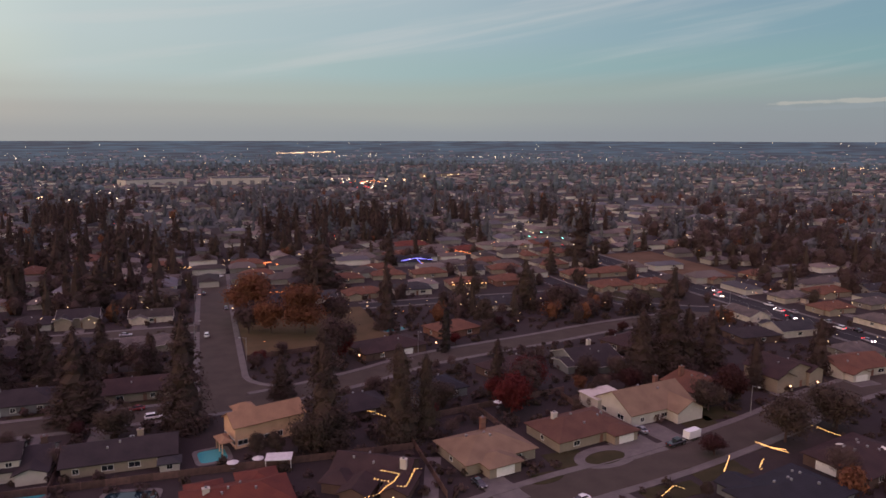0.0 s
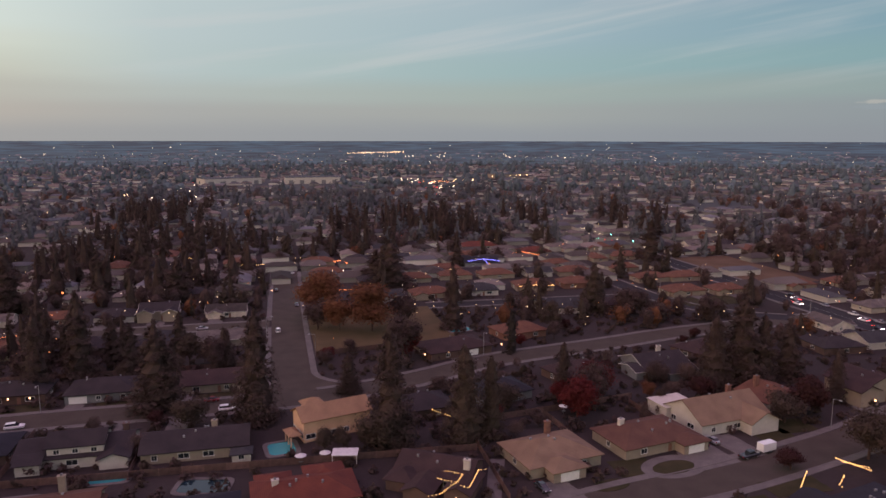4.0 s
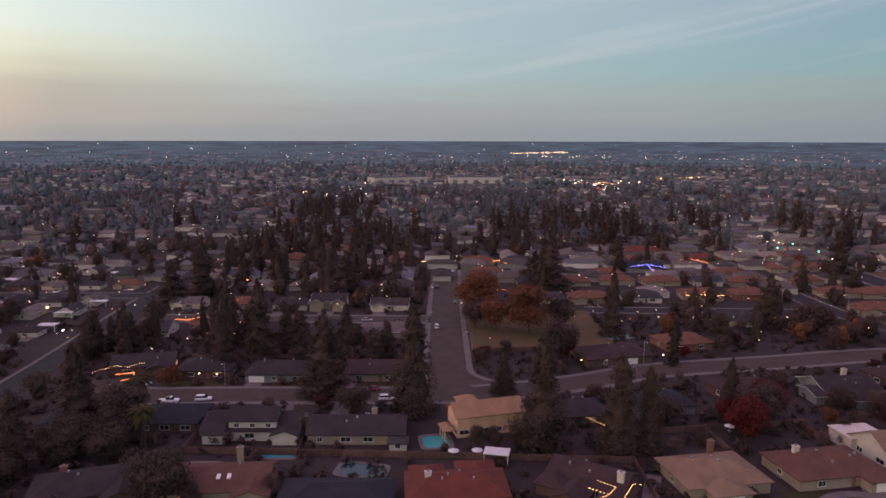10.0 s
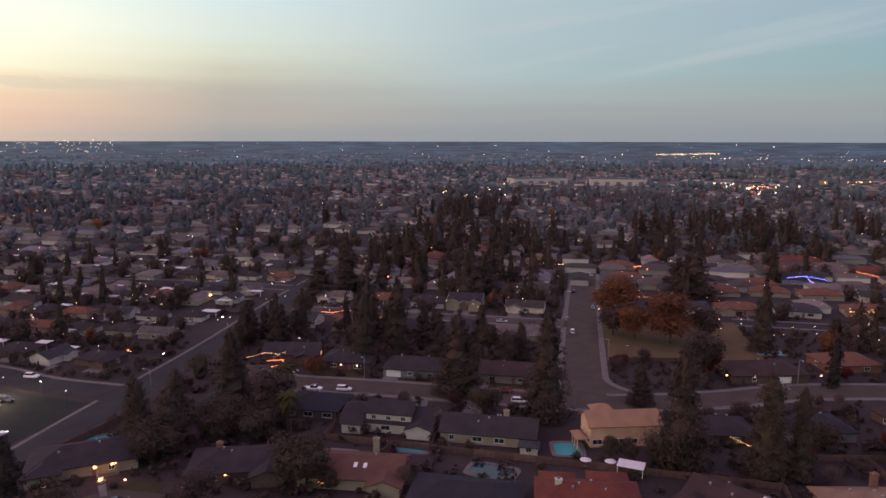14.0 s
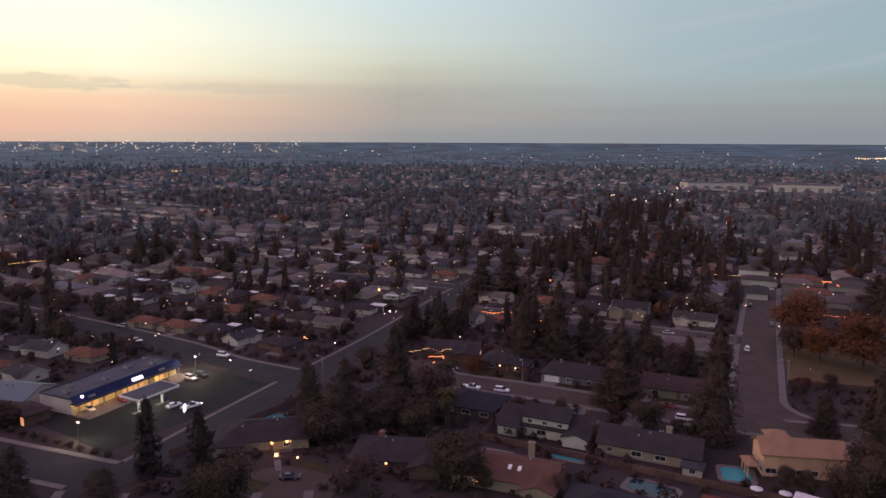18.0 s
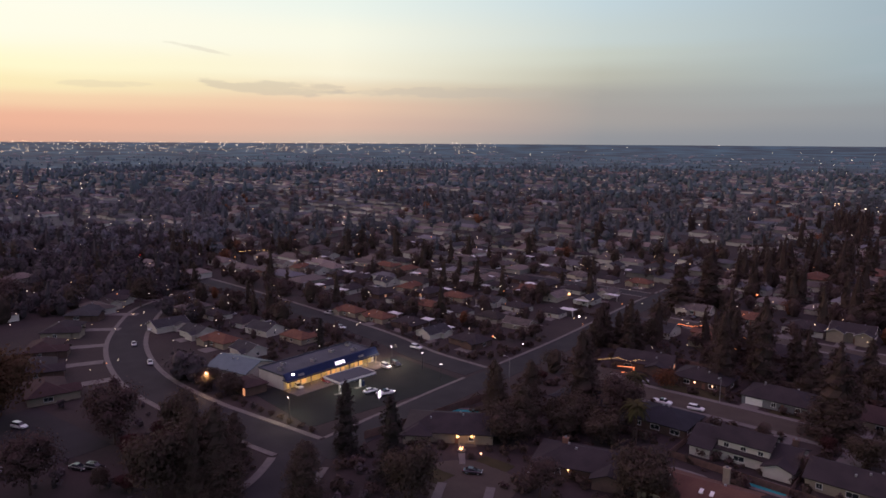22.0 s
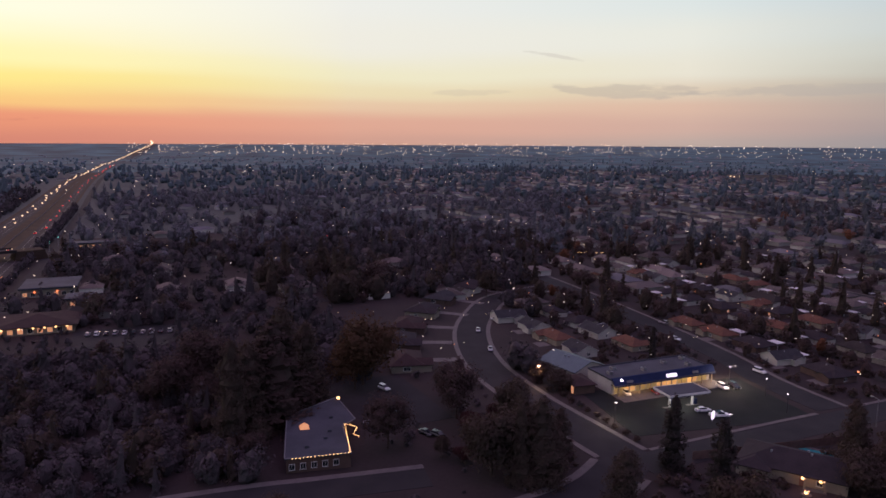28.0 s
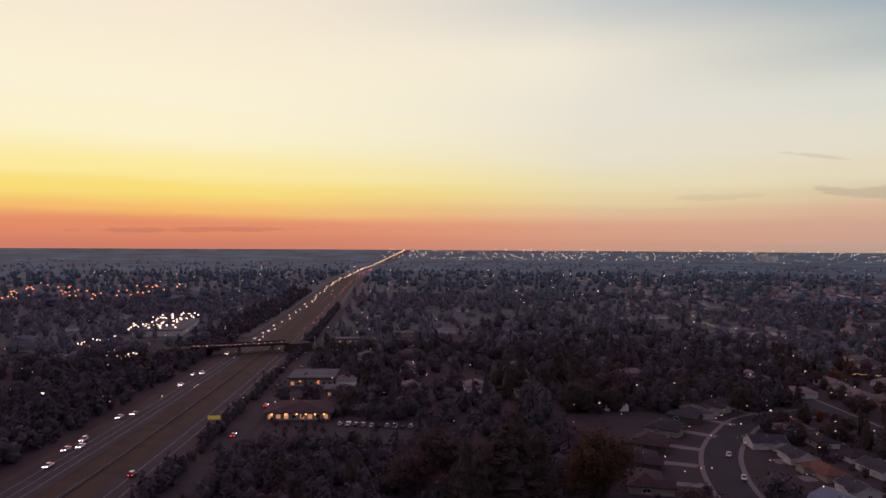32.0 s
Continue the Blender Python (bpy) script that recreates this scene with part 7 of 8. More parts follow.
yards(28, 100, 225, 100, 300, ("evergreen", "brown", "plum", "rust", "deodar", "bare"), (0.6, 1.0))
yards(26, -330, -145, 60, 330, ("evergreen", "brown", "plum", "bare", "brown"), (0.45, 0.85))
yards(24, -330, -128, -70, 42, ("brown", "brown", "brown", "evergreen", "bare"), (0.4, 0.8))
yards(22, -125, -12, 225, 300, ("conifer", "conifer", "deodar", "evergreen"), (0.6, 0.95))
yards(9, 60, 160, 85, 130, ("shrub", "red_shrub"), (0.8, 1.2))
yards(14, -125, 160, 128, 235, ("shrub", "shrub", "shrub"), (0.7, 1.1))


def garden_cover(n, r0, r1, yaw0, yaw1, mat, name, label):
    """Low hedges and shrubs filling the gardens."""
    rn = np.random.default_rng(n)
    grid = {}
    for o in scene.objects:
        if o.type == "EMPTY" and o.get("category") in ("house", "shop", "office", "canopy", "car", "truck", "swimming pool", "trailer"):
            grid.setdefault((int(o.location.x // 30), int(o.location.y // 30)), []).append((o.location.x, o.location.y, 11 if o["category"] in ("house", "shop", "office") else 4.5))
    P, NN, S = [], [], []
    for _ in range(n):
        r = math.sqrt(rn.uniform(r0 * r0, r1 * r1))
        a = radians(rn.uniform(yaw0, yaw1))
        x, y = -r * math.sin(a), r * math.cos(a)
        gx, gy = int(x // 30), int(y // 30)
        if any(abs(x - p) < d and abs(y - q) < d * 0.6 for i in (-1, 0, 1) for j in (-1, 0, 1) for p, q, d in grid.get((gx + i, gy + j), ())):
            continue
        if road_gap(x, y) < 3.0 or (x < -150 and -139 < y < -66) or any(b[0] < x < b[1] and b[2] < y < b[3] for b in CLEAR):
            continue
        h = rn.uniform(0.8, 2.6)
        p, nn, _ = crown_points(h, h * rn.uniform(0.7, 1.2), 46, rn, 3, 0.0)
        p[:, 2] = np.maximum(p[:, 2], 0.06)
        P.append(p + np.array([x, y, 0]))
        NN.append(nn)
        S.append(rn.uniform(0.14, 0.3, 46) * h)
    v, f = leaves(np.concatenate(P), np.concatenate(NN), np.concatenate(S), rn)
    ob = new(name, pydata(name, v.tolist(), f, M[mat]))
    tagged(ob, label, "shrubs", kind="stuff")


garden_cover(2500, 132, 330, -58, 62, "evergreen", "garden_shrubs", "dark green hedges and shrubs filling the gardens")
garden_cover(2000, 132, 330, -58, 62, "brown", "garden_shrubs", "brown winter shrubs filling the gardens")
garden_cover(1000, 140, 330, 40, 118, "winter_wood", "undergrowth", "dark brown undergrowth beside the highway")


# ---- the far plain: roofs, woods and lights ----
FAR = np.random.default_rng(21)


def sway(x):
    """The slight bends of the highway off its straight line."""
    return float(np.interp(-x, (180, 260, 345, 430, 520, 680, 860, 1040, 1330, 1600, 2500, 3900, 4900), (-3, 0, 1, 1, 0, -4, -8, -16, -27, -35, -33, 35, 106)))


USED = set()


def far_houses(n, r0, r1, yaw0, yaw1, name, mat="roof_isl"):
    """Many small roofs, too far off to tell apart."""
    v, f, vw, fw = [], [], [], []
    used = USED
    for _ in range(n):
        r = math.sqrt(FAR.uniform(r0 * r0, r1 * r1))
        a = radians(FAR.uniform(yaw0, yaw1))
        x, y = -r * math.sin(a), r * math.cos(a)
        cell = (round(x / 21), round(y / 34))
        if cell in used:
            continue
        used.add(cell)
        x, y = round(x / 21) * 21 + FAR.uniform(-3, 3), round(y / 34) * 34 + FAR.uniform(-5, 5)
        if -150 < y < -60 or noise.noise(Vector((x / 170, y / 110, 3.1))) + FAR.uniform(-0.5, 0.5) > 0.34:
            continue
        z = ground_z(x, y)
        w, d, h, rs = FAR.uniform(7, 10.5), FAR.uniform(5, 7), FAR.uniform(2.6, 3.4), FAR.uniform(1.6, 2.8)
        if FAR.random() < 0.3:
            w, d = d, w
        o = len(v)
        v += [(x - w, y - d, z + h), (x + w, y - d, z + h), (x + w, y + d, z + h), (x - w, y + d, z + h)]
        v += [(x - w + d * 0.7, y, z + h + rs), (x + w - d * 0.7, y, z + h + rs)] if w > d else [(x, y - d + w * 0.7, z + h + rs), (x, y + d - w * 0.7, z + h + rs)]
        f += [(o, o + 1, o + 5, o + 4), (o + 2, o + 3, o + 4, o + 5), (o + 1, o + 2, o + 5), (o + 3, o, o + 4)] if w > d else \
             [(o + 1, o + 2, o + 5, o + 4), (o + 3, o, o + 4, o + 5), (o, o + 1, o + 4), (o + 2, o + 3, o + 5)]
        o = len(vw)
        w, d = w - 0.6, d - 0.6
        for q in (z - 0.5, z + h):
            vw += [(x - w, y - d, q), (x + w, y - d, q), (x + w, y + d, q), (x - w, y + d, q)]
        fw += [(o + i, o + (i + 1) % 4, o + 4 + (i + 1) % 4, o + 4 + i) for i in range(4)]
    ob = new(name, pydata(name, v, f, M[mat]))
    tagged(ob, "many small brown and grey roofs of the distant town", "distant houses", kind="stuff")
    part("walls", pydata("walls", vw, fw, M[mat if mat == "haze_roof" else "wall_isl"]), None, ob)


def far_crowns(n, r0, r1, yaw0, yaw1, mat, name, label, size=(6, 12), tall=0.3, box_only=None, flakes=0):
    """Far crowns: a small uneven core under a loose shell of leaf flakes; the farthest are the core alone."""
    v, f, P, NN, S = [], [], [], [], []
    for _ in range(n):
        if box_only:
            x, y = FAR.uniform(box_only[0], box_only[1]), FAR.uniform(box_only[2], box_only[3])
            if name == "hedge_belt":
                y += sway(x)
            r = math.hypot(x, y)
        else:
            r = math.sqrt(FAR.uniform(r0 * r0, r1 * r1))
            a = radians(FAR.uniform(yaw0, yaw1))
            x, y = -r * math.sin(a), r * math.cos(a)
            if noise.noise(Vector((x / 170, y / 110, 3.1))) + FAR.uniform(-0.45, 0.45) < -0.14:
                continue
            if x < -100 and -152 < y - sway(x) < -64:
                continue
        if r < 760 and (road_gap(x, y) < 3 or any(abs(x - p) < 10 and abs(y - q) < 7.5 for p, q in TAKEN)):
            continue
        if (not box_only or name in ("tree_stand", "garden_trees")) and r < 1300 and any(b[0] < x < b[1] and b[2] < y < b[3] for b in CLEAR):
            continue
        h = FAR.uniform(*size)
        upright = FAR.random() < tall
        if upright:
            h *= 1.7
            w, prof = h * 0.235, ((0.0, 0.6), (0.12, 1.0), (0.32, 0.86), (0.55, 0.62), (0.78, 0.36))
        else:
            w, prof = h * 0.50, ((0.0, 0.45), (0.18, 0.85), (0.42, 1.0), (0.66, 0.9), (0.87, 0.58))
        z = ground_z(x, y)
        k = 6 if r < 1200 else 5
        if r > 1200:
            prof = prof[::2]
        inner = 0.56 if flakes else 1.0
        lx, ly = FAR.normal(0, 0.06 * h, 2)
        o = len(v)
        for u, q in prof:
            t0 = FAR.uniform(0, 1)
            for i in range(k):
                a = 2 * math.pi * (i + t0) / k
                rad = w * q * inner * FAR.uniform(0.75, 1.15)
                v.append((x + lx * u + rad * math.cos(a), y + ly * u + rad * math.sin(a), z + h * (0.88 if flakes else 1.0) * (u + FAR.uniform(-0.05, 0.05))))
        v.append((x + lx, y + ly, z + h * (0.9 if flakes else 0.95)))
        e = len(prof) - 1
        for g in range(e):
            for i in range(k):
                a, b = o + g * k + i, o + g * k + (i + 1) % k
                f += [(a, b, b + k), (a, b + k, a + k)]
        f += [(o + e * k + i, o + e * k + (i + 1) % k, o + (e + 1) * k) for i in range(k)]
        if flakes:
            if upright:
                p, nn = conifer_points(h, w * 1.35, flakes, FAR, 0.05, 0.7)
            else:
                p, nn, _ = crown_points(h, w * 1.2, flakes, FAR, 9, 0.08, 0.6)
            P.append(p + np.array([x, y, z]))
            NN.append(nn)
            S.append(FAR.uniform(0.4, 0.85, flakes) * h * (1.15 / math.sqrt(flakes)) * (0.75 if upright else 1.0))
    if flakes:
        lv, lf = leaves(np.concatenate(P), np.concatenate(NN), np.concatenate(S), FAR)
        o = len(v)
        v += lv.tolist()
        f += [(a + o, b + o, c + o) for a, b, c in lf]
    ob = new(name, pydata(name, v, f, M[mat]))
    tagged(ob, label, "distant trees", kind="stuff")


far_houses(1000, 370, 800, -62, 66, "town_roofs")
far_houses(1000, 370, 800, -62, 66, "town_roofs", "roof_grey_isl")
far_houses(3400, 800, 2000, -62, 72, "town_roofs")
far_houses(3400, 800, 2000, -62, 72, "town_roofs", "roof_grey_isl")
far_houses(420, 430, 2000, 66, 125, "town_roofs", "roof_grey_isl")
far_houses(44, 330, 620, 64, 106, "town_roofs")
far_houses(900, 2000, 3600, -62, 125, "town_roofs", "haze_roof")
far_crowns(820, 290, 520, -62, 62, "evergreen", "garden_trees", "dark evergreen crowns among the roofs", (6, 12), 0.5, flakes=320)
far_crowns(700, 280, 520, -62, 62, "brown", "garden_trees", "dull brown crowns among the roofs", (5, 10), 0.0, flakes=320)
far_crowns(90, 280, 520, -62, 60, "rust", "garden_trees", "rust-coloured crowns among the roofs", (6, 10), 0.0, flakes=320)
far_crowns(2300, 225, 520, 60, 122, "winter_wood", "woodland", "bare brown crowns beside the highway", (7, 12), 0.1, flakes=220)
far_crowns(240, 260, 520, 60, 112, "evergreen", "woodland", "dark evergreens among the winter woods", (7, 12), 0.4, flakes=200)
far_crowns(420, 150, 330, 74, 112, "winter_wood", "woodland", "bare brown crowns below the offices", (5, 9), 0.0, flakes=300)
far_crowns(2000, 480, 1050, -62, 60, "hazed_town_leaf", "town_trees", "dark crowns standing over the town", (7, 13), 0.4, flakes=110)
far_crowns(1150, 480, 1050, -62, 60, "hazed_town_brown", "town_trees", "brown winter crowns over the town", (6, 11), 0.0, flakes=100)
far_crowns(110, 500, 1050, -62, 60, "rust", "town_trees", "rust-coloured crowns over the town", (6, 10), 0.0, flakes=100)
far_crowns(2700, 480, 1100, 58, 125, "hazed_wood", "town_trees", "dense winter woods beside the highway", (7, 13), 0.15, flakes=100)
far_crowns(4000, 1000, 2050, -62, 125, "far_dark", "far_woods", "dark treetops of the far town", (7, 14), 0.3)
far_crowns(3000, 1000, 2300, -62, 125, "far_leaf", "far_woods", "far town treetops with haze tinted into their grey-green", (6, 12), 0.0)
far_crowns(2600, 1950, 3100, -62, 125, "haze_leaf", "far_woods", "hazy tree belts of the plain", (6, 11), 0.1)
far_crowns(110, 0, 0, 0, 0, "winter_wood", "woodland", "low brown scrub round the offices", (1.5, 3.5), 0.0, (-345, -225, -68, -34), 60)
far_crowns(230, 0, 0, 0, 0, "brown", "garden_trees", "brown garden trees of the older quarter", (3.5, 7), 0.1, (-360, -146, 196, 400), 160)
far_crowns(120, 0, 0, 0, 0, "brown", "garden_trees", "brown garden trees behind the shops", (4, 7), 0.1, (-330, -200, 84, 190), 160)
far_crowns(330, 0, 0, 0, 0, "winter_wood", "woodland", "bare brown crowns over the rough ground", (4, 8), 0.05, (-262, -152, -66, 14), 340)
far_crowns(70, 0, 0, 0, 0, "evergreen", "woodland", "dark evergreens over the rough ground", (5, 9), 0.3, (-262, -152, -66, 14), 200)
far_crowns(520, 0, 0, 0, 0, "winter_wood", "hedge_belt", "dark hedge between highway and frontage road", (3, 6), 0.1, (-900, -190, -81.5, -76), 50)
far_crowns(900, 0, 0, 0, 0, "winter_wood", "hedge_belt", "dark trees along the highway's far side", (4, 9), 0.2, (-1200, -190, -173, -140), 36)


# stands of tall trees between the houses: west, east, south and north edges, count, heights
for x0, x1, y0, y1, n, lo, hi, mat, tall in ((-108, -14, 345, 520, 74, 11, 16, "conifer", 1.0), (-150, -96, 350, 500, 36, 10, 15, "conifer", 1.0), (-122, -28, 248, 300, 26, 9, 14, "conifer", 1.0),
                                             (-120, -4, 280, 420, 26, 7, 12, "brown", 0.0), (46, 172, 490, 630, 60, 11, 16, "conifer", 1.0), (14, 76, 400, 480, 12, 10, 15, "conifer", 1.0),
                                             (14, 170, 300, 420, 22, 6, 10, "brown", 0.0), (206, 232, 560, 640, 8, 12, 16, "conifer", 1.0), (262, 336, 480, 590, 16, 11, 17, "conifer", 1.0),
                                             (310, 440, 255, 450, 60, 11, 17, "brown", 0.0), (310, 440, 255, 450, 34, 9, 13, "evergreen", 0.6), (290, 380, 165, 262, 26, 9, 15, "brown", 0.0),
                                             (440, 640, 420, 640, 60, 10, 15, "brown", 0.0), (-384, -318, 48, 98, 18, 11, 18, "evergreen", 0.2), (-272, -258, 500, 516, 2, 12, 13, "conifer", 1.0),
                                             (-228, -202, 592, 608, 3, 11, 13, "conifer", 1.0), (-700, -420, 60, 260, 90, 9, 15, "winter_wood", 0.1), (-129, -117, 166, 240, 12, 6, 10, "evergreen", 0.3), (-150, -60, 560, 760, 60, 9, 14, "conifer", 1.0)):
    far_crowns(n, 0, 0, 0, 0, mat, "tree_stand", "stand of tall dark conifers between houses" if mat == "conifer" else "stand of broad brown and evergreen crowns", (lo, hi), tall, (x0, x1, y0, y1), 620)


def lights(points, mat, size, name="distant_lights", label="scattered lamps of the evening town"):
    v, f = [], []
    for (x, y, z) in points:
        r = math.hypot(x, y)
        s = size * (0.25 + r / 1400)
        o = len(v)
        z += ground_z(x, y)
        v += [(x - s, y, z), (x, y - s, z), (x + s, y, z), (x, y + s, z), (x, y, z + s * 0.55), (x, y, z - s * 0.55)]
        for i in range(4):
            f += [(o + i, o + (i + 1) % 4, o + 4), (o + (i + 1) % 4, o + i, o + 5)]
    ob = new(name, pydata(name, v, f, M[mat]))
    tagged(ob, label, "lights", kind="stuff")


def scatter(n, r0, r1, yaw0, yaw1, z0=3, z1=8):
    out = []
    for _ in range(n):
        r = math.exp(FAR.uniform(math.log(r0), math.log(r1)))
        a = radians(FAR.uniform(yaw0, yaw1))
        out.append((-r * math.sin(a), r * math.cos(a), FAR.uniform(z0, z1)))
    return out


lights(scatter(330, 320, 2400, -60, 122), "far_white", 0.42)
lights(scatter(330, 280, 2400, -60, 122), "far_warm", 0.45)
lights(scatter(50, 300, 1500, -60, 122), "far_orange", 0.6)
lights(scatter(260, 260, 800, -60, 70, 4, 6.5), "far_warm", 0.5, label="porch lamps among the trees")
lights(scatter(70, 240, 700, -60, 70, 4, 6), "far_orange", 0.55, label="orange porch lamps among the houses")
lights(scatter(110, 230, 700, 20, 80, 5, 7.5), "far_white", 0.5, label="white street and yard lamps of the older quarter")
lights(scatter(80, 270, 900, -60, 100, 3, 7), "far_white", 0.38, label="white yard lamps among the trees")
lights(scatter(18, 400, 1800, -60, 122), "far_red", 0.55)
lights(scatter(130, 2200, 4700, -60, 60, 7, 12), "far_white", 0.6)
lights(scatter(420, 3300, 4850, 36, 92, 9, 16), "far_white", 0.7, label="bright lamps of the town on the skyline")
lights(scatter(300, 3300, 4850, 36, 92, 9, 16), "far_warm", 0.66, label="warm lamps of the town on the skyline")
lights(scatter(46, 300, 1100, 60, 108, 6, 10), "far_white", 0.5, label="lamps among the winter woods")
lights(scatter(60, 1100, 2600, 60, 122, 4, 8), "far_white", 0.7, label="white lamps of the western suburbs")


# ---- highway, overpass and roadside buildings ----
def level_band(x0, x1, y0, y1, z, mat, name, label, category="road"):
    xs = [x0 + (x1 - x0) * (k / 60) ** 1.6 for k in range(61)]
    soft = lambda x: sum(sway(x + d) for d in (-70, -35, 0, 35, 70)) / 5
    verts, faces = [], []
    for x in xs:
        for y in (y0, y1):
            verts.append((x, y + soft(x), ground_z(x, 0) + z + 0.0002 * abs(x)))
    for k in range(60):
        faces.append((2 * k, 2 * k + 1, 2 * k + 3, 2 * k + 2)[::-1])
    ob = new(name, pydata(name, verts, faces, M[mat]))
    tagged(ob, label, category, kind="structure")


level_band(-180, -4900, -133, -80, 0.10, "median", "verge", "bare brown verge of the highway", "verge")
level_band(-180, -4900, -129.5, -113.5, 0.22, "highway", "highway_south", "pale concrete highway lanes with oncoming traffic")
level_band(-180, -4900, -96, -82.5, 0.22, "highway", "highway_north", "pale concrete highway lanes with departing traffic")
for y in (-125.2, -121.2, -117.4, -92.2, -87.6):
    level_band(-180, -1500, y - 0.09, y + 0.09, 0.25, "paint", "lane_line", "thin white lane line on the highway", "road marking")
level_band(-180, -1500, -106.2, -104.6, 0.25, "dark_asphalt", "median_strip", "dark strip along the median", "verge")
level_band(-180, -4800, -74, -66.5, 0.14, "bend_asphalt", "frontage_road", "dim asphalt frontage road beside the highway")
bm = bmesh.new()
rings = []
for k in range(101):
    x = -180 - 13.2 * k
    rings.append([bm.verts.new((x, -105.4 + sway(x) + o, z)) for o, z in ((-0.3, 0.1), (-0.1, 0.85), (0.1, 0.85), (0.3, 0.1))])
for a, b in zip(rings, rings[1:]):
    for i in range(3):
        bm.faces.new((a[i], a[i + 1], b[i + 1], b[i]))
rail = thing("median_barrier", pose(0, 0, 0), "low grey barrier along the highway median", "barrier")
part("barrier", bm, M["concrete"], rail)

for (x, y, c) in ((-248, -125, "car_white"), (-268, -129, "car_silver"), (-272, -125.5, "car_white"), (-281, -128.5, "car_silver"), (-318, -130, "car_white"),
                  (-324, -126, "car_dark"), (-392, -126.5, "car_white"), (-422, -129, "car_dark"), (-427, -125.4, "car_white"), (-504, -129, "car_silver"), (-590, -126, "car_white"), (-640, -123, "car_white")):
    car(x, y + sway(x), 0, ("sedan", "suv")[int(-x) % 2], c, True, z=0.32)
for (x, y, c) in ((-238, -92, "car_dark"), (-560, -89, "car_dark"), (-660, -93, "car_dark"), (-700, -89, "car_red")):
    car(x, y + sway(x), 180, "suv", c, True, z=0.34)
car(-287, -71.5, 180, "sedan", "car_dark", True)
car(-340, -69, 180, "sedan", "car_dark", True)

bridge = thing("overpass", pose(-509, -121, 0, 0, 0, 20), "concrete road overpass across the highway", "bridge")
part("deck", boxed(-7, 7, -34, 34, 5.6, 6.5), M["highway"], bridge)
for x in (-7.2, 7.0):
    part("parapet", boxed(x, x + 0.2, -34, 34, 6.3, 7.3), M["highway"], bridge)
for y in (-24, -0.5, 23):
    part("pier", boxed(-6, 6, y - 0.6, y + 0.6, -0.2, 5.6), M["concrete"], bridge)
for y in (-42, 42):
    part("abutment", boxed(-8, 8, y - 10, y + 10, -0.5, 6.2, top=0.8), M["median"], bridge)
gantry = thing("road_sign", pose(-296, -81.8, 0), "highway sign with headlight glare put in as a yellow-green glow", "road sign")
for y in (-1.5, 1.5):
    bm = bmesh.new()
    tube(bm, (0, y, 0), (0, y, 6.0), 0.12, 0.1, 7)
    part("post", bm, M["steel"], gantry)
# glare of headlights on the panel is painted as a weak emission
part("panel", boxed(-0.06, 0.06, -2.6, 2.6, 4.8, 6.4), glow("sign_yellow", (0.75, 0.70, 0.06), 0.25), gantry)


def office(x, y, w, d, rz, label, lit, roof="roof_brown", h=3.6):
    ob = thing("office_building", pose(x, y, 0, 0, 0, rz), label, "office", "offices")
    part("wall", boxed(-w / 2, w / 2, -d / 2, d / 2, 0, h), M["wall_cream"], ob)
    part("roof", pitched(w, d, h, 2.4, over=1.6) if roof != "flat_roof" else boxed(-w / 2 - 1, w / 2 + 1, -d / 2 - 1, d / 2 + 1, h, h + 0.9), M[roof], ob)
    n = int(w / 3.4)
    for k in range(n):
        window_part(ob, -w / 2 + (k + 0.5) * w / n, -d / 2, 1.7, 1.8, 1.8, "s", "lit_window" if (k * 7) % 10 < lit else "glass")
    n = int(d / 3.4)
    for k in range(n):
        window_part(ob, w / 2, -d / 2 + (k + 0.5) * d / n, 1.7, 1.8, 1.8, "e", "lit_window" if (k * 3) % 10 < lit else "glass")
    return ob


office(-325, -49.5, 24, 28, 0, "low office with a brown hip roof and lit windows", 8)
office(-402, -54, 26, 24, 0, "flat-roofed office with warm lit front", 3, "flat_roof", 4.2)
office(-366, -38, 12, 10, 0, "small office with a white flat roof", 2, "flat_roof")
office(-563, -50, 10, 20, 0, "small lit shop at the crossing", 10, "flat_roof")
for y in (-61, -55, -50, -46, -42, -38):
    wall_lamp(-312.2, y, 3.0, "gold", 0.3, "warm lamp along an office front")
for y in (-60, -50):
    wall_lamp(-388.6, y, 3.0, "orange", 0.35, "orange lamp on an office front")
patch(-312, -262, -36, 4, "dark_asphalt", "car_park", "dark asphalt car park beside the offices", "car park", 0, 0.05)
for k in range(10):
    car(-304 + 0.6 * k, -30 + 3.4 * k, 175, ("sedan", "suv")[k % 2], ("car_silver", "car_white", "car_dark")[k % 3])
road([(-250, -40), (-300, 8), (-330, 60), (-345, 120)], 8, "dark_asphalt", walks="", label="dark asphalt lane through the woods")
level_band(-250, -900, -183, -174, 0.12, "dark_asphalt", "service_road", "dark asphalt service road south of the highway")


def shed_box(x, y, w, d, h, rz, mat, label):
    ob = thing("warehouse", pose(x, y, ground_z(x, y), 0, 0, rz), label, "warehouse", "far halls")
    part("wall", boxed(-w / 2, w / 2, -d / 2, d / 2, 0, h), M[mat], ob)
    part("roof", boxed(-w / 2 - 0.3, w / 2 + 0.3, -d / 2 - 0.3, d / 2 + 0.3, h + 0.004, h + 0.6), M["flat_roof"], ob)
    for k in range(5):
        part("dock_door", boxed(-w / 2 + (k + 0.3) * w / 5, -w / 2 + (k + 0.7) * w / 5, -d / 2 - 0.08, -d / 2 - 0.003, 0.2, h * 0.6), M["wall_grey"], ob)
    return ob


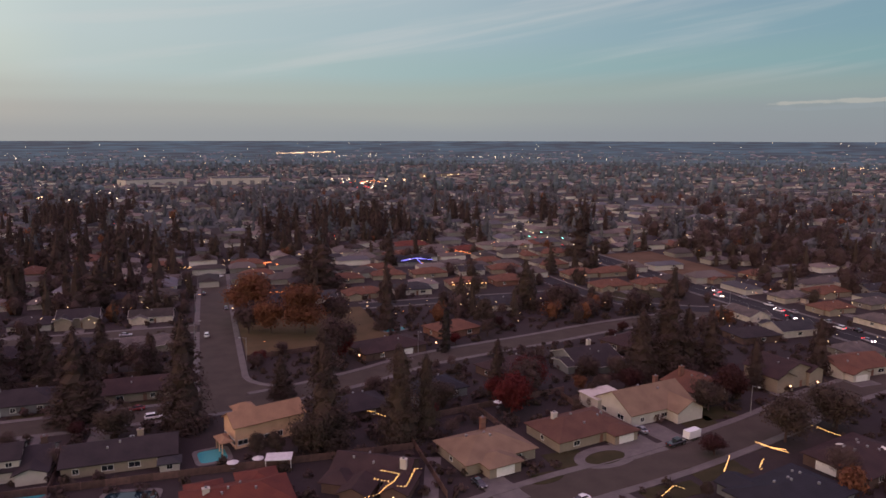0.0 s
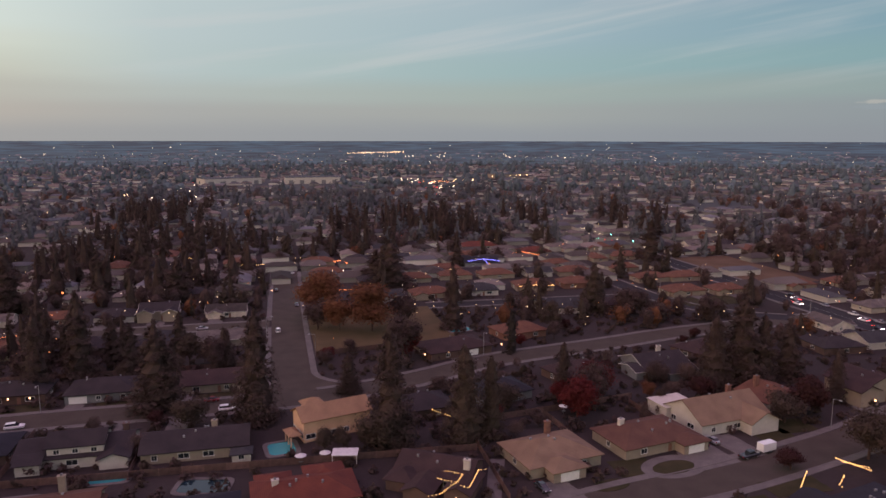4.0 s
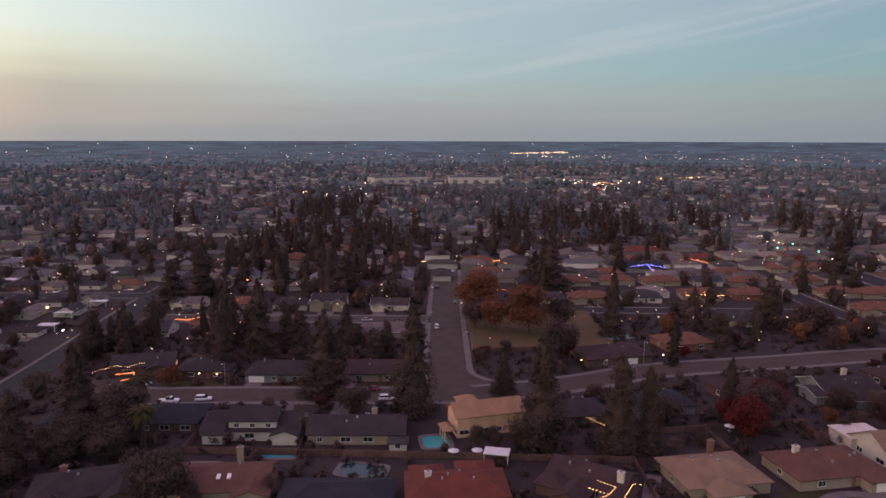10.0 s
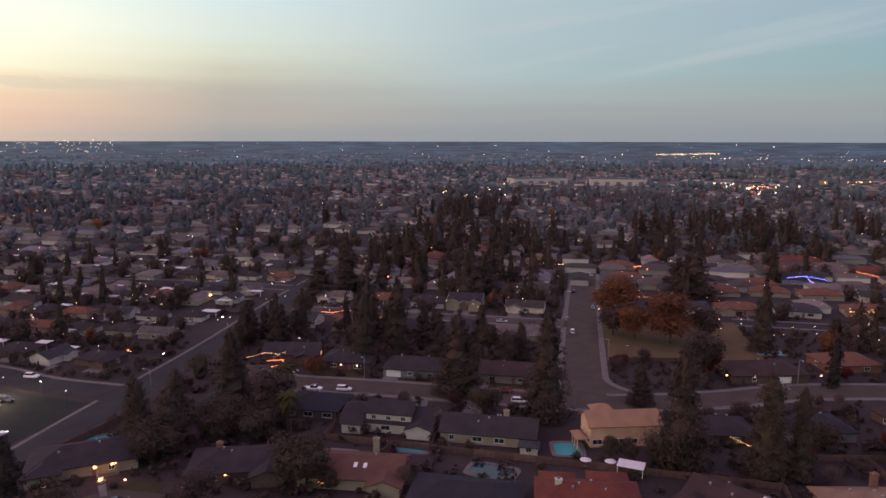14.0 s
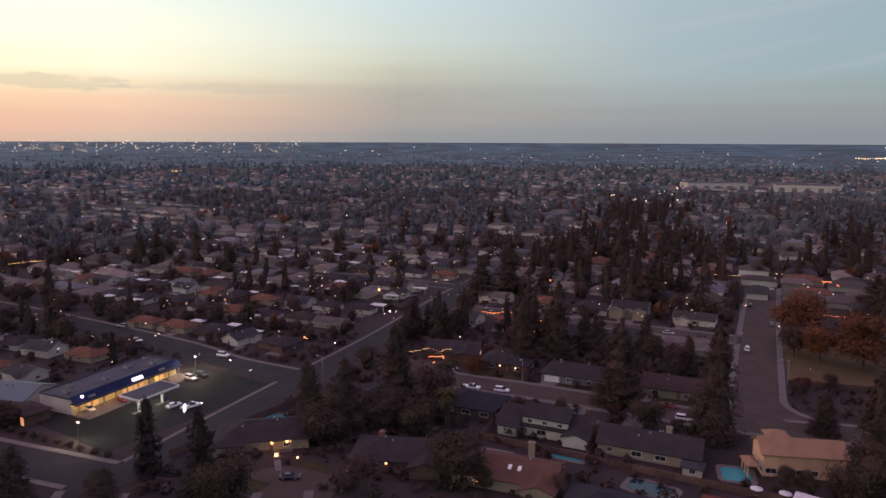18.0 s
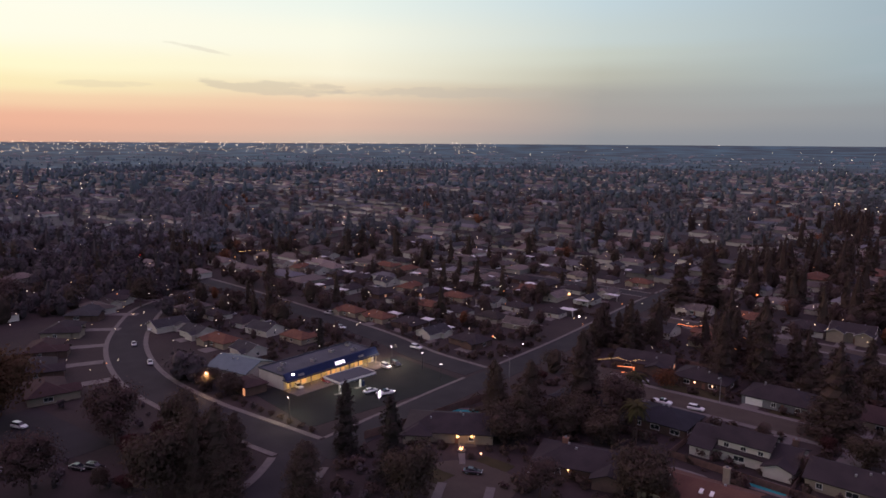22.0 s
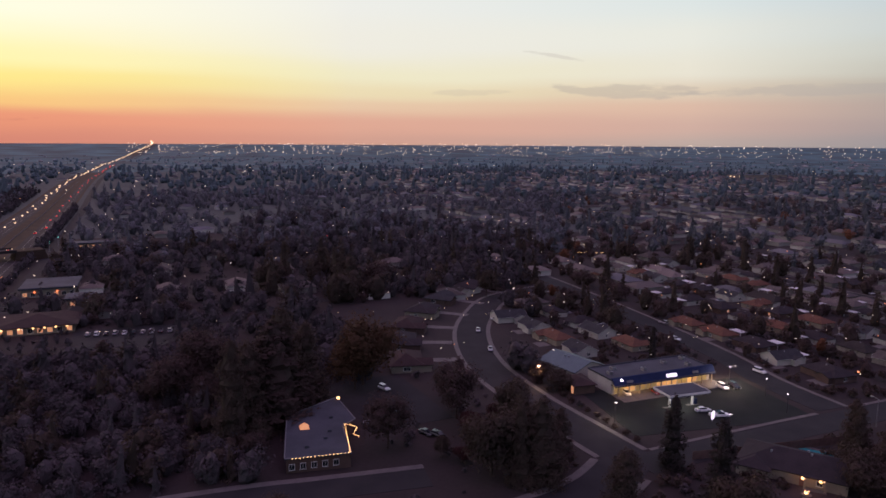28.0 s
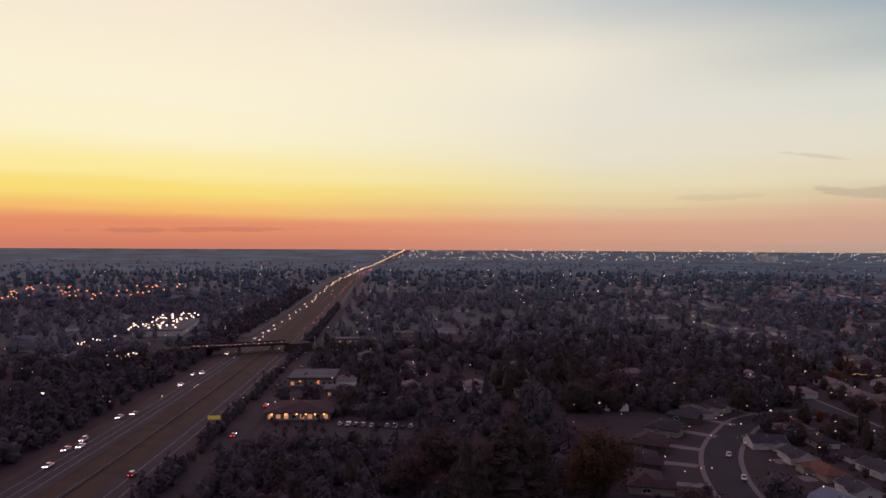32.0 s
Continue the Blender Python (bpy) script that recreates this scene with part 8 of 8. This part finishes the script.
shed_box(-72, 1210, 95, 40, 11, 24, "wall_white", "long pale warehouse far across town")
shed_box(62, 1215, 90, 40, 11, 3, "wall_white", "long pale warehouse among far trees")
shed_box(445, 1310, 80, 40, 8, 30, "wall_cream", "far store lit warm by its lamps")
shed_box(-195, 680, 70, 25, 4, 0, "wall_white", "low pale school building")
shed_box(-1195, 1250, 130, 30, 9, 80, "wall_cream", "far hotel lit along its front")
shed_box(-655, -220, 100, 40, 5, 8, "wall_white", "car dealership under bright lamps")
shed_box(-465, -190, 18, 9, 5, 10, "wall_white", "filling station beside the highway")


def cluster(x, y, sx, sy, n, mat, size, z=5, rz=0.0, label="lamps of a lit forecourt"):
    c, s = math.cos(radians(rz)), math.sin(radians(rz))
    pts = []
    for _ in range(n):
        a, b = FAR.uniform(-sx, sx), FAR.uniform(-sy, sy)
        pts.append((x + a * c - b * s, y + a * s + b * c, z + FAR.uniform(-1, 1)))
    lights(pts, mat, size, label=label)


cluster(-665, -225, 70, 22, 60, "far_white", 1.4, 8, 8, "white lamps over a car dealership")
cluster(-463, -186, 9, 8, 14, "far_white", 1.1, 6, 0, "white lamps of a filling station")
cluster(-545, -238, 26, 9, 16, "far_white", 1.0)
cluster(-484, -200, 20, 6, 10, "far_warm", 1.0)
cluster(-341, -175, 1, 1, 2, "far_white", 1.4, 6, 0, "lit roadside sign")
cluster(-1020, -480, 170, 120, 56, "far_orange", 1.7, 11, 0, "orange sodium lamps of a yard")
cluster(-1195, 1245, 15, 65, 26, "far_warm", 1.4, 6, -10, "warm lamps along a hotel")
cluster(445, 1290, 45, 10, 14, "far_warm", 1.4, 5, 30, "warm lamps along a store")
cluster(240, 1100, 25, 120, 30, "far_white", 1.2, 5, 0, "car lights on a far avenue")
cluster(230, 1050, 20, 90, 14, "far_red", 1.2, 5, 0, "tail lights on a far avenue")
cluster(450, 3180, 160, 30, 60, "far_warm", 0.9, 6, 27, "bright lamps of a far store")
cluster(1420, 1275, 220, 60, 44, "far_warm", 0.7, 5, -4, "warm lamps along a far road")
cluster(900, 2600, 600, 110, 40, "far_white", 0.7, 6, -25, "white lamps on the skyline")
cluster(262, 1130, 24, 40, 14, "far_orange", 1.2, 6, 0, "orange shop signs on a far avenue")
cluster(300, 1150, 30, 30, 10, "far_warm", 1.3, 6, 0, "lit shop fronts on a far avenue")
cluster(-176, 921, 6, 6, 6, "far_warm", 1.2, 6, 0, "warm lights of a steeple")
cluster(-120, 1000, 25, 140, 18, "far_white", 1.0, 4, 0, "car lights on a far street")
cluster(245, 560, 8, 150, 16, "far_white", 0.8, 2, 0, "headlights on the avenue")
cluster(236, 560, 4, 150, 10, "far_red", 0.8, 2, 0, "tail lights on the avenue")
hw = [(x, -122 + sway(x) + FAR.uniform(-4, 4), 1.5) for x in [-560 - 14 * k ** 1.32 for k in range(0, 85)]]
lights(hw, "far_warm", 1.2, label="headlights streaming along the highway")
hr = [(x, -90 + sway(x) + FAR.uniform(-4, 4), 1.5) for x in [-760 - 42 * k ** 1.25 for k in range(0, 20)]]
lights(hr, "far_red", 0.9, label="tail lights along the highway")
ov = [(-505 - 0.364 * (3.0 * k - 32) + FAR.uniform(-2, 2), -121 + 3.0 * k - 32, 7.4) for k in range(22)]
lights(ov, "far_warm", 0.42, label="headlights on the overpass")
lights([(p[0] + 3, p[1] + 1.5, p[2]) for p in ov[::2]], "far_red", 0.4, label="tail lights on the overpass")
